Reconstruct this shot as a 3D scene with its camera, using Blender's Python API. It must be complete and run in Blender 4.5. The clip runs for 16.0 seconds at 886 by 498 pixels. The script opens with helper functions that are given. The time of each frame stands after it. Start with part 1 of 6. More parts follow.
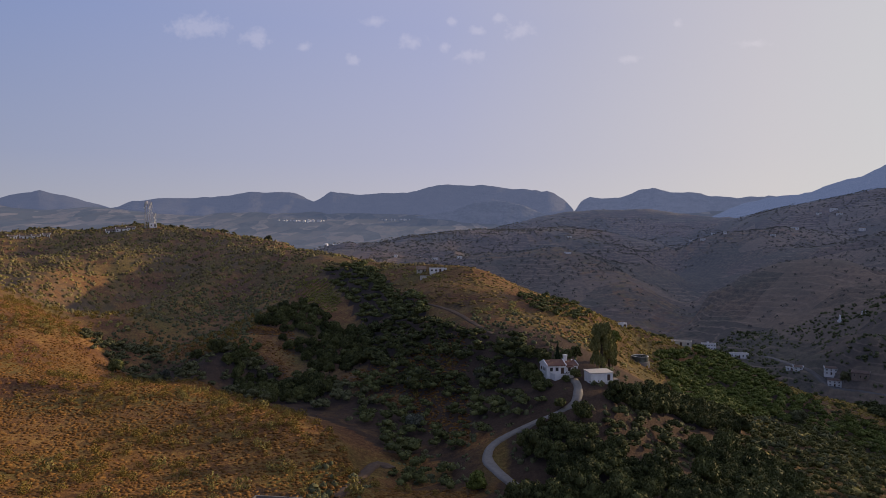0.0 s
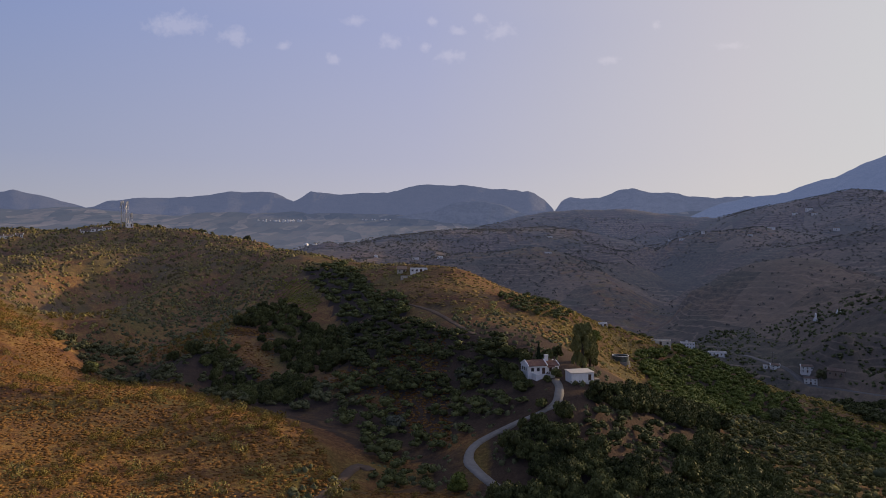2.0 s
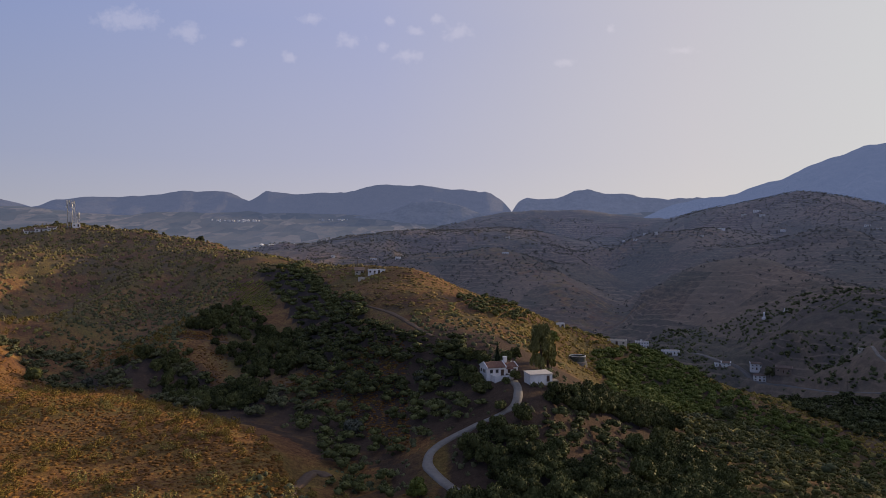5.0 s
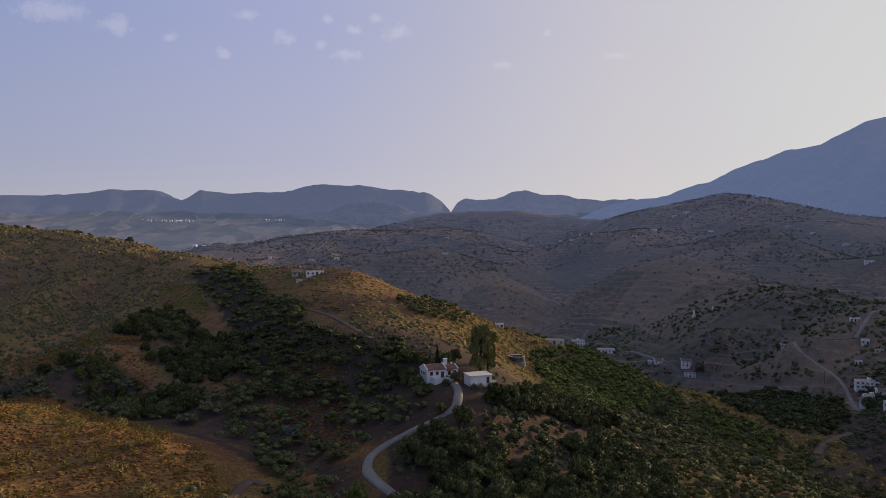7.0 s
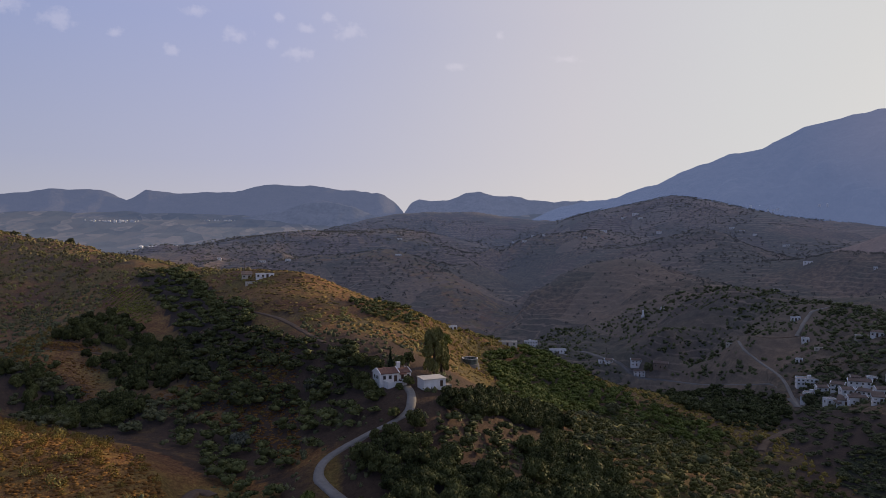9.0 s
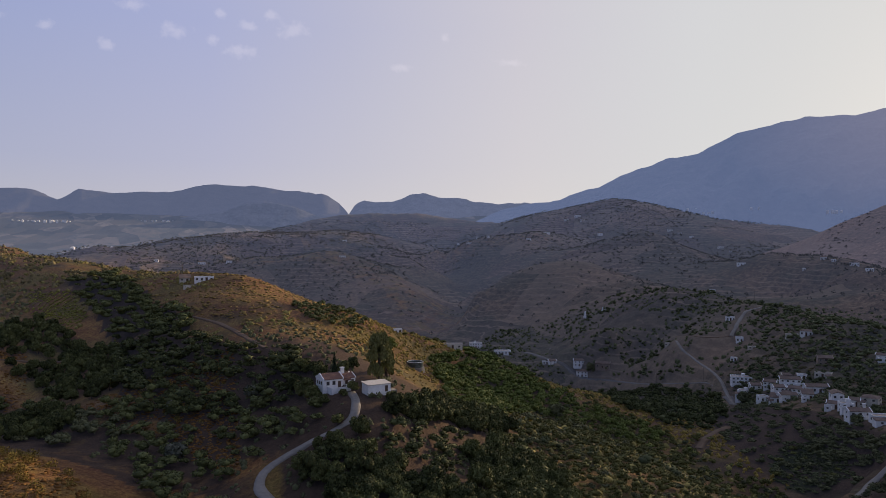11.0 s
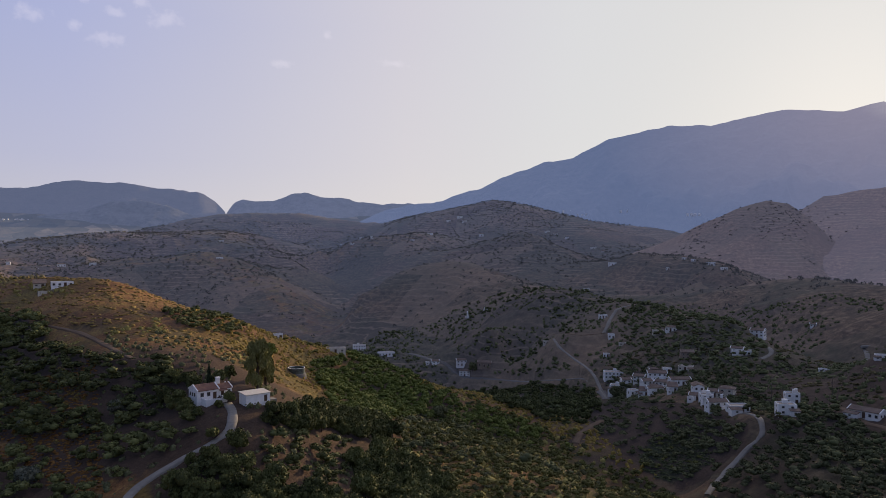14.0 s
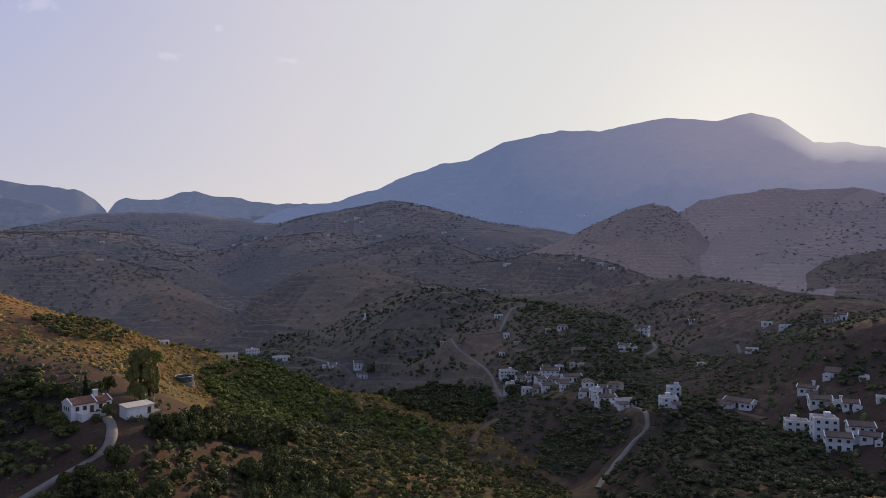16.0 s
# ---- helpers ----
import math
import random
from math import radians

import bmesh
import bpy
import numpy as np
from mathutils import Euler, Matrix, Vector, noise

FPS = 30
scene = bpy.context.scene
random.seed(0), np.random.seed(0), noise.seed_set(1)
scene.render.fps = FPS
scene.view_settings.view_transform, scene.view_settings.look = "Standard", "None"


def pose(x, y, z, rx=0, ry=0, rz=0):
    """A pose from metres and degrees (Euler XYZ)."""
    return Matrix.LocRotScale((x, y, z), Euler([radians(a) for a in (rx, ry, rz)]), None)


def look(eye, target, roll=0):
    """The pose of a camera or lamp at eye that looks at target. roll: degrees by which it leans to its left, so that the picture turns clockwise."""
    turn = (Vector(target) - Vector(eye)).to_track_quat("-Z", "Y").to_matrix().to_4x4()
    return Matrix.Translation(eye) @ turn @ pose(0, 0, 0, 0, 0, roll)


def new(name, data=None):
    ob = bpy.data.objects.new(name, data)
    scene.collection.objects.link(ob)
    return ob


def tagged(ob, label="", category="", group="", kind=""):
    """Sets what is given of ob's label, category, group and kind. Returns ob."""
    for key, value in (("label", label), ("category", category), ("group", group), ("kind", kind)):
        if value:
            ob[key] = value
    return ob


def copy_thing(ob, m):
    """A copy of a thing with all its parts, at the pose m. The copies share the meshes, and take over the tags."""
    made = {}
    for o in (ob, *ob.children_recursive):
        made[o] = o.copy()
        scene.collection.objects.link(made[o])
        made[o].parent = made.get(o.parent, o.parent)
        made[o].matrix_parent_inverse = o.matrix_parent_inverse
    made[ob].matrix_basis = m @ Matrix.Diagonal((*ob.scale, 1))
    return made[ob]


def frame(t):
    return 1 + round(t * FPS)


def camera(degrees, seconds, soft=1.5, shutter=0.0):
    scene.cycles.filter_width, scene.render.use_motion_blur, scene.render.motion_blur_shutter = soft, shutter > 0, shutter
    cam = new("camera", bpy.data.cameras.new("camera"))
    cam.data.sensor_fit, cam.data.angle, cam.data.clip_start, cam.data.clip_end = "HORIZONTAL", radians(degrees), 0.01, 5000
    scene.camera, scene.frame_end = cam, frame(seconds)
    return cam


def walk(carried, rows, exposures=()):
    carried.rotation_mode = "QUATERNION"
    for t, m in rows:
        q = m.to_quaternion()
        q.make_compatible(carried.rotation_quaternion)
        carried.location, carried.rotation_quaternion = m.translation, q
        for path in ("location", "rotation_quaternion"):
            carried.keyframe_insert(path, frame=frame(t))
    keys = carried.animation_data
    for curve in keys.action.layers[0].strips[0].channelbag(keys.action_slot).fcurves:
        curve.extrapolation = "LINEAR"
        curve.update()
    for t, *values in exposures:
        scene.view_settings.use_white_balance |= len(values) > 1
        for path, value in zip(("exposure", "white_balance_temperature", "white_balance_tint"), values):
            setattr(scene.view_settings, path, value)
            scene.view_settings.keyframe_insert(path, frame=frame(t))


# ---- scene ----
cam = camera(65.21, 16.0, soft=0.35)
# seconds, place, then degrees: turn to the right, look up, lean
ROWS = [
    (0.0, 0.00, 0.00, 120.00, 0.00, -0.19, -0.14),
    (0.5, 0.05, 0.33, 120.00, 0.32, -0.18, -0.12),
    (1.0, 0.06, 0.67, 119.97, 0.69, -0.19, -0.12),
    (1.5, 0.04, 1.03, 119.97, 1.13, -0.18, -0.10),
    (2.0, 0.01, 1.39, 119.99, 1.59, -0.19, -0.09),
    (2.5, -0.03, 1.71, 120.06, 2.04, -0.18, -0.12),
    (3.0, -0.03, 2.02, 120.13, 2.50, -0.19, -0.09),
    (5.5, -0.16, 3.48, 120.46, 6.22, -0.15, -0.03),
    (6.0, -0.15, 3.80, 120.53, 7.58, -0.14, 0.02),
    (6.5, -0.12, 4.13, 120.66, 8.87, -0.15, 0.00),
    (7.0, -0.12, 4.50, 120.83, 10.10, -0.14, 0.01),
    (7.5, -0.08, 4.92, 120.95, 11.18, -0.12, 0.04),
    (8.0, -0.02, 5.30, 121.04, 12.13, -0.10, 0.03),
    (8.5, 0.09, 5.71, 121.12, 13.06, -0.08, 0.05),
    (9.0, 0.24, 6.16, 121.26, 13.96, -0.06, 0.03),
    (11.5, 0.80, 8.51, 121.98, 19.86, 0.06, 0.00),
    (12.0, 0.92, 8.92, 122.17, 21.30, 0.05, -0.01),
    (12.5, 1.07, 9.31, 122.30, 22.88, 0.04, -0.02),
    (13.0, 1.20, 9.69, 122.43, 24.61, 0.05, 0.04),
    (13.5, 1.38, 10.03, 122.58, 26.36, 0.06, 0.06),
    (14.0, 1.59, 10.37, 122.72, 28.12, 0.07, 0.08),
    (14.5, 1.82, 10.73, 122.85, 30.02, 0.08, 0.12),
    (15.0, 2.07, 11.11, 122.97, 32.13, 0.07, 0.14),
    (15.5, 2.35, 11.52, 123.08, 34.33, 0.08, 0.16),
    (16.0, 2.61, 11.92, 123.19, 36.57, 0.10, 0.18),
]
walk(cam, [(t, pose(x, y, z, 0, 0, -turn) @ pose(0, 0, 0, 90 + up) @ pose(0, 0, 0, 0, 0, -lean)) for t, x, y, z, turn, up, lean in ROWS],
     exposures=[(0.0, 0.22), (6.0, 0.24), (9.0, 0.28), (12.0, 0.37), (14.0, 0.42), (16.0, 0.42)])

# ---- sky and sun ----
SUN_AZ, SUN_EL = 60.0, 11.7
world = bpy.data.worlds.new("evening_sky")
scene.world = world
world.use_nodes = True
wt = world.node_tree
sky = wt.nodes.new("ShaderNodeTexSky")
sky.sky_type, sky.sun_disc = "NISHITA", False
sky.sun_elevation, sky.sun_rotation = radians(SUN_EL), radians(SUN_AZ)
sky.altitude, sky.air_density, sky.dust_density, sky.ozone_density = 300, 1.0, 2.5, 2.0
# clear sky seen through a thick evening haze that brightens towards the sun and the horizon
SUN_WAY = Vector((math.sin(radians(SUN_AZ)) * math.cos(radians(SUN_EL)), math.cos(radians(SUN_AZ)) * math.cos(radians(SUN_EL)), math.sin(radians(SUN_EL))))
HAZE_WAY = Vector((math.sin(radians(67)), math.cos(radians(67)), 0.17)).normalized()
wn, wl = wt.nodes, wt.links
clear = wn["Background"]
clear.inputs["Strength"].default_value = 0.1
wl.new(sky.outputs[0], clear.inputs["Color"])
way = wn.new("ShaderNodeTexCoord").outputs["Generated"]


def vector_op(op, a, b):
    n = wn.new("ShaderNodeVectorMath")
    n.operation = op
    for k, v in enumerate((a, b)):
        if isinstance(v, (tuple, Vector)):
            n.inputs[k].default_value = tuple(v)
        else:
            wl.new(v, n.inputs[k])
    return n.outputs["Value"] if op in ("DOT_PRODUCT", "DISTANCE") else n.outputs[0]


def scalar_op(op, a, b):
    n = wn.new("ShaderNodeMath")
    n.operation = op
    for k, v in enumerate((a, b)):
        if isinstance(v, (int, float)):
            n.inputs[k].default_value = v
        else:
            wl.new(v, n.inputs[k])
    return n.outputs[0]


def sky_ramp(source, stops):
    r = wn.new("ShaderNodeValToRGB")
    e = r.color_ramp.elements
    while len(e) < len(stops):
        e.new(0.5)
    for k, (p, col) in enumerate(stops):
        e[k].position, e[k].color = p, (*col, 1)
    wl.new(source, r.inputs[0])
    return r.outputs[0]


def sky_mix(fac, a, b):
    n = wn.new("ShaderNodeMix")
    n.data_type = "RGBA"
    for v, s in ((fac, n.inputs[0]), (a, n.inputs[6]), (b, n.inputs[7])):
        if isinstance(v, float):
            s.default_value = v
        elif isinstance(v, tuple):
            s.default_value = (*v, 1)
        else:
            wl.new(v, s)
    return n.outputs[2]


sunward = scalar_op("MULTIPLY_ADD", vector_op("DOT_PRODUCT", way, HAZE_WAY), 0.5)
sunward.node.inputs[2].default_value = 0.5
axes = wn.new("ShaderNodeSeparateXYZ")
wl.new(way, axes.inputs[0])
upper = sky_ramp(sunward, [(0.0, (0.085, 0.115, 0.21)), (0.44, (0.2014, 0.2565, 0.4512)), (0.705, (0.3182, 0.342, 0.5178)), (0.785, (0.3847, 0.3895, 0.5082)), (0.875, (0.4845, 0.4655, 0.5178)), (0.94, (0.5225, 0.5225, 0.5367)), (0.975, (0.5178, 0.5178, 0.5225))])
lower = sky_ramp(sunward, [(0.0, (0.17, 0.17, 0.2)), (0.44, (0.3562, 0.3515, 0.3895)), (0.705, (0.4655, 0.4417, 0.4703)), (0.875, (0.551, 0.5225, 0.5178)), (0.95, (0.5178, 0.5178, 0.5225))])
haze = sky_mix(sky_ramp(axes.outputs[2], [(0.02, (1, 1, 1)), (0.12, (0.45, 0.45, 0.45)), (0.3, (0, 0, 0))]), upper, lower)
# small evening clouds: sideways and upward slope of each one's direction, its width and its height
CLOUDS = [(0.111, 0.312, 0.026, 0.014), (-0.048, 0.296, 0.022, 0.012), (0.05, 0.312, 0.013, 0.009), (-0.13, 0.27, 0.012, 0.009), (0.013, 0.325, 0.01, 0.008),
          (0.038, 0.275, 0.026, 0.011), (-0.354, 0.316, 0.05, 0.022), (-0.27, 0.30, 0.026, 0.016), (-0.10, 0.325, 0.02, 0.009), (0.08, 0.33, 0.012, 0.009),
          (0.445, 0.294, 0.026, 0.007), (0.337, 0.322, 0.009, 0.008), (0.0, 0.288, 0.012, 0.008), (0.27, 0.272, 0.02, 0.008), (-0.2, 0.287, 0.012, 0.008)]
flat = wn.new("ShaderNodeCombineXYZ")
ahead = scalar_op("MAXIMUM", axes.outputs[1], 0.05)
wl.new(scalar_op("DIVIDE", axes.outputs[0], ahead), flat.inputs[0])
wl.new(scalar_op("DIVIDE", axes.outputs[2], ahead), flat.inputs[1])
wisp = wn.new("ShaderNodeTexNoise")
wisp.inputs["Scale"].default_value, wisp.inputs["Detail"].default_value, wisp.inputs["Roughness"].default_value = 62.0, 7.0, 0.62
wl.new(flat.outputs[0], wisp.inputs["Vector"])
puffs = None
for cx, cz, wide, high in CLOUDS:
    d = vector_op("DISTANCE", vector_op("MULTIPLY", flat.outputs[0], (1 / wide, 1 / high, 0)), (cx / wide, cz / high, 0))
    puff = scalar_op("MAXIMUM", scalar_op("SUBTRACT", 1.0, scalar_op("MULTIPLY", d, 0.62)), 0.0)
    puffs = puff if puffs is None else scalar_op("MAXIMUM", puffs, puff)
shape = scalar_op("ADD", scalar_op("MULTIPLY", puffs, 0.62), scalar_op("MULTIPLY", wisp.outputs["Fac"], 0.95))
body = sky_ramp(shape, [(0.72, (0, 0, 0)), (1.25, (0.19, 0.19, 0.19))])
haze = sky_mix(body, haze, (0.72, 0.665, 0.73))
veil = wn.new("ShaderNodeBackground")
wl.new(haze, veil.inputs["Color"])
blend = wn.new("ShaderNodeMixShader")
blend.inputs[0].default_value = 0.97
wl.new(clear.outputs[0], blend.inputs[1])
wl.new(veil.outputs[0], blend.inputs[2])
wl.new(blend.outputs[0], wn["World Output"].inputs["Surface"])
sun = new("sun", bpy.data.lights.new("sun", "SUN"))
sun.data.energy, sun.data.angle, sun.data.color = 4.0, radians(1.0), (1.0, 0.73, 0.45)
sun.matrix_world = look(SUN_WAY * 100, (0, 0, 0))


# ---- materials ----
def material(name, rough=0.9, metal=0.0):
    m = bpy.data.materials.new(name)
    m.use_nodes = True
    b = m.node_tree.nodes["Principled BSDF"]
    b.inputs["Roughness"].default_value, b.inputs["Metallic"].default_value = rough, metal
    b.inputs["Specular IOR Level"].default_value = 0.25
    return m, m.node_tree, b


def node(nt, kind, **sockets):
    n = nt.nodes.new(kind)
    for key, value in sockets.items():
        n.inputs[key.replace("_", " ")].default_value = value
    return n


def ramp(nt, source, stops):
    r = nt.nodes.new("ShaderNodeValToRGB")
    e = r.color_ramp.elements
    while len(e) < len(stops):
        e.new(0.5)
    for k, (at, col) in enumerate(stops):
        e[k].position, e[k].color = at, (*col, 1) if len(col) == 3 else col
    nt.links.new(source, r.inputs[0])
    return r.outputs[0]


def mix(nt, fac, a, b, mode="MIX"):
    n = nt.nodes.new("ShaderNodeMix")
    n.data_type, n.blend_type = "RGBA", mode
    for value, sock in ((fac, n.inputs[0]), (a, n.inputs[6]), (b, n.inputs[7])):
        if isinstance(value, (int, float)):
            sock.default_value = value
        elif isinstance(value, tuple):
            sock.default_value = (*value, 1)
        else:
            nt.links.new(value, sock)
    return n.outputs[2]


def noise_tex(nt, scale, detail=4.0, rough=0.6, vector=None):
    n = node(nt, "ShaderNodeTexNoise", Scale=scale, Detail=detail, Roughness=rough)
    if vector is None:
        vector = nt.nodes.new("ShaderNodeTexCoord").outputs["Object"]
    nt.links.new(vector, n.inputs["Vector"])
    return n.outputs["Fac"]


def bump(nt, b, source, strength, distance):
    n = node(nt, "ShaderNodeBump", Strength=strength, Distance=distance)
    nt.links.new(source, n.inputs["Height"])
    nt.links.new(n.outputs[0], b.inputs["Normal"])


def mottled(name, dark, light, scale, rough=0.85, relief=0.0, depth=0.02, detail=5.0):
    """A plain surface with uneven tone at two scales."""
    m, nt, b = material(name, rough)
    small, large = noise_tex(nt, scale, detail), noise_tex(nt, scale * 0.13, 3.0)
    tone = mix(nt, 0.5, small, large)
    nt.links.new(ramp(nt, tone, [(0.32, dark), (0.68, light)]), b.inputs["Base Color"])
    if relief:
        bump(nt, b, small, relief, depth)
    return m


def ground_material(name="hillside", haze_glow=0.0, tint=(0.27, 0.33, 0.58)):
    """Straw, herbs, bare soil and pale terraced scrub; haze is painted on as a bluish glow."""
    m, nt, b = material(name, 0.95)
    b.inputs["Specular IOR Level"].default_value = 0.05
    co = nt.nodes.new("ShaderNodeTexCoord").outputs["Object"]
    cover = nt.nodes.new("ShaderNodeVertexColor")
    cover.layer_name = "cover"
    split = nt.nodes.new("ShaderNodeSeparateColor")
    nt.links.new(cover.outputs[0], split.inputs[0])
    rough, fine = noise_tex(nt, 0.16, 8, 0.75, co), noise_tex(nt, 1.1, 6, 0.75, co)
    straw = ramp(nt, mix(nt, 0.45, fine, rough), [(0.38, (0.08, 0.036, 0.016)), (0.48, (0.175, 0.085, 0.030)), (0.57, (0.27, 0.155, 0.045)), (0.68, (0.35, 0.24, 0.075))])
    red = ramp(nt, noise_tex(nt, 0.028, 6, 0.65, co), [(0.46, (0, 0, 0)), (0.62, (0.8, 0.8, 0.8))])
    straw = mix(nt, red, straw, ramp(nt, fine, [(0.35, (0.05, 0.022, 0.012)), (0.65, (0.15, 0.07, 0.036))]))
    weeds = ramp(nt, noise_tex(nt, 0.035, 4, 0.6, co), [(0.45, (0, 0, 0)), (0.62, (0.75, 0.75, 0.75))])
    straw = mix(nt, weeds, straw, ramp(nt, fine, [(0.35, (0.07, 0.055, 0.014)), (0.65, (0.17, 0.14, 0.035))]))
    soil = ramp(nt, mix(nt, 0.5, fine, rough), [(0.35, (0.034, 0.022, 0.0145)), (0.65, (0.085, 0.054, 0.034))])
    herb = ramp(nt, fine, [(0.3, (0.014, 0.022, 0.008)), (0.7, (0.06, 0.065, 0.02))])
    scrub = ramp(nt, rough, [(0.34, (0.046, 0.031, 0.018)), (0.5, (0.112, 0.073, 0.041)), (0.68, (0.23, 0.152, 0.085))])
    brush = ramp(nt, noise_tex(nt, 0.0055, 7, 0.7, co), [(0.43, (0, 0, 0)), (0.56, (0.85, 0.85, 0.85))])
    scrub = mix(nt, brush, scrub, ramp(nt, rough, [(0.35, (0.024, 0.024, 0.014)), (0.65, (0.085, 0.074, 0.044))]))
    plots = node(nt, "ShaderNodeTexVoronoi", Scale=0.0105)
    nt.links.new(co, plots.inputs["Vector"])
    hue = nt.nodes.new("ShaderNodeSeparateColor")
    nt.links.new(plots.outputs["Color"], hue.inputs[0])
    field = ramp(nt, hue.outputs[0], [(0.0, (0.05, 0.036, 0.026)), (0.35, (0.10, 0.062, 0.042)), (0.6, (0.075, 0.068, 0.036)), (0.8, (0.20, 0.14, 0.09))])
    scrub = mix(nt, ramp(nt, hue.outputs[1], [(0.45, (0, 0, 0)), (0.55, (0.38, 0.38, 0.38))]), scrub, field)
    # terraces: pale banks that follow the contours in places
    xyz = nt.nodes.new("ShaderNodeSeparateXYZ")
    nt.links.new(co, xyz.inputs[0])
    bend = nt.nodes.new("ShaderNodeMath")
    bend.operation = "MULTIPLY_ADD"
    nt.links.new(noise_tex(nt, 0.012, 6, 0.6, co), bend.inputs[0])
    bend.inputs[1].default_value = 22.0
    nt.links.new(xyz.outputs[2], bend.inputs[2])
    level = nt.nodes.new("ShaderNodeMath")
    level.operation = "PINGPONG"
    nt.links.new(bend.outputs[0], level.inputs[0])
    level.inputs[1].default_value = 3.0
    bank = ramp(nt, level.outputs[0], [(0.05, (1, 1, 1)), (0.9, (0, 0, 0))])
    where = ramp(nt, noise_tex(nt, 0.009, 5, 0.6, co), [(0.44, (0, 0, 0)), (0.60, (0.42, 0.42, 0.42))])
    scrub = mix(nt, mix(nt, 1.0, bank, where, "MULTIPLY"), scrub, (0.30, 0.21, 0.145))
    patch = noise_tex(nt, 0.05, 8, 0.72, co)

    def edge(weight):
        s = nt.nodes.new("ShaderNodeMath")
        s.operation = "ADD"
        nt.links.new(weight, s.inputs[0])
        nt.links.new(patch, s.inputs[1])
        return ramp(nt, s.outputs[0], [(0.80, (0, 0, 0)), (1.05, (1, 1, 1))])
    c = mix(nt, edge(split.outputs[0]), scrub, straw)
    c = mix(nt, edge(split.outputs[1]), c, herb)
    c = mix(nt, edge(split.outputs[2]), c, soil)
    nt.links.new(c, b.inputs["Base Color"])
    bump(nt, b, mix(nt, 0.4, noise_tex(nt, 0.8, 8, 0.75, co), mix(nt, 1.0, bank, where, "MULTIPLY")), 0.8, 0.6)
    # emission imitates haze; the surface itself is no source of light
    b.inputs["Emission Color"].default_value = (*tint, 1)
    if haze_glow:
        b.inputs["Emission Strength"].default_value = haze_glow
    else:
        # painted haze: the glow grows with distance from the origin, near the camera
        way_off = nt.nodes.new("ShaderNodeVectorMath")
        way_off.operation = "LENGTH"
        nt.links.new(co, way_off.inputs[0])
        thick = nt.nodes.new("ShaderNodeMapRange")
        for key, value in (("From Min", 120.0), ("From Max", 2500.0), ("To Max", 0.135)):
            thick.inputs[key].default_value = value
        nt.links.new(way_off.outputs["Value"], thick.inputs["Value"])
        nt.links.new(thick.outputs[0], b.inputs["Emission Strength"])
    return m


def range_material(name, rock, scrub_col, haze, amount, sunny=False):
    """A far range: rock and scrub, with blue haze painted on as emission."""
    m, nt, b = material(name, 1.0)
    co = nt.nodes.new("ShaderNodeTexCoord").outputs["Object"]
    rough = noise_tex(nt, 0.016, 12, 0.8, co)
    c = ramp(nt, rough, [(0.38, scrub_col), (0.66, rock)])
    bump(nt, b, rough, 1.0, 16.0)
    nt.links.new(c, b.inputs["Base Color"])
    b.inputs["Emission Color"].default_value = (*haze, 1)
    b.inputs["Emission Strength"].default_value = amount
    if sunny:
        # the low sun's glow is painted on as emission, strongest round the eastern summit
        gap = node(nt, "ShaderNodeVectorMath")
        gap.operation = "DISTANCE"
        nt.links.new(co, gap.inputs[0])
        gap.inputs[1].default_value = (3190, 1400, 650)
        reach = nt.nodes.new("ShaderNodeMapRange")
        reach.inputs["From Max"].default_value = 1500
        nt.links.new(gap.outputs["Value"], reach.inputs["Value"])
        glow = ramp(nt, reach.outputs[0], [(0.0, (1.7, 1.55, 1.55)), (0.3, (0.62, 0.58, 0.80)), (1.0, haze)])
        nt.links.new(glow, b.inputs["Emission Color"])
    return m


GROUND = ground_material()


# ---- the land: crest lines, valley lines and slopes ----
TOWER_RIDGE = [(-399.8, 473.9, 121.7), (-334.1, 522.3, 129.8), (-308.4, 560.8, 133.4), (-281, 575, 134.3), (-246.9, 579.6, 138.8), (-207.8, 573.5, 134), (-172.2, 564.3, 127.9), (-138.1, 553, 123.3), (-106.4, 534.5, 111.4), (-80.5, 508.7, 107.3), (-47.3, 467.6, 106.5), (-29.7, 434.0, 107.5), (-14.5, 404.7, 108.7), (1.9, 382, 111.6), (19.6, 363.5, 109.1), (33.2, 350.4, 102.0), (43.6, 342.2, 98.6), (54.6, 332.5, 94.9), (64.6, 321.6, 90.5), (68.6, 308.5, 84.9)]
SPUR = [(89.8, 317.6, 76.4), (113.8, 331, 73.5), (134.7, 339.2, 66.3), (153, 336.9, 59), (161.9, 321.6, 54.5), (174.3, 311.2, 50.1), (190.9, 276.8, 42.7), (193.9, 243.1, 37.9), (190.9, 205.4, 36.5), (186.6, 181.1, 35.6)]
TOWER_RIDGE_BACK = [(-487.8, 578.2, 83.7), (-407.6, 637.2, 91.8), (-376.2, 684.2, 95.4), (-342.8, 701.5, 96.3), (-301.2, 707.1, 100.8), (-253.5, 699.7, 96), (-210.1, 688.4, 89.9), (-168.5, 674.7, 85.3), (-119.1, 598.3, 74.1), (-85.8, 542.3, 70.9), (-51.6, 509.8, 70), (-17.1, 477.9, 71.1), (2.3, 466, 73.6), (23.9, 443.5, 71.1), (40.3, 425, 63.3)]
FIELD_SPUR = [(-177.7, 509.9, 118.7), (-127, 452.5, 103.8), (-81.1, 391.7, 93.3), (-65, 356.1, 87.6), (-36.3, 333, 82.7)]
RIB_WEST = [(-181.1, 556.3, 132.7), (-193.0, 509.7, 117.0), (-209.5, 459.5, 107.5), (-221.2, 414.7, 100.8), (-226.1, 377.5, 95.1)]
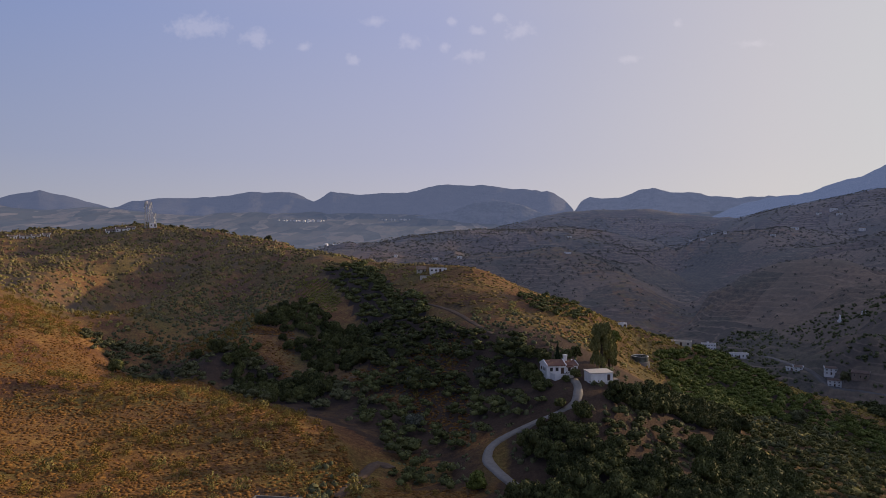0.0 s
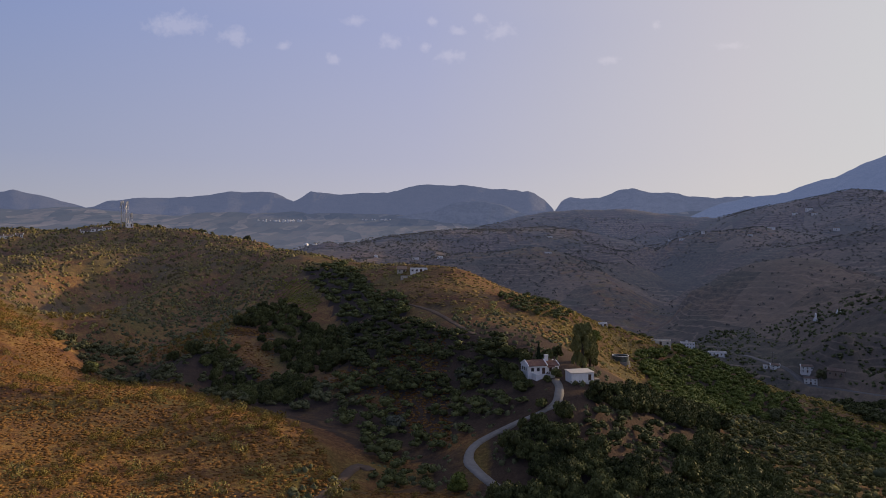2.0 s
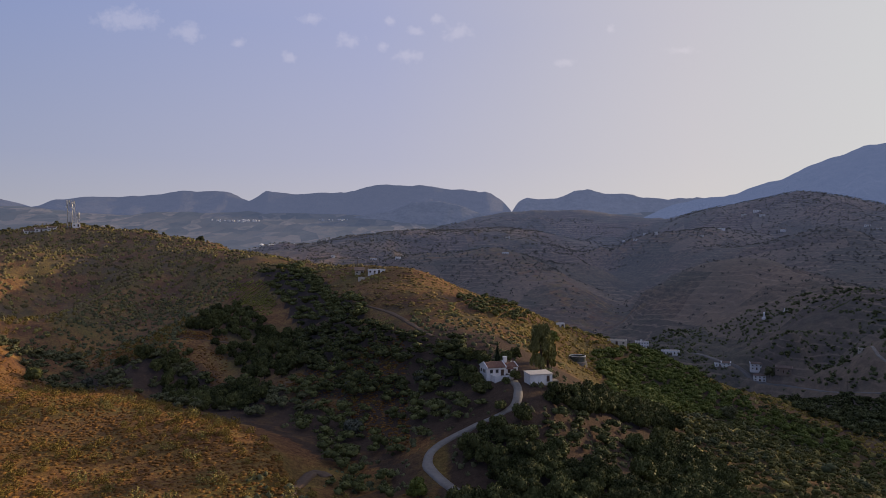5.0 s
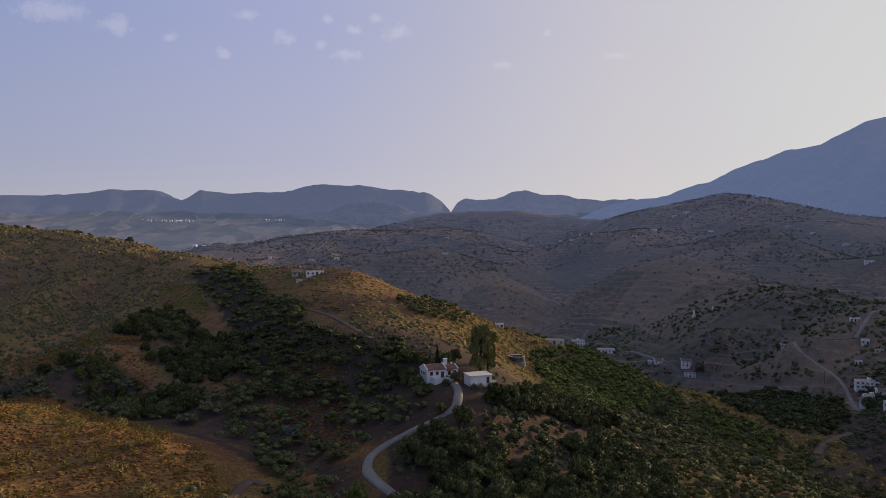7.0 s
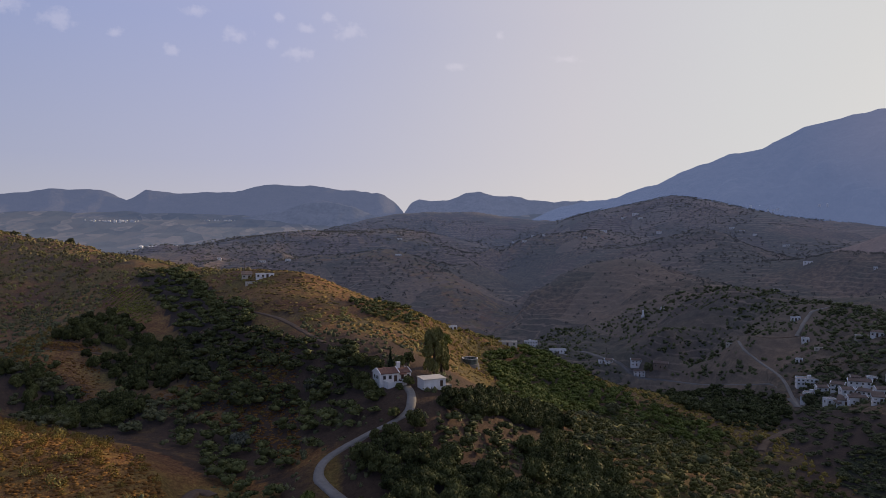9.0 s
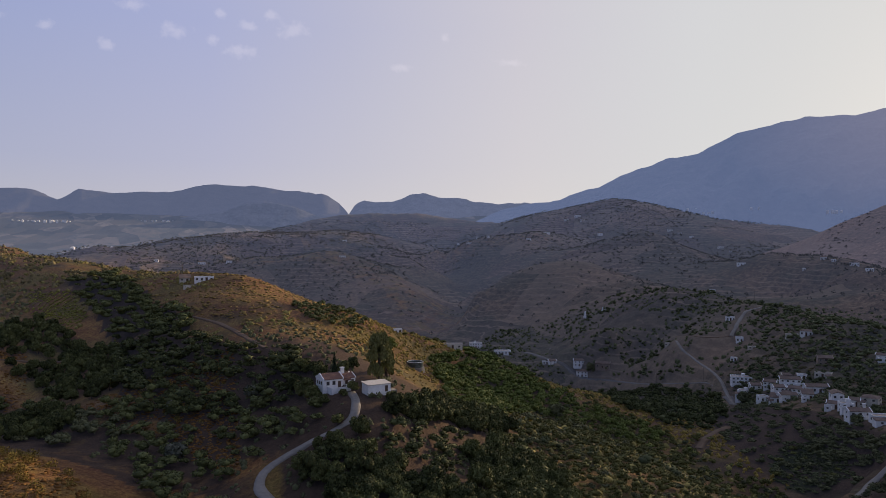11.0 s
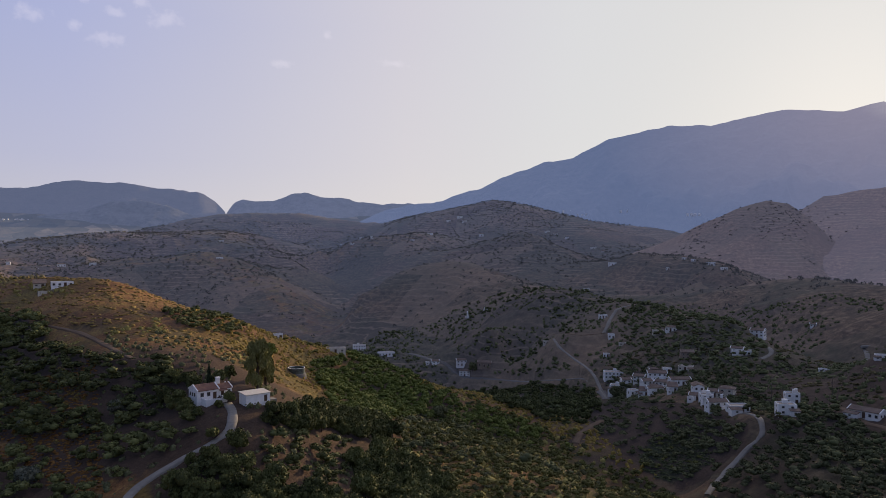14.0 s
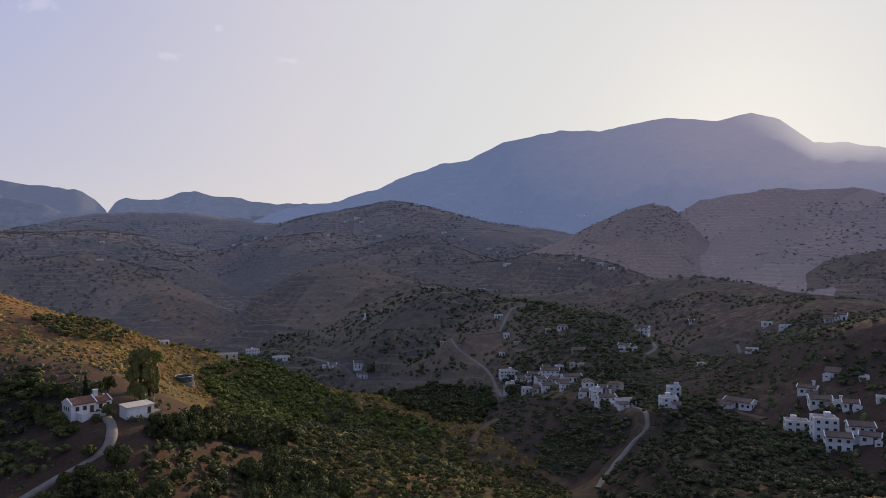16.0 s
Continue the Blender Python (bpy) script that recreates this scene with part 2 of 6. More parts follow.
DIP_WEST = [(-176.7, 505.0, 115.0), (-185.5, 469.7, 100.0), (-192.9, 430.8, 85.1), (-197.4, 391.0, 77.7)]
RIB_EAST = [(-131.5, 513.4, 121.7), (-136.9, 454.8, 105.9), (-152.0, 415.0, 96.2), (-158.5, 378.1, 87.8), (-159.7, 350.3, 83.0)]
DIP_EAST = [(-125.3, 453.0, 97.5), (-121.0, 386.5, 80.9), (-125.1, 353.5, 72.1), (-128.9, 320.0, 69.8)]
FRONT_HILL = [(-13, 171.5, 63.8), (-23.5, 176.4, 69.1), (-41.6, 193.6, 72.5), (-66.3, 211.9, 73), (-96.6, 219.7, 75.5), (-108.1, 223.2, 77.6), (-117.1, 226.5, 79.2)]
FRONT_HILL_UP = [(-133.2, 257.6, 74.9), (-141.6, 303.6, 75.8), (-166.2, 302.3, 84.8), (-194, 303.3, 95), (-244.2, 304.1, 108.7)]
GULLY = [(-6, 171.9, 63.4), (-14.6, 192.4, 63.7), (-31.1, 219.8, 64.6), (-53.6, 249.3, 66.3), (-80.9, 280.6, 60.9), (-110, 284.5, 62.4), (-131.8, 291.6, 63.3), (-150.5, 316, 64.7)]
DRIVE = [(34.4, 209.2, 80.6), (37.2, 196.5, 79.5), (31.6, 187.4, 74.5), (17.3, 181.2, 70), (12.2, 175.6, 68), (10, 169.7, 66.2), (15.2, 159.3, 66)]
VILLAGE_HILL = [(487.4, 840.5, 104.1), (478.2, 728.4, 89.1), (453.4, 623.8, 82.3), (438.6, 533.8, 81.6), (438.2, 480.8, 76.8), (423.7, 410.8, 74.5), (401.7, 345.3, 72.9), (384.7, 302.5, 72.4), (354.3, 259.3, 66.5), (335.5, 233.7, 60.2)]
OLIVE_RIDGE = [(-348.6, 1407.4, 100.5), (-269.5, 1475.6, 100.2), (-172.7, 1556.5, 108.1), (-100.4, 1683.1, 126.4), (-32.8, 1785.9, 149.2), (74.2, 1884.7, 167.6), (177.9, 1877.7, 165.0), (331.5, 1877.1, 173.5), (447.8, 1832.1, 159.2), (520.8, 1781.4, 134.4)]
TERRACE_SPUR = [(83.8, 1333.5, 108.3), (167.0, 1315.6, 113.6), (216.5, 1288.1, 122.1), (249.0, 1210.7, 94.9), (285.8, 1151.1, 80.6), (299.9, 1043.8, 54.9), (295.0, 940.8, 25.2), (291.2, 878.9, 10.2)]
WEST_RAVINE = [(571.8, 1818.1, 126.9), (474.7, 1429.2, 62), (446.3, 1259.1, 40), (392.1, 1066.0, 28), (302.1, 854.0, 15)]
VILLAGE_HILL_WEST = [(487.4, 840.3, 105.0), (469.0, 872.5, 103.8), (448.8, 899.9, 98.6), (420.6, 913.5, 88.1), (376.4, 900.3, 74.0), (319.1, 847.8, 56.8)]
HOUSE_HILL = [(500.1, 1547.1, 120.8), (543.0, 1511.3, 133.8), (589.6, 1472.1, 148.9), (661.4, 1463.2, 154.1), (740.3, 1480.9, 162.7)]
BACK_RAVINE = [(425.4, 1128.3, 48), (509.0, 1081.9, 58), (552.3, 1026.4, 60), (586.2, 948.9, 64), (564.9, 807.1, 66), (546.4, 696.2, 66), (522.5, 598.9, 62), (513.1, 532.6, 60)]
FOOTHILL = [(832.6, 1879.6, 199.7), (919.8, 1838.4, 231.5), (979.9, 1784.1, 242.2), (1056.1, 1704.7, 266.4), (1084.1, 1591.0, 243.8), (1090.2, 1463.7, 202.6), (1069.1, 1302.3, 155.2), (1059.9, 1178.2, 120.5), (1033.7, 1093.3, 107.8)]
FAR_HILL = [(186.1, 2248.5, 186.2), (313.3, 2315.0, 222.9), (415.2, 2349.7, 240.9), (533.6, 2346.1, 248.0), (666.2, 2311.9, 251.8), (734.5, 2238.5, 233.4), (797.5, 2110.2, 204.5)]
EAST_HILL = [(671.4, 755.4, 76.7), (692.4, 665.2, 67.8), (723.1, 551.3, 50.7), (777.2, 470.3, 43), (773.4, 370.2, 32.4), (750.3, 296.6, 35.6), (779.6, 202.6, 42.7)]
LOW_EAST = [(744.2, 797.1, 115.0), (730.7, 679.8, 105.3), (716.2, 589.3, 92.0), (691.1, 511.3, 84.7), (684.9, 448.6, 90.3), (636.7, 369.5, 90.3), (558.0, 296.5, 86.4), (460.1, 228.0, 82.8)]
EAST_SPUR = [(328.3, 109.5, 96.1), (320.4, 132.9, 93.7), (320, 159.5, 85.8), (327.3, 189.4, 75.9), (308.5, 201.8, 64.4)]
RIB_LOW = [(-91.2, 374.0, 88.3), (-89.7, 319.7, 80.4), (-92.8, 285.3, 77.1)]
CREST_HOLLOW = [(-226.0, 528.7, 124.6), (-251.2, 478.0, 116.2), (-275.1, 441.3, 111.0)]
HOUSE_DIP = [(613.7, 1751.5, 125), (751.4, 1696.8, 135)]
DARK_HILL = [(638.2, 1229.8, 114.2), (703.5, 1216.7, 129.5), (748.1, 1189.7, 144.6), (783.3, 1142.5, 157.6), (791.5, 1087.6, 145.0), (796.6, 1033.7, 114.9), (789.1, 975.8, 104.1)]
DARK_DIP = [(793.6, 1395.6, 105), (864.8, 1352.5, 110), (908.1, 1274.8, 110), (926.5, 1160.4, 90)]
FAR_DIP = [(362.8, 2054.3, 128), (561.1, 2009.1, 128), (711.2, 1928.9, 118)]
TERRACE_DIP = [(116.6, 1481.6, 88), (234.6, 1467.5, 90), (293.1, 1395.6, 80)]
MIDDLE_SPUR = [(350.9, 1669.6, 141.7), (396.3, 1515.0, 118.3), (416.4, 1363.8, 81.6), (431.3, 1232.6, 61.8), (425.4, 1128.3, 48.0)]
EAST_RAVINE = [(496.3, 602.9, 56), (496.1, 543.1, 50), (481.8, 465.8, 46), (459.3, 393.4, 44), (440.4, 344.9, 44), (403.4, 293.8, 46), (381.3, 264.2, 48)]
VALLEY = [(0, 620, 30), (60, 640, 26), (249.2, 643.4, 23.4), (248.6, 589.7, 24.8), (272.5, 534.5, 21.6), (285.6, 516.3, 16.6), (299.7, 461.5, 22.9), (291.1, 349.5, 36.8), (284.8, 336.4, 35.4), (245.4, 291.1, 35.9), (212, 267, 36.6)]
STREAM = [(212, 267, 36.6), (208.4, 230.2, 38.8), (213.1, 208.5, 41.7), (184.3, 168.7, 46.8), (166.7, 142.9, 50.7)]
VILLAGE = [(284.1, 330.3, 37.8), (279.4, 300.7, 42.5), (267.5, 263, 50.6), (243.5, 210.2, 56.1), (223, 179.7, 60.7), (212.4, 181.9, 46.9)]
SLOPES_WEST = [(-60, 330, 75.5), (-70, 290, 63.3), (-75, 385, 90.5), (-50, 345, 79.5), (2, 356, 106.5), (-295, 499.4, 105.8), (-311.3, 512.9, 118), (-47.4, 316.5, 74.7), (-86.7, 318.4, 65.7), (-10.1, 319.8, 97), (2.8, 301, 93.5), (18.8, 249.3, 88.3), (-21.9, 321.3, 87.2), (-32, 273.1, 74.7), (-4.8, 250, 78.6), (12.3, 225.7, 75.3), (41.6, 185.4, 84.2), (90.3, 312.2, 64.1), (49.3, 212.3, 82.8)]
SLOPES_NEAR = [(84.7, 261.6, 66.2), (142.7, 277.5, 49), (110.9, 268, 58.3), (47.6, 183.9, 71.6), (76.6, 200.9, 62.3), (105.7, 209.9, 56.3), (132.2, 206.3, 54.1), (37.6, 145.2, 67.5), (75.7, 163.3, 61.1), (110.7, 172.6, 57.5), (2.1, 150, 65.7), (-7.3, 207.9, 65.1), (120.3, 298.7, 55.6)]
SLOPES_FRONT = [(-125, 195.4, 77.7), (-90.9, 175.9, 73.4), (-66.8, 169.3, 69.6), (-46.2, 169.8, 69.5), (-86.2, 134.8, 73.2), (-55, 139.5, 69.4), (-26.5, 145.6, 67.2), (-153.6, 240.1, 83.8), (-144, 179.3, 81.1), (-106, 119.8, 78.3), (0, 0, 78), (-100, 60, 80), (100, 60, 64), (0, -300, 100), (-300, -100, 100), (300, -100, 55), (200, 60, 50), (120, 100, 58), (320, 60, 60)]
SLOPES_VILLAGE = [(343.7, 757.6, 46), (315.9, 511.9, 61), (328, 439.1, 55.3), (328.7, 503.6, 32.5), (303.2, 577, 26), (350.3, 398.6, 55.9), (347.1, 346.2, 67), (327.7, 308.5, 62), (330.8, 257.7, 63.9), (254.2, 876, 23), (122.8, 1155.6, 48), (180, 1000, 30)]
SLOPES_EAST = [(260.6, 192.7, 56.1), (198.1, 142.3, 60.4), (252.6, 158.8, 63.8), (239.4, 124, 61.2), (223.2, 106.4, 62.1), (174.7, 113.9, 61.8), (168.1, 82.8, 67.5), (277, 133.3, 75.1), (251.7, 86.6, 79), (176.3, 59.2, 75.9), (528.4, 323.1, 78.0), (578.6, 478.1, 71.7), (537.0, 381.9, 78.9), (495.3, 327.4, 69.5)]
SLOPES_MID = [(-53.8, 1499, 97.8), (0, 800, 20), (120, 850, 15), (200, 800, 12), (-400, 1100, 50), (-900, 900, 60), (-700, 1500, 70)]
PLAIN = [(-1200, 2400, 40), (0, 2500, 40), (-700, 3300, 40), (-4700, 3000, 40), (-3000, -1400, 120), (3000, -1400, 100), (4700, 0, 60), (4700, 3000, 60), (0, 4800, 40), (2500, 4800, 60), (-3000, 4800, 40), (2200, 1500, 120), (2500, 600, 120), (1500, 2600, 60), (-2500, 1000, 60), (0, -1400, 110), (1300, 700, 40), (1100, 850, 40), (1500, 400, 30), (1250, 350, 35), (1700, 700, 40), (700, 3000, 50)]
LINES = [(TOWER_RIDGE, 28), (SPUR, 25), (TOWER_RIDGE_BACK, 45), (FIELD_SPUR, 30), (RIB_WEST, 25), (DIP_WEST, 25), (RIB_EAST, 22), (DIP_EAST, 25), (FRONT_HILL, 16), (FRONT_HILL_UP, 22), (GULLY, 22), (DRIVE, 12), (VILLAGE_HILL, 45), (OLIVE_RIDGE, 90), (FOOTHILL, 90), (FAR_HILL, 110), (EAST_HILL, 80), (LOW_EAST, 60), (TERRACE_SPUR, 60), (WEST_RAVINE, 70), (VILLAGE_HILL_WEST, 60), (HOUSE_HILL, 90), (BACK_RAVINE, 90), (EAST_RAVINE, 45), (RIB_LOW, 25), (CREST_HOLLOW, 40), (HOUSE_DIP, 90), (DARK_HILL, 80), (DARK_DIP, 90), (FAR_DIP, 110), (TERRACE_DIP, 90), (MIDDLE_SPUR, 80), (EAST_SPUR, 30), (VALLEY, 35), (STREAM, 28), (VILLAGE, 28)]
SPOTS = [SLOPES_WEST, SLOPES_NEAR, SLOPES_FRONT, SLOPES_VILLAGE, SLOPES_EAST, SLOPES_MID, PLAIN]


def lattice_noise(x, y, wave, seed):
    """Smooth noise of about -1 to 1 with the given wavelength."""
    u, v = np.asarray(x) / wave, np.asarray(y) / wave
    i, j = np.floor(u).astype(np.int64), np.floor(v).astype(np.int64)
    a, b = u - i, v - j
    a, b = a * a * a * (a * (6 * a - 15) + 10), b * b * b * (b * (6 * b - 15) + 10)

    def corner(p, q):
        h = (p * 374761393 + q * 668265263 + seed * 974711) & 0xFFFFFFFF
        h = ((h ^ (h >> 13)) * 1274126177) & 0xFFFFFFFF
        return ((h ^ (h >> 16)) & 0xFFFF) / 32767.5 - 1
    return (corner(i, j) * (1 - a) + corner(i + 1, j) * a) * (1 - b) + (corner(i, j + 1) * (1 - a) + corner(i + 1, j + 1) * a) * b


def resample(line, step):
    """Points along a polyline, no further apart than step."""
    out = [line[0]]
    for p, q in zip(line, line[1:]):
        n = max(1, round(math.dist(p[:2], q[:2]) / step))
        out += [tuple(a + (b - a) * k / n for a, b in zip(p, q)) for k in range(1, n + 1)]
    return out


def terrain_controls():
    pts = []
    for line, step in LINES:
        pts += resample(line, step)
    for group in SPOTS:
        pts += list(group)
    pts = np.array(pts, float)
    keep = []
    for k, p in enumerate(pts):
        if all((p[0] - pts[m, 0]) ** 2 + (p[1] - pts[m, 1]) ** 2 > 36 for m in keep):
            keep.append(k)
    return pts[keep]


CRESTS = (VILLAGE_HILL, VILLAGE_HILL_WEST, EAST_HILL, OLIVE_RIDGE, FOOTHILL, FAR_HILL, LOW_EAST, HOUSE_HILL, DARK_HILL, TERRACE_SPUR, TOWER_RIDGE)
CTRL = terrain_controls()
SOFT = 12.0
_d = np.sqrt((CTRL[:, None, 0] - CTRL[None, :, 0]) ** 2 + (CTRL[:, None, 1] - CTRL[None, :, 1]) ** 2 + SOFT ** 2)
WEIGHT = np.linalg.solve(_d - np.eye(len(CTRL)) * 1.5, CTRL[:, 2] - 60.0)


def near_line(x, y, line, wide):
    """1 on a plan polyline, falling to 0 at the given width."""
    best = np.full(np.shape(x), 1e9)
    for p, q in zip(line, line[1:]):
        dx, dy = q[0] - p[0], q[1] - p[1]
        s = np.clip(((x - p[0]) * dx + (y - p[1]) * dy) / (dx * dx + dy * dy + 1e-9), 0, 1)
        best = np.minimum(best, np.hypot(x - p[0] - s * dx, y - p[1] - s * dy))
    return np.clip(1 - best / wide, 0, 1)


def height(x, y):
    """The ground's height at plan places (arrays)."""
    x, y = np.atleast_1d(np.asarray(x, float)), np.atleast_1d(np.asarray(y, float))
    z = np.full(x.shape, 60.0)
    for c, w in zip(CTRL, WEIGHT):
        z += w * np.sqrt((x - c[0]) ** 2 + (y - c[1]) ** 2 + SOFT ** 2)
    r = np.hypot(x - 40, y)
    crest = np.zeros(x.shape)
    for line in CRESTS:
        crest = np.maximum(crest, np.clip(near_line(x, y, line, 170) * 1.7, 0, 1))
    warp = 24 * lattice_noise(x, y, 130, 61), 24 * lattice_noise(x, y, 130, 62)
    for k, (wave, amp) in enumerate(((310, 15), (150, 13), (68, 6), (30, 2.2), (13, 0.7), (6, 0.25))):
        reach = np.clip((r - wave * 2.4) / (wave * 3.0), 0, 1) if wave > 40 else np.clip((r - 250) / 260, 0.2, 1)
        n = lattice_noise(x + warp[0] + 31 * k, y + warp[1] - 17 * k, wave, k + 5)
        z += amp * reach * (1 - 0.93 * crest if wave > 40 else 1.0) * (0.42 - 1.5 * np.abs(n) if wave > 10 else n)
    return z


def stepped(lo, core0, core1, hi, fine, grow, most):
    """Plan coordinates, dense in the core and wider apart towards the ends."""
    mid = list(np.arange(core0, core1, fine))
    out, s, v = [], fine, core0
    while v > lo:
        s = min(most, s * grow)
        v -= s
        out.append(v)
    out = out[::-1] + mid
    s, v = fine, mid[-1]
    while v < hi:
        s = min(most, s * grow)
        v += s
        out.append(v)
    return np.array(out)


def sheet(name, xs, ys, zs, mat, smooth=True):
    nx, ny = len(xs), len(ys)
    gx, gy = np.meshgrid(xs, ys)
    co = np.stack([gx, gy, zs], -1).reshape(-1, 3)
    a = (np.arange(ny - 1)[:, None] * nx + np.arange(nx - 1)[None]).ravel()
    quads = np.stack([a, a + 1, a + nx + 1, a + nx], 1)
    return quad_mesh(name, co, quads, mat, smooth)


def quad_mesh(name, co, faces, mat, smooth=False):
    me = bpy.data.meshes.new(name)
    n, k = faces.shape
    me.vertices.add(len(co))
    me.vertices.foreach_set("co", np.asarray(co, np.float32).ravel())
    me.loops.add(n * k)
    me.loops.foreach_set("vertex_index", faces.astype(np.int32).ravel())
    me.polygons.add(n)
    me.polygons.foreach_set("loop_start", np.arange(0, n * k, k, dtype=np.int32))
    if smooth:
        me.polygons.foreach_set("use_smooth", np.ones(n, bool))
    me.update(calc_edges=True)
    me.materials.append(mat)
    return me


# ---- building helpers ----
def thing(name, label, category, x, y, z, yaw=0.0, group=""):
    ob = new(name)
    ob.matrix_basis = pose(x, y, z, 0, 0, yaw)
    return tagged(ob, label, category, group)


def part(name, bm, mat, parent, label="", smooth=False):
    me = bpy.data.meshes.new(name)
    bmesh.ops.recalc_face_normals(bm, faces=bm.faces)
    bm.to_mesh(me)
    bm.free()
    me.materials.append(mat)
    if smooth:
        me.polygons.foreach_set("use_smooth", np.ones(len(me.polygons), bool))
    ob = new(name, me)
    ob.parent = parent
    return tagged(ob, label)


def box(bm, x0, x1, y0, y1, z0, z1):
    v = [bm.verts.new((x, y, z)) for z in (z0, z1) for x, y in ((x0, y0), (x1, y0), (x1, y1), (x0, y1))]
    for f in ((3, 2, 1, 0), (4, 5, 6, 7), (0, 1, 5, 4), (1, 2, 6, 5), (2, 3, 7, 6), (3, 0, 4, 7)):
        bm.faces.new([v[k] for k in f])
    return bm


def prism(bm, outline, axis_from, axis_to, axis="y"):
    """A closed outline in (u, z), run along an axis."""
    put = (lambda u, z, s: (u, s, z)) if axis == "y" else (lambda u, z, s: (s, u, z))
    a = [bm.verts.new(put(u, z, axis_from)) for u, z in outline]
    b = [bm.verts.new(put(u, z, axis_to)) for u, z in outline]
    n = len(outline)
    bm.faces.new(a[::-1])
    bm.faces.new(b)
    for k in range(n):
        bm.faces.new((a[k], a[(k + 1) % n], b[(k + 1) % n], b[k]))
    return bm


def tube(bm, p, q, r0, r1, sides=6):
    p, q = Vector(p), Vector(q)
    u = (q - p).normalized()
    s = u.orthogonal().normalized()
    t = u.cross(s)
    rings = []
    for c, r in ((p, r0), (q, r1)):
        rings.append([bm.verts.new(c + (s * math.cos(a) + t * math.sin(a)) * r) for a in (2 * math.pi * k / sides for k in range(sides))])
    for k in range(sides):
        bm.faces.new((rings[0][k], rings[0][(k + 1) % sides], rings[1][(k + 1) % sides], rings[1][k]))
    bm.faces.new(rings[0][::-1])
    bm.faces.new(rings[1])
    return bm


def at(x, y):
    return float(height(x, y)[0])


def smooth_line(line, step):
    """A rounded plan line through the given points."""
    p = [line[0], *line, line[-1]]
    out = []
    for a, b, c, d in zip(p, p[1:], p[2:], p[3:]):
        n = max(2, round(math.dist(b, c) / step))
        for k in range(n):
            s = k / n
            out.append(tuple(0.5 * (2 * b[i] + (c[i] - a[i]) * s + (2 * a[i] - 5 * b[i] + 4 * c[i] - d[i]) * s * s + (3 * b[i] - a[i] - 3 * c[i] + d[i]) * s ** 3) for i in (0, 1)))
    return np.array(out + [line[-1]])


def inside(x, y, poly):
    hit = np.zeros(np.shape(x), bool)
    for (x0, y0), (x1, y1) in zip(poly, poly[1:] + poly[:1]):
        hit ^= ((y0 > y) != (y1 > y)) & (x < (x1 - x0) * (y - y0) / (y1 - y0 + 1e-12) + x0)
    return hit


# orchards: plan outlines
NEAR_ORCHARD = [
    [(13.4, 155.5), (19.1, 172.1), (25.6, 178.3), (32.4, 175.7), (38.1, 168.8), (41.3, 164.9), (45.7, 161.1), (51.5, 158.1), (58.7, 152.3), (59.4, 139.1), (9.7, 138.4)],
    [(29.2, 182.5), (35.1, 190.2), (43.5, 192.2), (61.4, 209.1), (78.2, 232.1), (99, 243.7), (97.2, 220.8), (79.7, 210), (69.8, 207.7), (46.1, 183.5), (37, 177), (31.1, 176.6)],
    [(65.5, 185.8), (91.3, 211.7), (92, 187.1), (81.4, 145.5), (58.7, 138.9), (60, 159.2)],
]
TERRACE_ORCHARD = [
    [(-81.5, 375.7), (-51.6, 343.9), (-36.8, 332.4), (-49.5, 330.3), (-65.6, 329.9), (-82.9, 324), (-93.7, 332)],
    [(-61.3, 328.7), (-36, 324.8), (-26.8, 265.5), (-37.5, 264.5), (-59.7, 300.2), (-76.1, 317.4)],
    [(-107.4, 300), (-89.2, 309), (-52.5, 287.5), (-37.4, 250), (-44, 241.1), (-59.3, 231.7), (-89, 284.4)],
]
SCATTERED = [(-36.7, 244.9), (-28.1, 258), (-4.7, 245.3), (20.3, 213.2), (29.1, 201.7), (28, 188.6), (14.9, 188.3), (7.6, 180.6), (6, 156.5), (-2.9, 152.8), (-10.3, 152.5), (-14.5, 191), (-25.8, 220.2)]
BOWL_ORCHARD = [
    [(-27.2, 355.7), (-17.3, 343.7), (-10.8, 317), (-5.8, 297.3), (-15.7, 301.4), (-25.8, 336.9)],
    [(-72.6, 420.2), (-49, 417.2), (-28.5, 372.4), (-25.1, 346.5), (-16.1, 309.9), (-39.7, 338.7), (-58, 386.3)],
    [(-38.9, 332.1), (-16.1, 309.2), (1.4, 279.1), (19.5, 247.7), (34.5, 239.8), (29.9, 226.5), (17.8, 225.6), (3.2, 240.8), (-12.8, 247.3), (-27.2, 259.6)],
    [(-26.7, 244.7), (-12.8, 246.1), (12.5, 229.7), (29, 226.8), (28.8, 218.3), (17.1, 216.5), (-4.4, 229.4)],
]
SPUR_GROVE = [[(95.6, 301.7), (110.7, 319), (125.7, 322.1), (143.9, 318.7), (151.1, 310.5), (149.8, 302.4), (120.7, 263), (93.5, 235.4), (83.6, 247.9)], [(95.3, 312.6), (117.4, 327.2), (232.1, 562.9), (152.1, 315.8), (170.9, 300), (183.4, 266.3), (188.9, 237.1), (168.8, 245.8), (147.5, 264.6), (130.9, 283.6), (106, 283.1), (88, 283.4)]]
LOWER_GROVE = [[(104.7, 262.5), (144, 299.5), (170.3, 293.7), (186.8, 271), (193.7, 242.9), (190.4, 208), (184.5, 184.5), (133.9, 130.8), (60.4, 153.8), (86.6, 213.8)], [(152.6, 316.9), (174.1, 305.4), (187.9, 272.5), (172.8, 277.9), (155.2, 298.8)]]
RIDGE_GROVE = [(34.7, 317.9), (48.2, 324.2), (64.1, 333.6), (67.6, 320.7), (62.4, 305.4), (44.1, 296.5), (35.5, 299.7)]

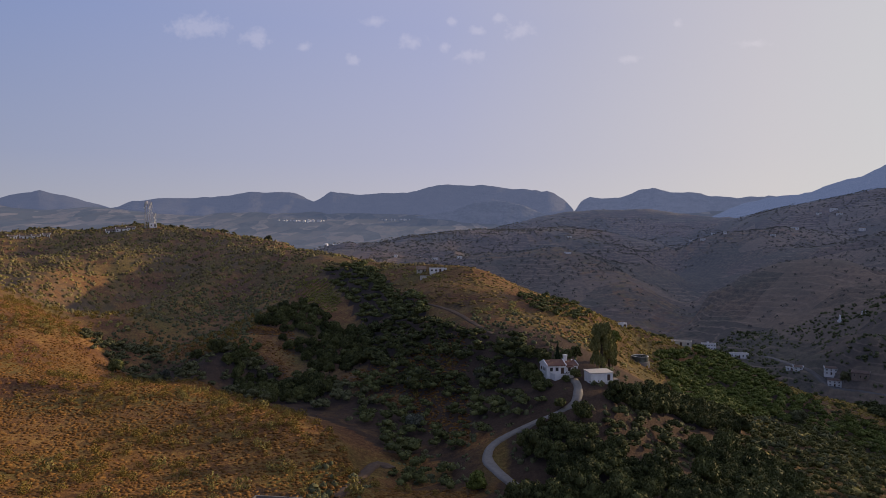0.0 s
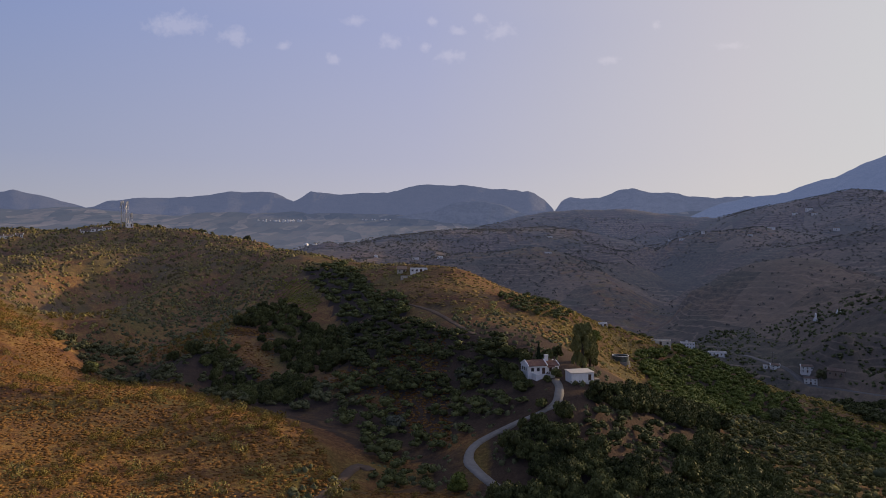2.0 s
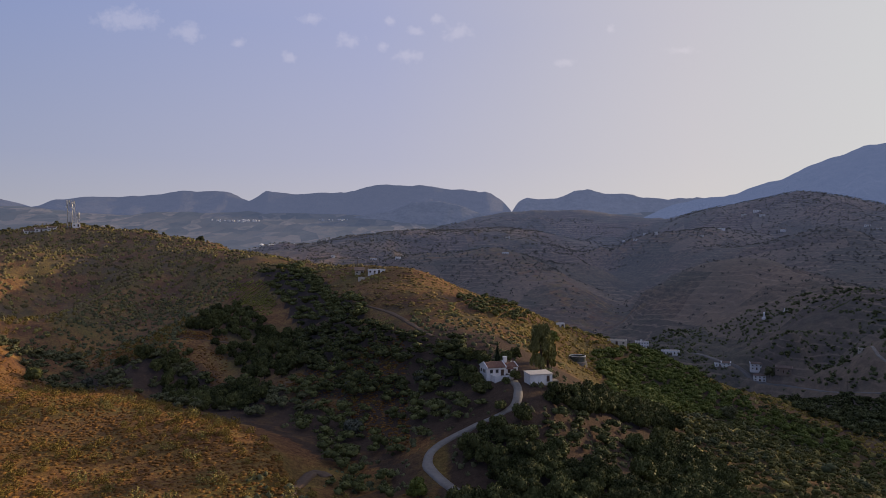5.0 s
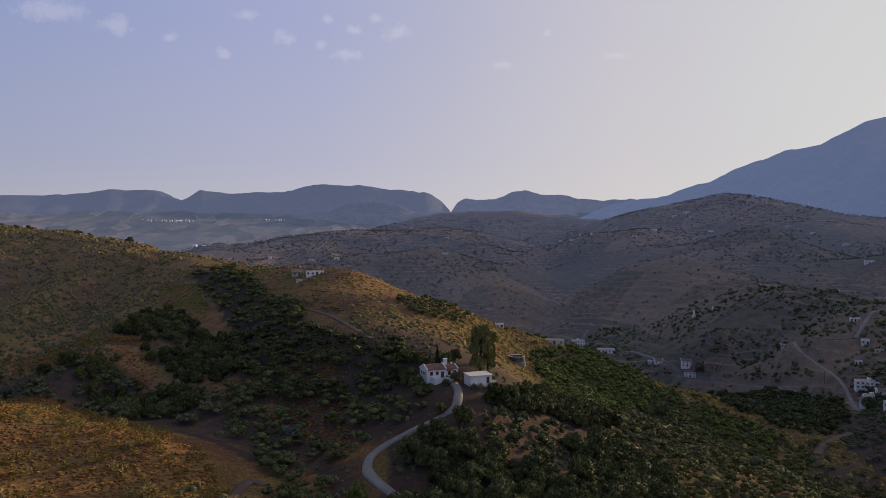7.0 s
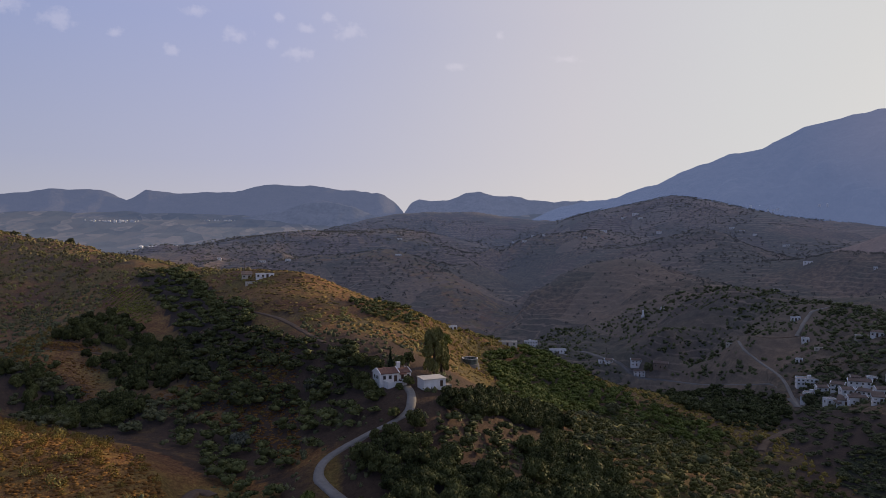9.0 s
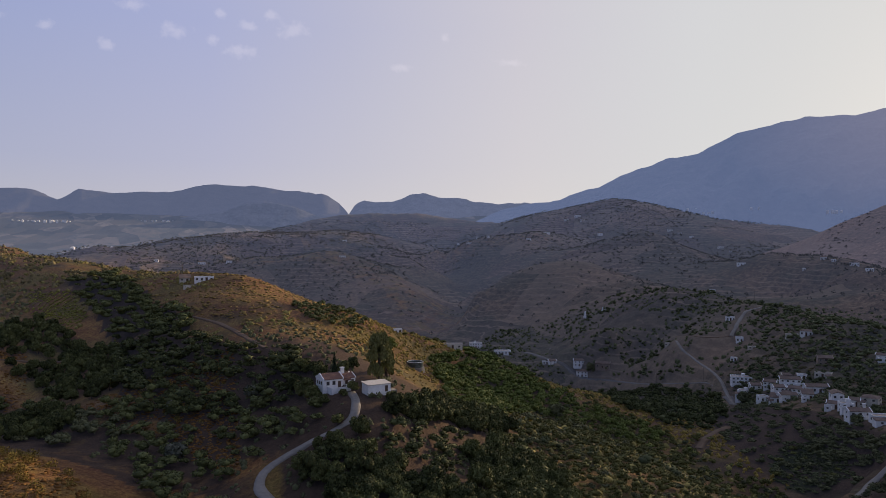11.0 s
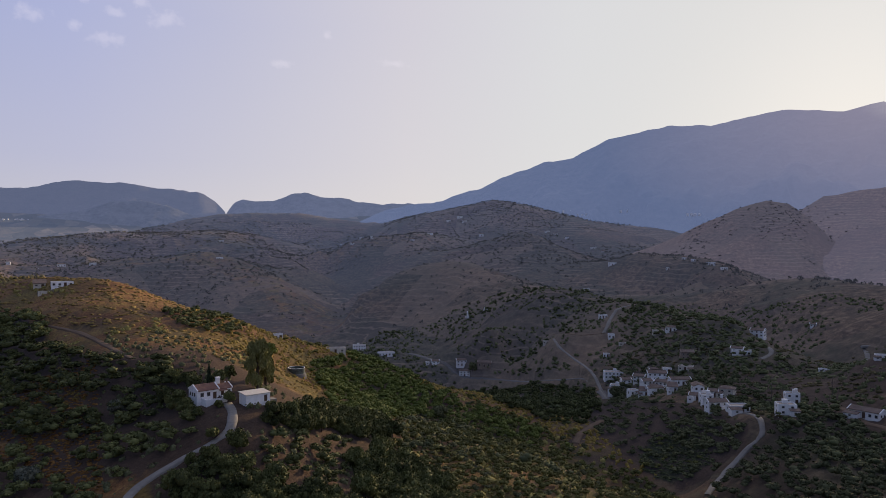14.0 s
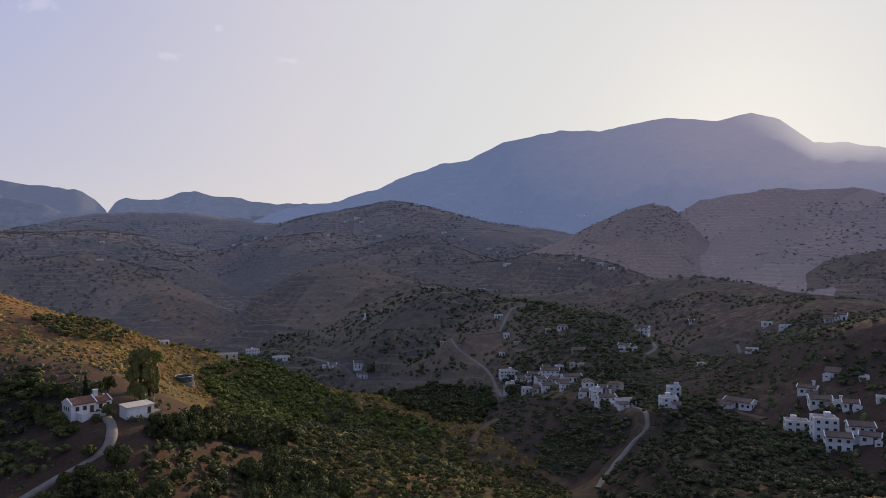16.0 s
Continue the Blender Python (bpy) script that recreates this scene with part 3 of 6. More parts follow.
EAST_BANK = [(216.4, 174.7), (227.8, 173), (244.7, 164.7), (231.1, 127.3), (218.3, 94.2), (148.5, 60.9), (134.8, 129.8), (164.7, 151.9), (198.1, 166.7)]
VINES = [(-88.9, 410), (-66.6, 404.1), (-52.8, 364.1), (-59.9, 355), (-76.4, 371.8)]
STREAM_BOWL = [(246, 306), (268.9, 313.2), (254.7, 250.9), (237.7, 208.4), (223.2, 183), (210.2, 180.1), (195.8, 181.3), (190.5, 190.2), (199.3, 217.2), (209, 249.4)]
VALLEY_TREES = [(284.2, 485.1), (294.1, 408.1), (288.9, 346.5), (250.5, 297), (215.4, 273.4), (196.9, 276.1), (189.8, 304.5)]
BARE_GAP = [(40.3, 178.4), (54.6, 191.7), (74.5, 205.8), (71, 187.6), (59.6, 169.3), (46.7, 164.4), (41, 169.1)]

VILLAGE_GREEN = [(317.3, 359.2), (313.3, 301.8), (305.5, 257.2), (276.5, 217.1), (253.8, 197.2), (240.9, 196.1), (272.4, 244.6), (295.4, 289.5), (301.7, 328.9)]
GREEN_HOLLOW = [(205, 223.2), (218.5, 228.4), (224.5, 219.1), (216.4, 196.4), (208, 187.5), (194.9, 185.9), (189.2, 193.2), (193.7, 208.3)]
DARK_HOLLOW = [(229.2, 230.2), (233.6, 217.5), (222.5, 185.9), (213.9, 180), (210, 186.7), (215.3, 210.5)]


# ---- roads and tracks: their lines, and the ground graded under them ----
CONCRETE = mottled("worn_concrete", (0.13, 0.12, 0.105), (0.235, 0.215, 0.19), 0.9, 0.9, 0.3, 0.03)
ASPHALT = mottled("pale_asphalt", (0.085, 0.082, 0.08), (0.15, 0.14, 0.13), 0.8, 0.9, 0.2, 0.02)
DIRT = mottled("dirt_track", (0.07, 0.045, 0.03), (0.15, 0.10, 0.065), 0.7, 0.95, 0.5, 0.06)
ROAD_LINES = [
    ("driveway", [(38.9, 205.7), (38.7, 197.9), (36.1, 188.6), (31.3, 186.2), (25.2, 185.9), (17.4, 183.4), (12.6, 178.7), (11.2, 172), (13, 165.4), (15.6, 158.2), (18.2, 153.3)], 2.5, CONCRETE, "pale concrete drive winding up to the farmhouse"),
    ("ridge_track", [(18.1, 251), (14.4, 265.2), (9.5, 283.2), (3.9, 297), (-2.2, 305), (-9.2, 314.8)], 2.4, DIRT, "dirt track climbing to the house on the ridge"),
    ("valley_road", [(277.1, 592.8), (278.3, 556.1), (285.1, 533), (291.2, 505.7), (301.2, 478.4), (296.9, 411.7), (302.1, 373.7), (291.5, 346.3), (272.9, 317.7)], 5.5, ASPHALT, "grey road along the valley floor"),
    ("hill_road", [(272.8, 317.6), (300.9, 359.5), (315.1, 389.4), (321.4, 410.0), (325.8, 432.0), (341.2, 458.0)], 2.1, CONCRETE, "pale concrete lane climbing above the village"),
    ("crest_road", [(353.1, 412.1), (364.3, 420.9), (393.5, 443.1), (407.6, 441.0)], 2.6, CONCRETE, "pale concrete lane to the crest of the hill"),
    ("level_track", [(362.7, 486.2), (339.8, 432.8), (355.5, 414.8)], 2.2, DIRT, "narrow dirt track across the hillside"),
    ("stream_track", [(234.7, 277.9), (221.1, 270.7), (204.6, 258.8), (194.6, 249.4)], 3.2, DIRT, "pale dirt track down to the stream"),
    ("village_street", [(242.7, 208), (234.5, 189.8), (223.2, 178.2), (218.1, 176.5), (213.9, 176.9), (207.6, 176), (198.4, 173.7), (170.2, 157.1)], 1.9, CONCRETE, "pale street leaving the village down the slope"),
    ("north_lane", [(327.9, 258.2), (338.7, 260.5), (347.9, 268.1), (356.0, 280.7)], 2.6, CONCRETE, "pale lane between the hillside houses"),
    ("east_lane", [(319.6, 190.9), (439.4, 267.3), (450.1, 276.8), (452.3, 273.1)], 2.6, CONCRETE, "pale lane on the eastern slope"),
    ("farm_track", [(-88.9, 318.8), (-74.5, 321.7), (-59.3, 324.8), (-46.5, 328.5), (-35.6, 331.4)], 3.0, DIRT, "dirt track along an orchard terrace"),
    ("field_track", [(-12.8, 172.4), (-16.5, 175.7), (-18.6, 165), (-20.9, 152.6), (-23.1, 146.7)], 3.0, DIRT, "brown dirt track round the foot of the straw hill"),
    ("crest_track", [(-253.6, 546.4), (-234.4, 550.4), (-213.1, 554.6), (-189, 559.6), (-157.7, 549.1)], 2.4, DIRT, "faint dirt track below the crest of the ridge"),
    ("field_path", [(127.3, 1170.9), (143.0, 1182.4), (154.6, 1193.8)], 3.2, CONCRETE, "pale straight path across a brown field on the far hill"),
    ("long_house_lane", [(259.6, 170.3), (245.3, 155.6), (244, 148.2), (243.2, 143.1)], 4.0, DIRT, "dirt lane below the long house"),
]
ROADS = []
for name, line, wide, mat, label in ROAD_LINES:
    pts = smooth_line(line, 2.0)
    z = height(pts[:, 0], pts[:, 1])
    pad = np.pad(z, 6, mode="edge")
    z = np.convolve(pad, np.ones(13) / 13, "valid") + 0.1
    ROADS.append((name, pts, z, wide, mat, label))


def grade(xs, ys, zs):
    """Lowers or fills the ground to the level of the roads."""
    for name, pts, z, wide, mat, label in ROADS:
        reach = wide / 2 + 5
        i0, i1 = np.searchsorted(xs, (pts[:, 0].min() - reach, pts[:, 0].max() + reach))
        j0, j1 = np.searchsorted(ys, (pts[:, 1].min() - reach, pts[:, 1].max() + reach))
        gx, gy = np.meshgrid(xs[i0:i1], ys[j0:j1])
        if not gx.size:
            continue
        d = np.hypot(gx[..., None] - pts[:, 0], gy[..., None] - pts[:, 1])
        k = d.argmin(-1)
        m = d.min(-1)
        s = np.clip((reach - m) / 3.0, 0, 1)
        old = zs[j0:j1, i0:i1]
        zs[j0:j1, i0:i1] = old * (1 - s) + (z[k] - 0.18) * s


def road(name, pts, z, wide, mat, label):
    t = np.gradient(pts, axis=0)
    t /= np.hypot(t[:, 0], t[:, 1])[:, None]
    side = np.stack([-t[:, 1], t[:, 0]], 1)
    n = len(pts)
    along = np.arange(n) * 2.0
    half = wide / 2 * (1 + 0.16 * lattice_noise(along, along * 0, 9, len(name)) + 0.1 * lattice_noise(along, along * 0, 4, len(name) + 3))
    rows = []
    for off, dz in ((-1.15, -1.2), (-1.0, 0.0), (-0.35, 0.06), (0.35, 0.06), (1.0, 0.0), (1.15, -1.2)):
        p = pts + side * (half * off)[:, None]
        rows.append(np.stack([p[:, 0], p[:, 1], z + dz + 0.15], 1))
    co = np.concatenate(rows)
    a = (np.arange(5)[:, None] * n + np.arange(n - 1)[None]).ravel()
    me = quad_mesh(name, co, np.stack([a + n, a, a + 1, a + n + 1], 1)[:, ::-1], mat, True)
    return tagged(new(name, me), label, "road", kind="structure")


# ---- the ground sheet, the roads on it and the far ranges ----
XS = stepped(-4850, -330, 520, 4850, 3.0, 1.035, 65)
YS = stepped(-1400, 110, 640, 4900, 3.0, 1.03, 60)
GX, GY = np.meshgrid(XS, YS)
GZ = height(GX.ravel(), GY.ravel()).reshape(GX.shape)
grade(XS, YS, GZ)
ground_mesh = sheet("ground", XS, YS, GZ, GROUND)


def land_cover(x, y):
    """Weights of straw, green herbs and bare soil."""
    straw = 0.95 * np.clip(near_line(x, y, FRONT_HILL, 110) * 2 * (np.hypot(x, y) < 250) + near_line(x, y, FRONT_HILL_UP, 90) * 1.5, 0, 1)
    straw = np.maximum(straw, 0.48 * np.clip(near_line(x, y, TOWER_RIDGE, 260) * 2.2, 0, 1) + 0.2 * near_line(x, y, TOWER_RIDGE, 40))
    straw = np.maximum(straw, 0.4 * near_line(x, y, FIELD_SPUR, 70))
    straw = np.maximum(straw, 0.22 * near_line(x, y, VILLAGE_HILL, 120))
    # narrow straw strip, also painting in the sunlight along this crest
    straw = np.maximum(straw, 0.26 * near_line(x, y, EAST_SPUR, 22))
    straw = np.maximum(straw, 0.62 * np.clip(near_line(x, y, SPUR[:3], 50) * 1.5, 0, 1))
    straw = np.maximum(straw, 0.36 * np.clip(near_line(x, y, TERRACE_SPUR, 110) * 1.5, 0, 1))
    straw = np.maximum(straw, 0.32 * np.clip(near_line(x, y, HOUSE_HILL, 110) * 1.5, 0, 1))
    # straw tone here paints the sunlit soil of the orchard terraces lighter
    for poly in TERRACE_ORCHARD:
        straw = np.maximum(straw, 0.5 * inside(x, y, poly))
    herb = np.zeros(np.shape(x))
    for poly in LOWER_GROVE:
        straw = np.maximum(straw, 0.42 * inside(x, y, poly))
    for poly in SPUR_GROVE + LOWER_GROVE:
        herb = np.maximum(herb, 0.34 * inside(x, y, poly))
    herb = np.maximum(herb, 0.3 * np.clip(near_line(x, y, VILLAGE_HILL[6:], 130) * 1.8, 0, 1))
    herb = np.maximum(herb, 0.32 * inside(x, y, EAST_BANK))
    herb = np.maximum(herb, 0.62 * inside(x, y, GREEN_HOLLOW))
    soil = 0.62 * np.clip(near_line(x, y, DRIVE, 85) * 1.8, 0, 1) * (near_line(x, y, FRONT_HILL, 30) == 0)
    soil = np.maximum(soil, 0.55 * np.clip(near_line(x, y, GULLY[:6], 35) * 1.5, 0, 1) * (near_line(x, y, FRONT_HILL, 14) == 0))
    soil = np.maximum(soil, 0.4 * np.clip(near_line(x, y, STREAM, 60) * 1.4, 0, 1))
    for poly in BOWL_ORCHARD + NEAR_ORCHARD + [BARE_GAP]:
        soil = np.maximum(soil, 0.75 * inside(x, y, poly))
    soil = np.maximum(soil, 0.6 * (inside(x, y, STREAM_BOWL) & ~inside(x, y, GREEN_HOLLOW)))
    # brown soil, also darkening the eastern slope in place of shade
    soil = np.maximum(soil, 0.5 * np.clip(near_line(x, y, [(240, 60), (270, 140), (300, 200)], 90) * 2, 0, 1))
    return straw, herb, soil


cover = ground_mesh.color_attributes.new("cover", "FLOAT_COLOR", "POINT")
w = land_cover(GX.ravel(), GY.ravel())
cover.data.foreach_set("color", np.stack([*w, np.ones(len(w[0]))], 1).astype(np.float32).ravel())
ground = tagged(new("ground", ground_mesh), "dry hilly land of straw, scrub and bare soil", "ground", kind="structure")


for item in ROADS:
    road(*item)


def mountain_range(name, crest, base, run, mat, label, seed, rough=1.0):
    """A range with a crest line; the slopes run out at the front and the back, cut by ravines."""
    line = np.array(resample(crest, 22.0))
    n = len(line)
    away = line[:, :2] / np.hypot(line[:, 0], line[:, 1])[:, None]
    along = np.concatenate([[0], np.cumsum(np.hypot(*np.diff(line[:, :2], axis=0).T))])
    jag = sum(a * lattice_noise(along, along * 0 + 3, wv, seed + k) for k, (wv, a) in enumerate(((160, 6), (60, 4), (25, 2))))
    top = line[:, 2] + jag * rough
    steps = np.concatenate([np.linspace(-0.45, 0, 6)[:-1], np.linspace(0, 1, 46) ** 1.15])
    co = np.zeros((len(steps), n, 3))
    for k, s in enumerate(steps):
        f = abs(s)
        px = line[:, 0] - away[:, 0] * run * s
        py = line[:, 1] - away[:, 1] * run * s
        z = base + (top - base) * (1 - f) ** 1.25
        cut = f * (1 - f) ** 0.6 * (top - base)
        for q, (wv, a) in enumerate(((520, 0.34), (210, 0.2), (85, 0.12), (36, 0.06))):
            z = z + a * cut * (0.5 - 1.6 * np.abs(lattice_noise(along + 0.35 * s * run, along * 0 + s * run * 0.35, wv, seed + 20 + q)))
        co[k] = np.stack([px, py, z], 1)
    a = (np.arange(len(steps) - 1)[:, None] * n + np.arange(n - 1)[None]).ravel()
    me = quad_mesh(name, co.reshape(-1, 3), np.stack([a, a + n, a + n + 1, a + 1], 1), mat, True)
    tagged(new(name, me), label, "mountain range", kind="structure")
    return co


# blue of the haze that the far surfaces emit
HAZE_TINT = (0.32, 0.39, 0.66)
NORTH_CREST = [(-3223, 3282, 286), (-2966, 3516, 362), (-2730, 3702, 331), (-2479, 3875, 383), (-2387, 3932, 419), (-2316, 3975, 435), (-2166, 4058, 403), (-1992, 4146, 342), (-1881, 4198, 386), (-1764, 4248, 410), (-1598, 4314, 415), (-1424, 4374, 438), (-1244, 4429, 471), (-1039, 4481, 468), (-952, 4500, 455), (-845, 4522, 409), (-738, 4540, 470), (-537, 4568, 458), (-241, 4594, 475), (-91, 4599, 517), (59, 4600, 536), (246, 4593, 532), (543, 4568, 501), (646, 4554, 478), (682, 4549, 489), (725, 4542, 477), (790, 4532, 428), (851, 4521, 362)]
PASS_CREST = [(815, 4629, 262), (881, 4617, 367), (917, 4610, 419), (978, 4597, 456), (1049, 4581, 440), (1172, 4551, 446), (1276, 4524, 488), (1360, 4499, 508), (1460, 4467, 477), (1638, 4405, 458), (1823, 4332, 432), (1998, 4254, 437), (2243, 4130, 412), (2604, 3913, 372)]
INNER_CREST = [(-520, 4110, 112), (-330, 4135, 215), (-149, 4147, 299), (54, 4150, 330), (189, 4146, 387), (323, 4137, 397), (457, 4125, 373), (589, 4108, 319), (671, 4095, 285), (800, 4070, 200), (920, 4050, 112)]
BIG_CREST = [(1120, 3223, 188), (1240, 3179, 263), (1360, 3129, 320), (1457, 3085, 343), (1601, 3013, 366), (1720, 2946, 420), (1763, 2921, 423), (1838, 2874, 465), (2021, 2748, 548), (2131, 2664, 572), (2258, 2557, 656), (2358, 2464, 678), (2454, 2368, 707), (2580, 2229, 687), (2680, 2108, 723), (2771, 1986, 738), (2855, 1863, 720), (2893, 1802, 710), (2965, 1680, 740), (3020, 1580, 700), (3078, 1462, 590), (3130, 1346, 573), (3181, 1219, 540), (3270, 951, 432), (3353, 593, 343)]
mountain_range("backdrop_north", NORTH_CREST, 110, 900, range_material("hazy_north", (0.05, 0.045, 0.04), (0.028, 0.028, 0.025), HAZE_TINT, 0.215), "limestone mountains far across the plain, tinted pale blue for haze", 3)
mountain_range("backdrop_pass", PASS_CREST, 110, 900, range_material("hazy_pass", (0.11, 0.11, 0.11), (0.05, 0.055, 0.05), HAZE_TINT, 0.21), "peaks beyond a notch in the mountains, tinted pale blue for haze", 9)
mountain_range("backdrop_inner", INNER_CREST, 110, 500, range_material("hazy_inner", (0.15, 0.15, 0.15), (0.06, 0.07, 0.07), HAZE_TINT, 0.16), "hill before the far mountains, tinted dark blue for haze", 14, 0.5)
# the eastern hills get their haze as an even painted glow
HILL_HAZE_TINT = (0.36, 0.34, 0.52)
SUMMIT = mountain_range("backdrop_summit", [(1270, 960, 175), (1290, 931, 192), (1311, 903, 211), (1329, 875, 232), (1364, 817, 243), (1391, 770, 250), (1406, 742, 253), (1424, 705, 242), (1438, 679, 245), (1461, 624, 245), (1482, 574, 227), (1518, 466, 227), (1548, 353, 231)], 0, 620, ground_material("hazy_summit", 0.16, HILL_HAZE_TINT), "hazy scrub hill under the large mountain", 33, 0.7)
CONE = mountain_range("backdrop_cone", [(922, 1068, 81), (939, 1053, 102), (981, 1015, 124), (1020, 974, 148), (1063, 925, 178), (1091, 893, 196), (1125, 851, 214), (1146, 822, 206), (1165, 792, 176), (1182, 767, 141), (1203, 733, 109), (1227, 691, 67), (1254, 642, 22)], 0, 430, ground_material("hazy_cone", 0.12, HILL_HAZE_TINT), "hazy brown hill with a pale track down its ridge", 37, 0.5)
SHOULDER = mountain_range("backdrop_shoulder", [(1068, 596, 34), (1082, 570, 60), (1095, 546, 80), (1108, 517, 105), (1120, 490, 114), (1139, 444, 124), (1175, 331, 135), (1190, 273, 123)], 0, 330, ground_material("hazy_shoulder", 0.06, HILL_HAZE_TINT), "hazy dark shoulder of the eastern hill", 41, 0.5)
BIG = mountain_range("backdrop_big", BIG_CREST, 90, 1500, range_material("hazy_big", (0.07, 0.065, 0.062), (0.038, 0.04, 0.038), (0.27, 0.36, 0.66), 0.275, True), "large mountain with blue haze and the low sun's glow painted on", 21)


def plain_material():
    """The plain: fields and groves in patches, under haze painted on as a glow."""
    m, nt, b = material("hazy_plain", 1.0)
    co = nt.nodes.new("ShaderNodeTexCoord").outputs["Object"]
    cells = node(nt, "ShaderNodeTexVoronoi", Scale=0.014)
    squash = node(nt, "ShaderNodeMapping", Scale=(1.0, 0.35, 1.0))
    nt.links.new(co, squash.inputs["Vector"])
    nt.links.new(squash.outputs[0], cells.inputs["Vector"])
    field = ramp(nt, cells.outputs["Color"], [(0.2, (0.02, 0.03, 0.025)), (0.55, (0.06, 0.058, 0.04)), (0.85, (0.17, 0.14, 0.105))])
    c = mix(nt, ramp(nt, noise_tex(nt, 0.02, 9, 0.8, squash.outputs[0]), [(0.45, (0, 0, 0)), (0.6, (1, 1, 1))]), field, (0.045, 0.055, 0.045))
    nt.links.new(c, b.inputs["Base Color"])
    b.inputs["Emission Color"].default_value = (*HAZE_TINT, 1)
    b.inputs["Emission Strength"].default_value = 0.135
    return m


def plain():
    """Rolling plain, tilted up towards the far mountains to fit the camera's view."""
    az = np.radians(np.linspace(-62, 26, 130))
    d = np.linspace(2500, 4560, 60)
    ga, gd = np.meshgrid(az, d)
    x, y = gd * np.sin(ga), gd * np.cos(ga)
    s = (gd - 2500) / 2060
    z = 92 + 262 * s ** 1.35 + (6 + 8 * s) * lattice_noise(x, y, 380, 41) + 3 * lattice_noise(x, y, 130, 42)
    z[0] = 20
    n = len(az)
    a = (np.arange(len(d) - 1)[:, None] * n + np.arange(n - 1)[None]).ravel()
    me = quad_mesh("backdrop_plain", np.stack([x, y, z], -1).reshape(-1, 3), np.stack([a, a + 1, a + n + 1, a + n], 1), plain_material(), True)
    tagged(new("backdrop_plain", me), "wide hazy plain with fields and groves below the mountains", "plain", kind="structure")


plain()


# ---- plants ----
def leaf_material(name, dark, light, rough=0.55, haze_glow=0.0):
    m, nt, b = material(name, rough)
    info = nt.nodes.new("ShaderNodeObjectInfo").outputs["Random"]
    isle = nt.nodes.new("ShaderNodeNewGeometry").outputs["Random Per Island"]
    tone = mix(nt, 0.45, isle, info)
    c = ramp(nt, tone, [(0.15, dark), (0.85, light)])
    c = mix(nt, ramp(nt, noise_tex(nt, 0.6, 3), [(0.4, (0, 0, 0)), (0.7, (0.5, 0.5, 0.5))]), c, tuple(0.5 * (a + b2) for a, b2 in zip(dark, light)))
    nt.links.new(c, b.inputs["Base Color"])
    b.inputs["Specular IOR Level"].default_value = 0.08
    # optional glow that paints haze onto far foliage
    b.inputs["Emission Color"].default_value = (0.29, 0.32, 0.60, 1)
    b.inputs["Emission Strength"].default_value = haze_glow
    return m


BARK = mottled("bark", (0.05, 0.04, 0.03), (0.13, 0.10, 0.08), 6.0, 0.95, 0.5, 0.02)
AVOCADO = leaf_material("avocado_leaf", (0.024, 0.030, 0.012), (0.142, 0.150, 0.054), 0.7)
CITRUS = leaf_material("citrus_leaf", (0.055, 0.072, 0.018), (0.18, 0.20, 0.048), 0.7)
OLIVE = leaf_material("olive_leaf", (0.055, 0.062, 0.045), (0.135, 0.14, 0.105), 0.7)
BROOM = leaf_material("broom_scrub", (0.15, 0.11, 0.028), (0.34, 0.245, 0.062), 0.85)
GREEN_BROOM = leaf_material("green_broom", (0.13, 0.112, 0.038), (0.31, 0.26, 0.085), 0.85)
STRAW = leaf_material("dry_grass", (0.11, 0.052, 0.016), (0.27, 0.145, 0.042), 0.95)
SAGE = leaf_material("sage_scrub", (0.05, 0.043, 0.02), (0.215, 0.175, 0.085), 0.85)
# far olives: a little haze is painted on as glow
FAR_OLIVE = leaf_material("olive_leaf_haze", (0.05, 0.048, 0.03), (0.11, 0.104, 0.066), 0.8, 0.025)
MAQUIS = leaf_material("dark_scrub", (0.042, 0.049, 0.025), (0.135, 0.135, 0.066), 0.8)
GUM = leaf_material("gum_leaf", (0.088, 0.096, 0.032), (0.22, 0.212, 0.08), 0.7)
CYPRESS = leaf_material("cypress_leaf", (0.012, 0.02, 0.01), (0.03, 0.042, 0.02), 0.7)


def ball(level):
    bm = bmesh.new()
    bmesh.ops.create_icosphere(bm, subdivisions=level, radius=1.0)
    co = np.array([v.co[:] for v in bm.verts])
    tri = np.array([[v.index for v in f.verts] for f in bm.faces])
    bm.free()
    return co, tri


BALLS = {1: ball(1), 2: ball(2)}


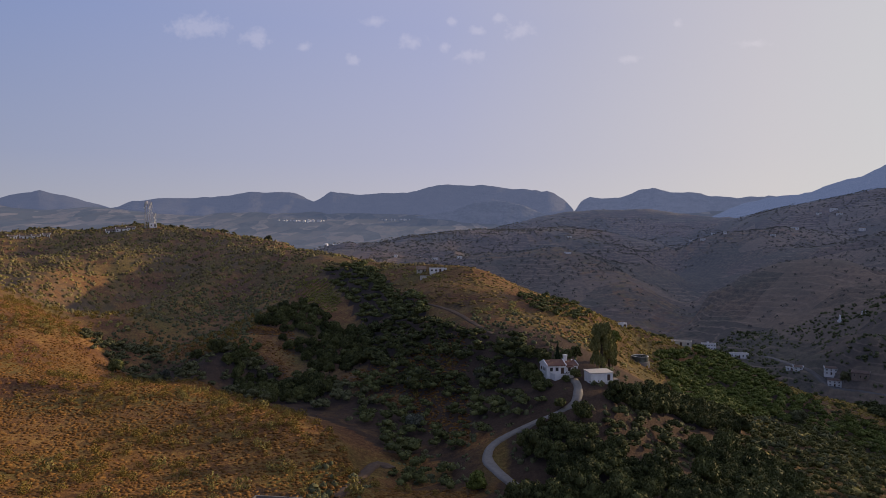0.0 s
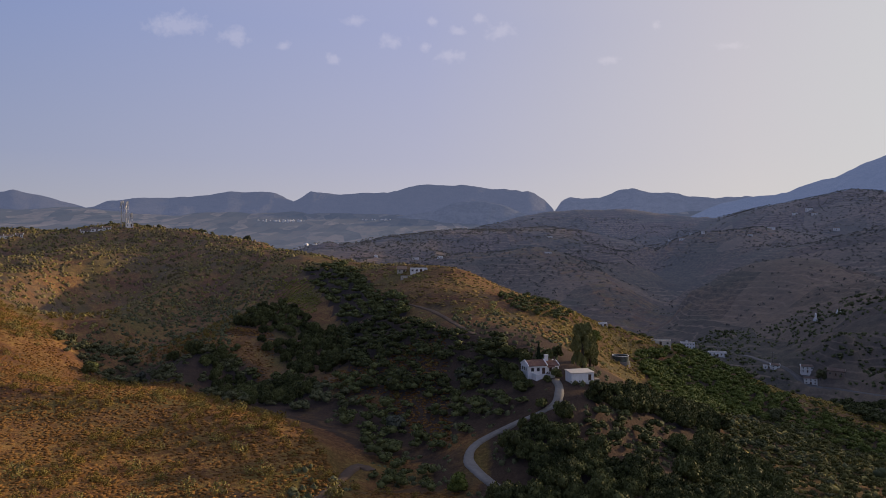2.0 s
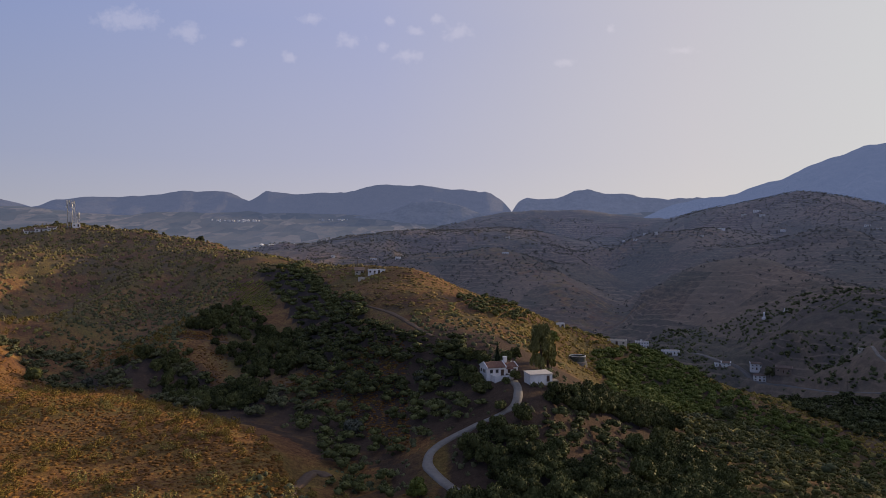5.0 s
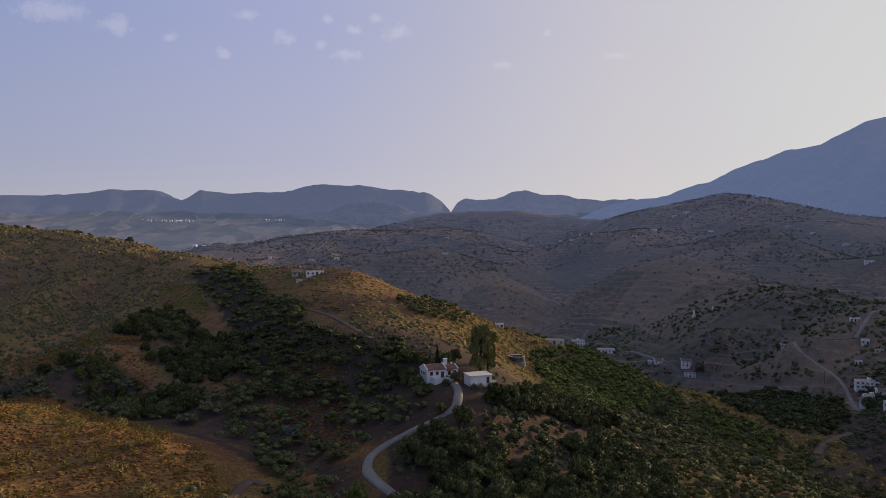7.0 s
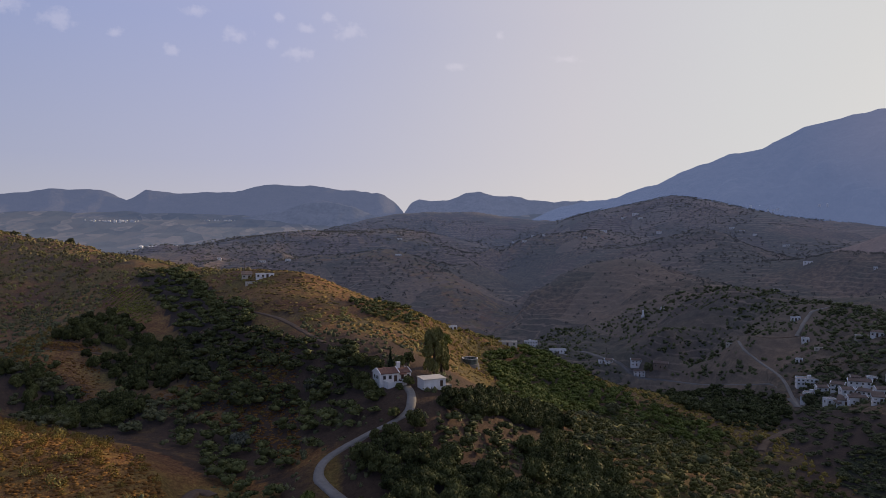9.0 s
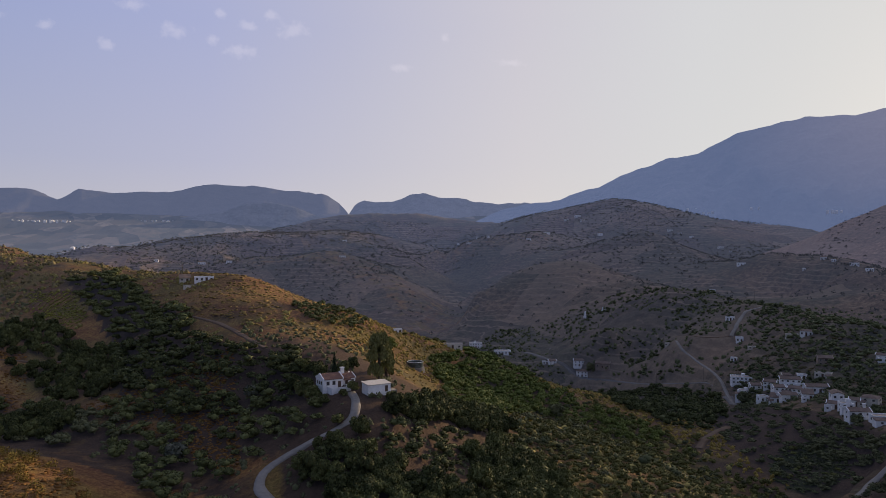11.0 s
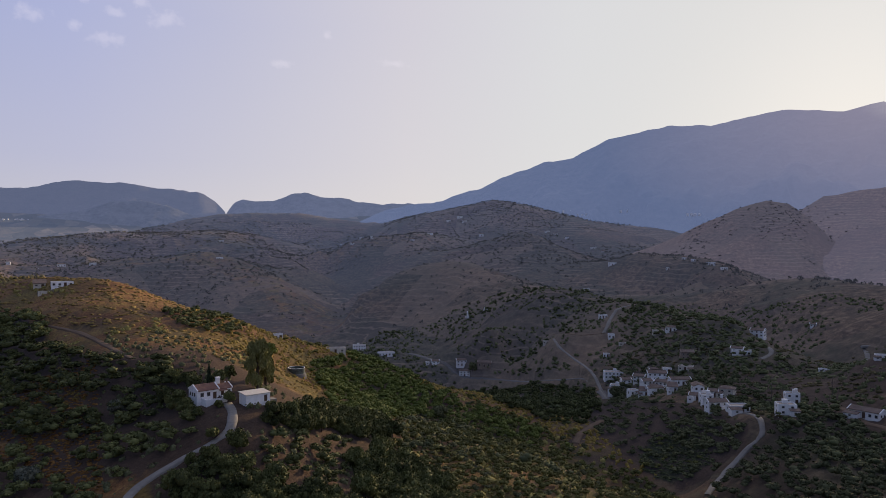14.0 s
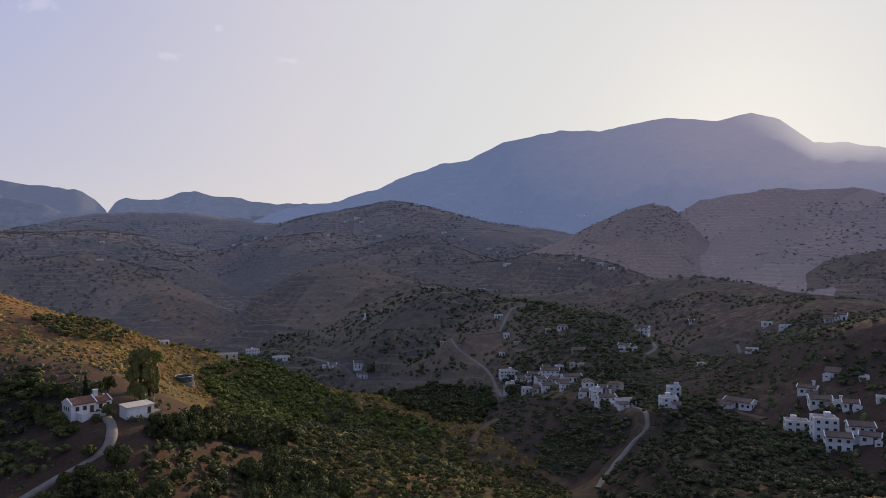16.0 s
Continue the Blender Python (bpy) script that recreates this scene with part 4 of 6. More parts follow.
def crown(rng, lobes, leaves, level=2, leaf=0.13, spread=0.55, squash=0.8, tall=1.0, lobe=(0.36, 0.56)):
    """Leafy crown about 1 in radius round the origin: uneven lobes, with leaf tufts standing out of them."""
    co, tri, n = [], [], 0
    b, f = BALLS[level]
    centres = []
    for k in range(lobes):
        a, u = rng.uniform(0, 2 * math.pi), rng.uniform(-0.5, 0.75)
        r = spread * rng.uniform(0.6, 1.0) * (1 - 0.45 * max(u, 0)) if lobes > 1 else 0.0
        c = np.array([math.cos(a) * r, math.sin(a) * r, u * 0.62 * tall if lobes > 1 else 0.0])
        s = rng.uniform(*lobe) if lobes > 1 else 0.9
        centres.append((c, s))
        w = b * (1 + 0.11 * rng.standard_normal((len(b), 1)).clip(-1.6, 1.6)) * s * np.array([1, 1, squash])
        co.append(w + c)
        tri.append(f + n)
        n += len(b)
    if leaves:
        pick = rng.integers(0, lobes, leaves)
        way = rng.standard_normal((leaves, 3))
        way[:, 2] = np.abs(way[:, 2]) * 1.1 - 0.25
        way /= np.linalg.norm(way, axis=1)[:, None]
        cs = np.array([c for c, s in centres])[pick]
        ss = np.array([s for c, s in centres])[pick]
        base = cs + way * (ss * rng.uniform(0.85, 1.18, leaves))[:, None] * np.array([1, 1, squash])
        t = np.cross(way, rng.standard_normal((leaves, 3)))
        t /= np.linalg.norm(t, axis=1)[:, None] + 1e-9
        t2 = np.cross(way, t) * 0.6 + way * 0.7
        size = leaf * rng.uniform(0.6, 1.4, (leaves, 1))
        co += [base - t * size * 0.8, base + t * size * 0.8, base + t2 * size * 1.5]
        k = np.arange(leaves)
        tri.append(np.stack([n + k, n + leaves + k, n + 2 * leaves + k], 1))
    return np.concatenate(co), np.concatenate(tri)


def tri_object(name, co, tri, mat, parent=None, smooth=False):
    me = quad_mesh(name, co, tri, mat, smooth)
    ob = new(name, me)
    ob.parent = parent
    return ob


def trunk_mesh(rng, high, reach):
    """A tapered, leaning trunk with a few limbs."""
    bm = bmesh.new()
    fork = Vector((rng.uniform(-0.15, 0.15), rng.uniform(-0.15, 0.15), high * 0.45))
    tube(bm, (0, 0, -0.8), fork, 0.075 * high * 0.55, 0.05 * high * 0.5, 7)
    for k in range(4):
        a = k * 1.57 + rng.uniform(-0.5, 0.5)
        tube(bm, fork, (math.cos(a) * reach * 0.45, math.sin(a) * reach * 0.45, high * rng.uniform(0.62, 0.8)), 0.03 * high * 0.5, 0.012 * high * 0.5, 5)
    return bm


def plant_tree(name, label, category, rng, x, y, wide, high, mat, lobes=18, leaves=2000, group="", level=1, leaf=0.085, squash=0.8, low=0.02, spread=0.75, tall=1.1, lobe=(0.27, 0.42)):
    t = thing(name, label, category, x, y, at(x, y), rng.uniform(0, 360), group)
    part("trunk", trunk_mesh(rng, high, wide / 2), BARK, t)
    co, tri = crown(rng, lobes, leaves, level, leaf, squash=squash, spread=spread, tall=tall, lobe=lobe)
    co = (co - np.array([0, 0, co[:, 2].min()])) / np.array([np.abs(co[:, 0]).max(), np.abs(co[:, 1]).max(), np.ptp(co[:, 2])]) * np.array([wide / 2, wide / 2, high * (1 - low)]) + np.array([0, 0, high * low])
    tri_object("crown", co, tri, mat, t)
    return t


def scatter(rng, poly, gap, jitter=0.35, turn=20.0, keep=1.0):
    """Rows of places inside a plan polygon."""
    p = np.array(poly)
    c, s = math.cos(radians(turn)), math.sin(radians(turn))
    mid, reach = p.mean(0), np.abs(p - p.mean(0)).max() * 1.5
    g = np.arange(-reach, reach, gap)
    u, v = [a.ravel() for a in np.meshgrid(g, g)]
    u = u + rng.uniform(-jitter, jitter, len(u)) * gap
    v = v + rng.uniform(-jitter, jitter, len(v)) * gap
    x, y = mid[0] + u * c - v * s, mid[1] + u * s + v * c
    ok = inside(x, y, poly) & (rng.random(len(x)) < keep)
    for name, pts, z, wide, mat, label in ROADS:
        ok &= np.hypot(x[:, None] - pts[::2, 0], y[:, None] - pts[::2, 1]).min(1) > wide / 2 + max(gap * 0.3, 7.5 if name == "driveway" else 0.0)
    return x[ok], y[ok]


def thicket(name, label, category, rng, x, y, wide, high, mat, kinds, lift=0.5, z=None):
    """Many plants as one mass: each gets a turned and resized copy of one of the crown shapes."""
    z = height(x, y) if z is None else z
    pick = rng.integers(0, len(kinds), len(x))
    cos, tris, n = [], [], 0
    for k, (co, tri) in enumerate(kinds):
        m = pick == k
        q = m.sum()
        if not q:
            continue
        a = rng.uniform(0, 2 * math.pi, q)
        s = rng.uniform(0.55, 1.4, q)
        w, h = wide / 2 * s, high / 2 * s * rng.uniform(0.85, 1.15, q)
        cx = co[None, :, 0] * np.cos(a)[:, None] - co[None, :, 1] * np.sin(a)[:, None]
        cy = co[None, :, 0] * np.sin(a)[:, None] + co[None, :, 1] * np.cos(a)[:, None]
        v = np.stack([x[m][:, None] + cx * w[:, None], y[m][:, None] + cy * w[:, None], z[m][:, None] + (co[None, :, 2] + 2 * lift - 0.15) * h[:, None]], -1)
        t = tri[None] + (np.arange(q) * len(co))[:, None, None] + n
        cos.append(v.reshape(-1, 3))
        tris.append(t.reshape(-1, 3))
        n += q * len(co)
    if not cos:
        return None
    return tagged(tri_object(name, np.concatenate(cos), np.concatenate(tris), mat), label, category, kind="stuff")


def shrub(rng, sprigs, leaf, core=0.72):
    """A rounded shrub: sprigs of leaves all over an uneven dome, some standing out."""
    p = rng.standard_normal((sprigs, 3))
    p /= np.linalg.norm(p, axis=1)[:, None]
    p[:, 2] = np.abs(p[:, 2])
    bumps = rng.standard_normal((4, 3))
    r = rng.uniform(core, 1.0, (sprigs, 1)) * (1 + 0.22 * np.sin(2.2 * p @ bumps.T).mean(1, keepdims=True))
    t = np.cross(p, rng.standard_normal((sprigs, 3)))
    t /= np.linalg.norm(t, axis=1)[:, None] + 1e-9
    u = np.cross(p, t) * 0.8 + p * rng.uniform(0.1, 0.8, (sprigs, 1)) + np.array([0, 0, 0.35])
    size = leaf * rng.uniform(0.6, 1.35, (sprigs, 1))
    p = p * r * np.array([1, 1, 1.55]) - np.array([0, 0, 0.8])
    k = np.arange(sprigs)
    return np.concatenate([p - t * size, p + t * size, p + u * size * 1.7]), np.stack([k, sprigs + k, 2 * sprigs + k], 1)


def mound(rng, sprigs=0, leaf=0.2, wild=0.3):
    """A low rounded clump, with a few sprigs standing out of it."""
    b, f = BALLS[1]
    f = f[b[f][:, :, 2].mean(1) > -0.25]
    co = b * (1 + wild * rng.standard_normal((len(b), 1)).clip(-1.5, 1.5)) * np.array([1, 1, 1.3]) - np.array([0, 0, 0.8])
    if not sprigs:
        return co, f
    p, q = shrub(rng, sprigs, leaf, 0.85)
    return np.concatenate([co * np.array([0.9, 0.9, 0.95]), p]), np.concatenate([f, q + len(co)])


rng = np.random.default_rng(7)
far_bush = [mound(rng, 14, 0.26) for k in range(8)]
shapes = []
for k in range(7):
    t = plant_tree("avocado_tree", "leafy dark green avocado tree on the slope", "tree", rng, 0, 0, 5.4, 4.4, AVOCADO, group="orchard trees")
    shapes.append(t)
spots = []
for poly in NEAR_ORCHARD:
    x, y = scatter(rng, poly, 4.2, 0.3, 35, 0.95)
    spots += list(zip(x, y, rng.uniform(0.85, 1.35, len(x))))
for poly in TERRACE_ORCHARD:
    x, y = scatter(rng, poly, 5.2, 0.3, -25, 0.9)
    spots += list(zip(x, y, rng.uniform(0.85, 1.3, len(x))))
x, y = scatter(rng, SCATTERED, 5.2, 0.45, 10, 0.85)
spots += list(zip(x, y, rng.uniform(0.7, 1.15, len(x))))
kept = []
for px, py, s in spots:
    if math.dist((px, py), (46, 201)) > 9 and all((px - q[0]) ** 2 + (py - q[1]) ** 2 > 8.5 for q in kept):
        kept.append((px, py, s))
spots = kept
rest = spots[300:]
for k, (px, py, s) in enumerate(spots[:300]):
    m = pose(px, py, at(px, py), 0, 0, rng.uniform(0, 360)) @ Matrix.Diagonal((s, s, s * rng.uniform(0.85, 1.1), 1))
    if k < len(shapes):
        shapes[k].matrix_basis = m
    else:
        copy_thing(shapes[k % len(shapes)], m)
mid_kinds = [crown(rng, 5, 165, 1, 0.125, spread=0.6, lobe=(0.36, 0.54)) for k in range(7)]
if rest:
    r = np.array(rest)
    thicket("orchard_rest", "further avocado trees of the orchard", "trees", rng, r[:, 0], r[:, 1], 5.0, 4.0, AVOCADO, mid_kinds)
for poly in BOWL_ORCHARD:
    x, y = scatter(rng, poly, 4.5, 0.3, 15, 0.95)
    thicket("bowl_orchard", "dense dark green avocado orchard in the bowl of the hill", "trees", rng, x, y, 5.8, 4.4, AVOCADO, mid_kinds)
for poly in SPUR_GROVE:
    x, y = scatter(rng, poly, 3.5, 0.4, 40, 0.95)
    ok = lattice_noise(x, y, 30, 215) + 0.6 * lattice_noise(x, y, 11, 216) > -0.45
    x, y = x[ok], y[ok]
    thicket("spur_grove", "bright green young fruit trees on the spur", "trees", rng, x, y, 4.4, 3.5, CITRUS, mid_kinds)
GROVE = leaf_material("grove_leaf", (0.06, 0.062, 0.02), (0.175, 0.168, 0.054), 0.75)
for poly in LOWER_GROVE:
    x, y = scatter(rng, poly, 4.4, 0.35, 30, 1.0)
    ok = lattice_noise(x, y, 38, 205) + 0.5 * lattice_noise(x, y, 14, 206) > -0.12
    x, y = x[ok], y[ok]
    thicket("lower_grove", "rows of green fruit trees on the lower slope", "trees", rng, x, y, 3.4, 2.7, GROVE, mid_kinds)
    x, y = scatter(rng, poly, 4.6, 0.5, 10, 0.6)
    thicket("tawny_scrub", "tawny brush between the fruit trees", "bushes", rng, x, y, 2.4, 1.8, GREEN_BROOM, far_bush)
    x, y = scatter(rng, poly, 6.0, 0.5, 10, 0.5)
    thicket("lower_scrub", "dark bushes between the fruit trees", "bushes", rng, x, y, 2.6, 2.2, MAQUIS, mid_kinds)
x, y = scatter(rng, RIDGE_GROVE, 3.1, 0.2, 60, 0.95)
thicket("ridge_grove", "rows of dark fruit trees below the ridge", "trees", rng, x, y, 3.4, 2.6, AVOCADO, mid_kinds)

# vines in rows
VINE = leaf_material("vine_leaf", (0.15, 0.15, 0.03), (0.34, 0.32, 0.08), 0.8)
u, v = np.meshgrid(np.arange(-60, 60, 0.9), np.arange(-60, 60, 2.7))
u, v = u.ravel() + rng.uniform(-0.2, 0.2, u.size), v.ravel() + rng.uniform(-0.15, 0.15, u.size)
mid = np.array(VINES).mean(0)
x, y = mid[0] + u * 0.5 - v * 0.87, mid[1] + u * 0.87 + v * 0.5
ok = inside(x, y, VINES) & (rng.random(len(x)) < 0.93)
thicket("vineyard", "bright green vines in rows on the hillside", "vines", rng, x[ok], y[ok], 1.5, 1.3, VINE, [crown(rng, 2, 24, 1, 0.2) for k in range(4)])

# straw hill: tufts and broom
def wander(rng, count, x0, x1, y0, y1, test):
    x, y = rng.uniform(x0, x1, count), rng.uniform(y0, y1, count)
    ok = test(x, y)
    return x[ok], y[ok]


def off_road(x, y):
    ok = np.ones(np.shape(x), bool)
    for name, pts, z, wide, mat, label in ROADS:
        ok &= np.hypot(x[:, None] - pts[::2, 0], y[:, None] - pts[::2, 1]).min(1) > wide / 2 + 1.0
    return ok


def front_hill(x, y):
    low = (near_line(x, y, FRONT_HILL, 100) > 0) & (y < 265) & (x < 8 + 0.0 * y)
    up = near_line(x, y, FRONT_HILL_UP, 75) > 0
    gully = near_line(x, y, GULLY, 16) > 0
    return (low | up) & ~gully


tufts = [mound(rng) for k in range(8)]
feathers = [shrub(rng, 130, 0.115, 0.45) for k in range(8)]
x, y = wander(rng, 72000, -260, 10, 118, 330, front_hill)
ok = rng.random(len(x)) < 0.72 + 0.5 * lattice_noise(x, y, 9, 302)
x, y = x[ok], y[ok]
thicket("straw_grass", "dry golden grass in tufts on the hill", "grass", rng, x, y, 1.0, 0.3, STRAW, tufts)
x, y = wander(rng, 5200, -260, 5, 118, 420, front_hill)
ok = lattice_noise(x, y, 34, 77) + 0.5 * lattice_noise(x, y, 12, 78) + 0.9 * near_line(x, y, FRONT_HILL, 26) + 0.5 * near_line(x, y, FRONT_HILL_UP, 60) > 0.25
thicket("broom_bushes", "yellow-green broom bushes among dry grass", "bushes", rng, x[ok], y[ok], 2.2, 1.9, BROOM, feathers)
x, y = wander(rng, 700, -260, 5, 118, 420, front_hill)
ok = lattice_noise(x, y, 50, 177) + near_line(x, y, FRONT_HILL, 40) > 0.3
thicket("tall_broom", "tall grey-green broom bushes standing out of the dry grass", "bushes", rng, x[ok], y[ok], 3.4, 3.0, GREEN_BROOM, feathers)
x, y = wander(rng, 1300, -200, -20, 230, 400, lambda x, y: near_line(x, y, GULLY, 22) > 0.25)
thicket("gully_bushes", "dark bushes filling the gully", "bushes", rng, x, y, 4.2, 3.4, MAQUIS, mid_kinds)

# scrub on the ridge slopes
def west_slopes(x, y):
    d = (near_line(x, y, TOWER_RIDGE, 190) > 0) | (near_line(x, y, FIELD_SPUR, 90) > 0)
    d &= lattice_noise(x, y, 60, 91) + 0.6 * lattice_noise(x, y, 22, 92) > -0.55
    d &= (near_line(x, y, FRONT_HILL_UP, 38) == 0) & (near_line(x, y, FRONT_HILL, 50) == 0)
    for poly in BOWL_ORCHARD + TERRACE_ORCHARD + [RIDGE_GROVE, VINES]:
        d &= ~inside(x, y, poly)
    for name, pts, z, wide, mat, label in ROADS[:2]:
        d &= np.hypot(x[:, None] - pts[::2, 0], y[:, None] - pts[::2, 1]).min(1) > wide
    return d


x, y = wander(rng, 26000, -420, 110, 260, 720, west_slopes)
ok = (np.hypot(x, y) > 390) | (lattice_noise(x, y, 21, 95) + 0.5 * lattice_noise(x, y, 8, 96) > 0.5)
x, y = x[ok], y[ok]
half = (rng.random(len(x)) < 0.6) & (np.hypot(x, y) > 390)
thicket("ridge_scrub", "grey-green scrub on the dry slopes of the ridge", "bushes", rng, x[half], y[half], 2.5, 1.6, SAGE, [mound(rng, 7, 0.3) for k in range(8)])
thicket("ridge_broom", "yellowish broom on the dry slopes of the ridge", "bushes", rng, x[~half], y[~half], 2.0, 1.2, GREEN_BROOM, far_bush)
# scrub in a dark tone that paints in the flank's shade
x, y = wander(rng, 1500, -200, -85, 285, 420, lambda x, y: (near_line(x, y, DIP_EAST + RIB_LOW, 34) > 0) & off_road(x, y))
for poly in TERRACE_ORCHARD:
    ok = ~inside(x, y, poly)
    x, y = x[ok], y[ok]
thicket("hollow_scrub", "scrub on the flank below the ridge, dark to stand for shade", "bushes", rng, x, y, 2.0, 1.2, MAQUIS, far_bush)


def spur_banks(x, y):
    d = (near_line(x, y, SPUR[:8], 45) > 0) & off_road(x, y)
    for poly in SPUR_GROVE + LOWER_GROVE + NEAR_ORCHARD + [STREAM_BOWL]:
        d &= ~inside(x, y, poly)
    return d


x, y = wander(rng, 13000, 40, 420, 130, 420, spur_banks)
thicket("spur_scrub", "tawny scrub on the banks of the spur", "bushes", rng, x, y, 1.7, 1.2, BROOM, far_bush)
x, y = wander(rng, 2600, -30, 150, 130, 330, lambda x, y: (near_line(x, y, DRIVE, 80) > 0) & (lattice_noise(x, y, 25, 55) > -0.2) & ~(np.hypot(x - 36, y - 212) < 14))
for name, pts, z, wide, mat, label in ROADS[:1]:
    ok = np.hypot(x[:, None] - pts[:, 0], y[:, None] - pts[:, 1]).min(1) > 3
thicket("slope_weeds", "low dark weeds and bushes on the bare slope", "bushes", rng, x[ok], y[ok], 1.6, 1.1, MAQUIS, far_bush)

# valley and the village slopes
VALLEY_GREEN = leaf_material("valley_bush", (0.045, 0.054, 0.026), (0.14, 0.148, 0.068), 0.8)
dot_kinds = [crown(rng, 3, 30, 1, 0.17, lobe=(0.4, 0.58)) for k in range(6)]


def village_slopes(x, y):
    r = np.hypot(x, y)
    d = (r > 230) & (r < 760) & ~inside(x, y, STREAM_BOWL) & (np.degrees(np.arctan2(x, y)) > 20) & (near_line(x, y, SPUR, 40) == 0)
    for name, pts, z, wide, mat, label in ROADS[2:]:
        d &= np.hypot(x[:, None] - pts[::3, 0], y[:, None] - pts[::3, 1]).min(1) > wide * 0.5 + 2.5
    return d


x, y = wander(rng, 12000, 60, 560, 60, 700, village_slopes)
n = lattice_noise(x, y, 70, 61) + 0.7 * lattice_noise(x, y, 26, 62) + 1.0 * near_line(x, y, STREAM + VALLEY[:-1][::-1], 90)
lush = (n > 0.55) & ((np.hypot(x, y) < 520) | (rng.random(len(x)) < 0.4))
thicket("valley_trees", "dark green trees and bushes in the valley", "trees", rng, x[lush], y[lush], 4.2, 3.2, VALLEY_GREEN, dot_kinds)
some = (n > -0.35) & ~lush
thicket("village_bushes", "olive bushes on the slopes round the village", "bushes", rng, x[some], y[some], 2.5, 1.9, VALLEY_GREEN, far_bush)
x, y = wander(rng, 15000, 60, 520, 40, 560, lambda x, y: village_slopes(x, y) & (np.hypot(x, y) < 520))
n = lattice_noise(x, y, 48, 64) + 0.7 * lattice_noise(x, y, 17, 65)
dark = n > 0.15
thicket("undergrowth", "low dark undergrowth covering the slopes of the valley", "bushes", rng, x[dark], y[dark], 3.2, 1.5, MAQUIS, [mound(rng, 5, 0.3) for k in range(6)])
soft = (n > -0.45) & ~dark
thicket("dry_undergrowth", "low brownish undergrowth on the slopes of the valley", "bushes", rng, x[soft], y[soft], 2.6, 0.9, SAGE, [mound(rng, 4, 0.3) for k in range(6)])
x, y = scatter(rng, [(425.7, 460.1), (408.4, 396.3), (381.4, 318.6), (343.6, 255.6), (328.2, 237.5), (302.3, 243.5), (312.1, 283), (319.3, 331.8), (347.7, 392.7)], 4.6, 0.4, 20, 0.8)
thicket("village_grove", "green fruit trees on the hill above the village", "trees", rng, x, y, 4.4, 3.2, VALLEY_GREEN, dot_kinds)


def far_hills(x, y):
    r = np.hypot(x, y)
    a = np.degrees(np.arctan2(x, y))
    return (r > 720) & (r < 2300) & (a > -26) & (a < 74)


x, y = wander(rng, 62000, -900, 1500, 250, 2300, far_hills)
n = lattice_noise(x, y, 260, 71) + 0.6 * lattice_noise(x, y, 90, 72) + 0.5 * lattice_noise(x, y, 35, 73)
ok = (n + 0.5 * rng.random(len(x)) > 0.3) | ((near_line(x, y, OLIVE_RIDGE, 420) > 0.1) & (n > -0.6))
bare = (near_line(x, y, VILLAGE_HILL_WEST + VILLAGE_HILL[:3], 260) > 0) & (rng.random(len(x)) < 0.75)
ok &= ~bare
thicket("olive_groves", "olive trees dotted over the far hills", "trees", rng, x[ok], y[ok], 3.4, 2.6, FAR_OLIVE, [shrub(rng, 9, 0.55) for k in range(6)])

for grid, count in ((SUMMIT, 2600), (CONE, 2200), (SHOULDER, 1500)):
    i, j = rng.integers(5, grid.shape[0] - 1, count), rng.integers(0, grid.shape[1] - 1, count)
    u, v = rng.random((count, 1)), rng.random((count, 1))
    p = (grid[i, j] * (1 - u) + grid[i + 1, j] * u) * (1 - v) + (grid[i, j + 1] * (1 - u) + grid[i + 1, j + 1] * u) * v
    ok = lattice_noise(p[:, 0], p[:, 1], 90, 74) + 0.6 * lattice_noise(p[:, 0], p[:, 1], 30, 75) > -0.15
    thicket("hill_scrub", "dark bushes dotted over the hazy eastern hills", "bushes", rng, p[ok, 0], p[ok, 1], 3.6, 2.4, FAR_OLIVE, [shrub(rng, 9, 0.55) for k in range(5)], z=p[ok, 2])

x, y = wander(rng, 5000, 60, 420, 130, 420, lambda x, y: (near_line(x, y, SPUR[1:9], 26) > 0) & (lattice_noise(x, y, 24, 411) > -0.35))
x, y = x[off_road(x, y)], y[off_road(x, y)]
thicket("spur_bushes", "green bushes and young trees along the crest of the spur", "bushes", rng, x[::4], y[::4], 3.0, 2.3, GROVE, mid_kinds)

# grass on the sunny banks of the ridge and the spur
def banks(x, y):
    d = ((near_line(x, y, SPUR[:7], 40) > 0) | (near_line(x, y, TOWER_RIDGE[9:], 55) > 0)) & (near_line(x, y, DRIVE, 12) == 0) & off_road(x, y)
    for poly in SPUR_GROVE + BOWL_ORCHARD + NEAR_ORCHARD + [STREAM_BOWL, RIDGE_GROVE]:
        d &= ~inside(x, y, poly)
    return d


x, y = wander(rng, 22000, -60, 420, 130, 460, banks)
thicket("bank_grass", "dry tawny grass on the sunny banks", "grass", rng, x, y, 1.7, 0.5, leaf_material("bank_grass", (0.10, 0.072, 0.026), (0.25, 0.17, 0.058), 0.95), tufts)

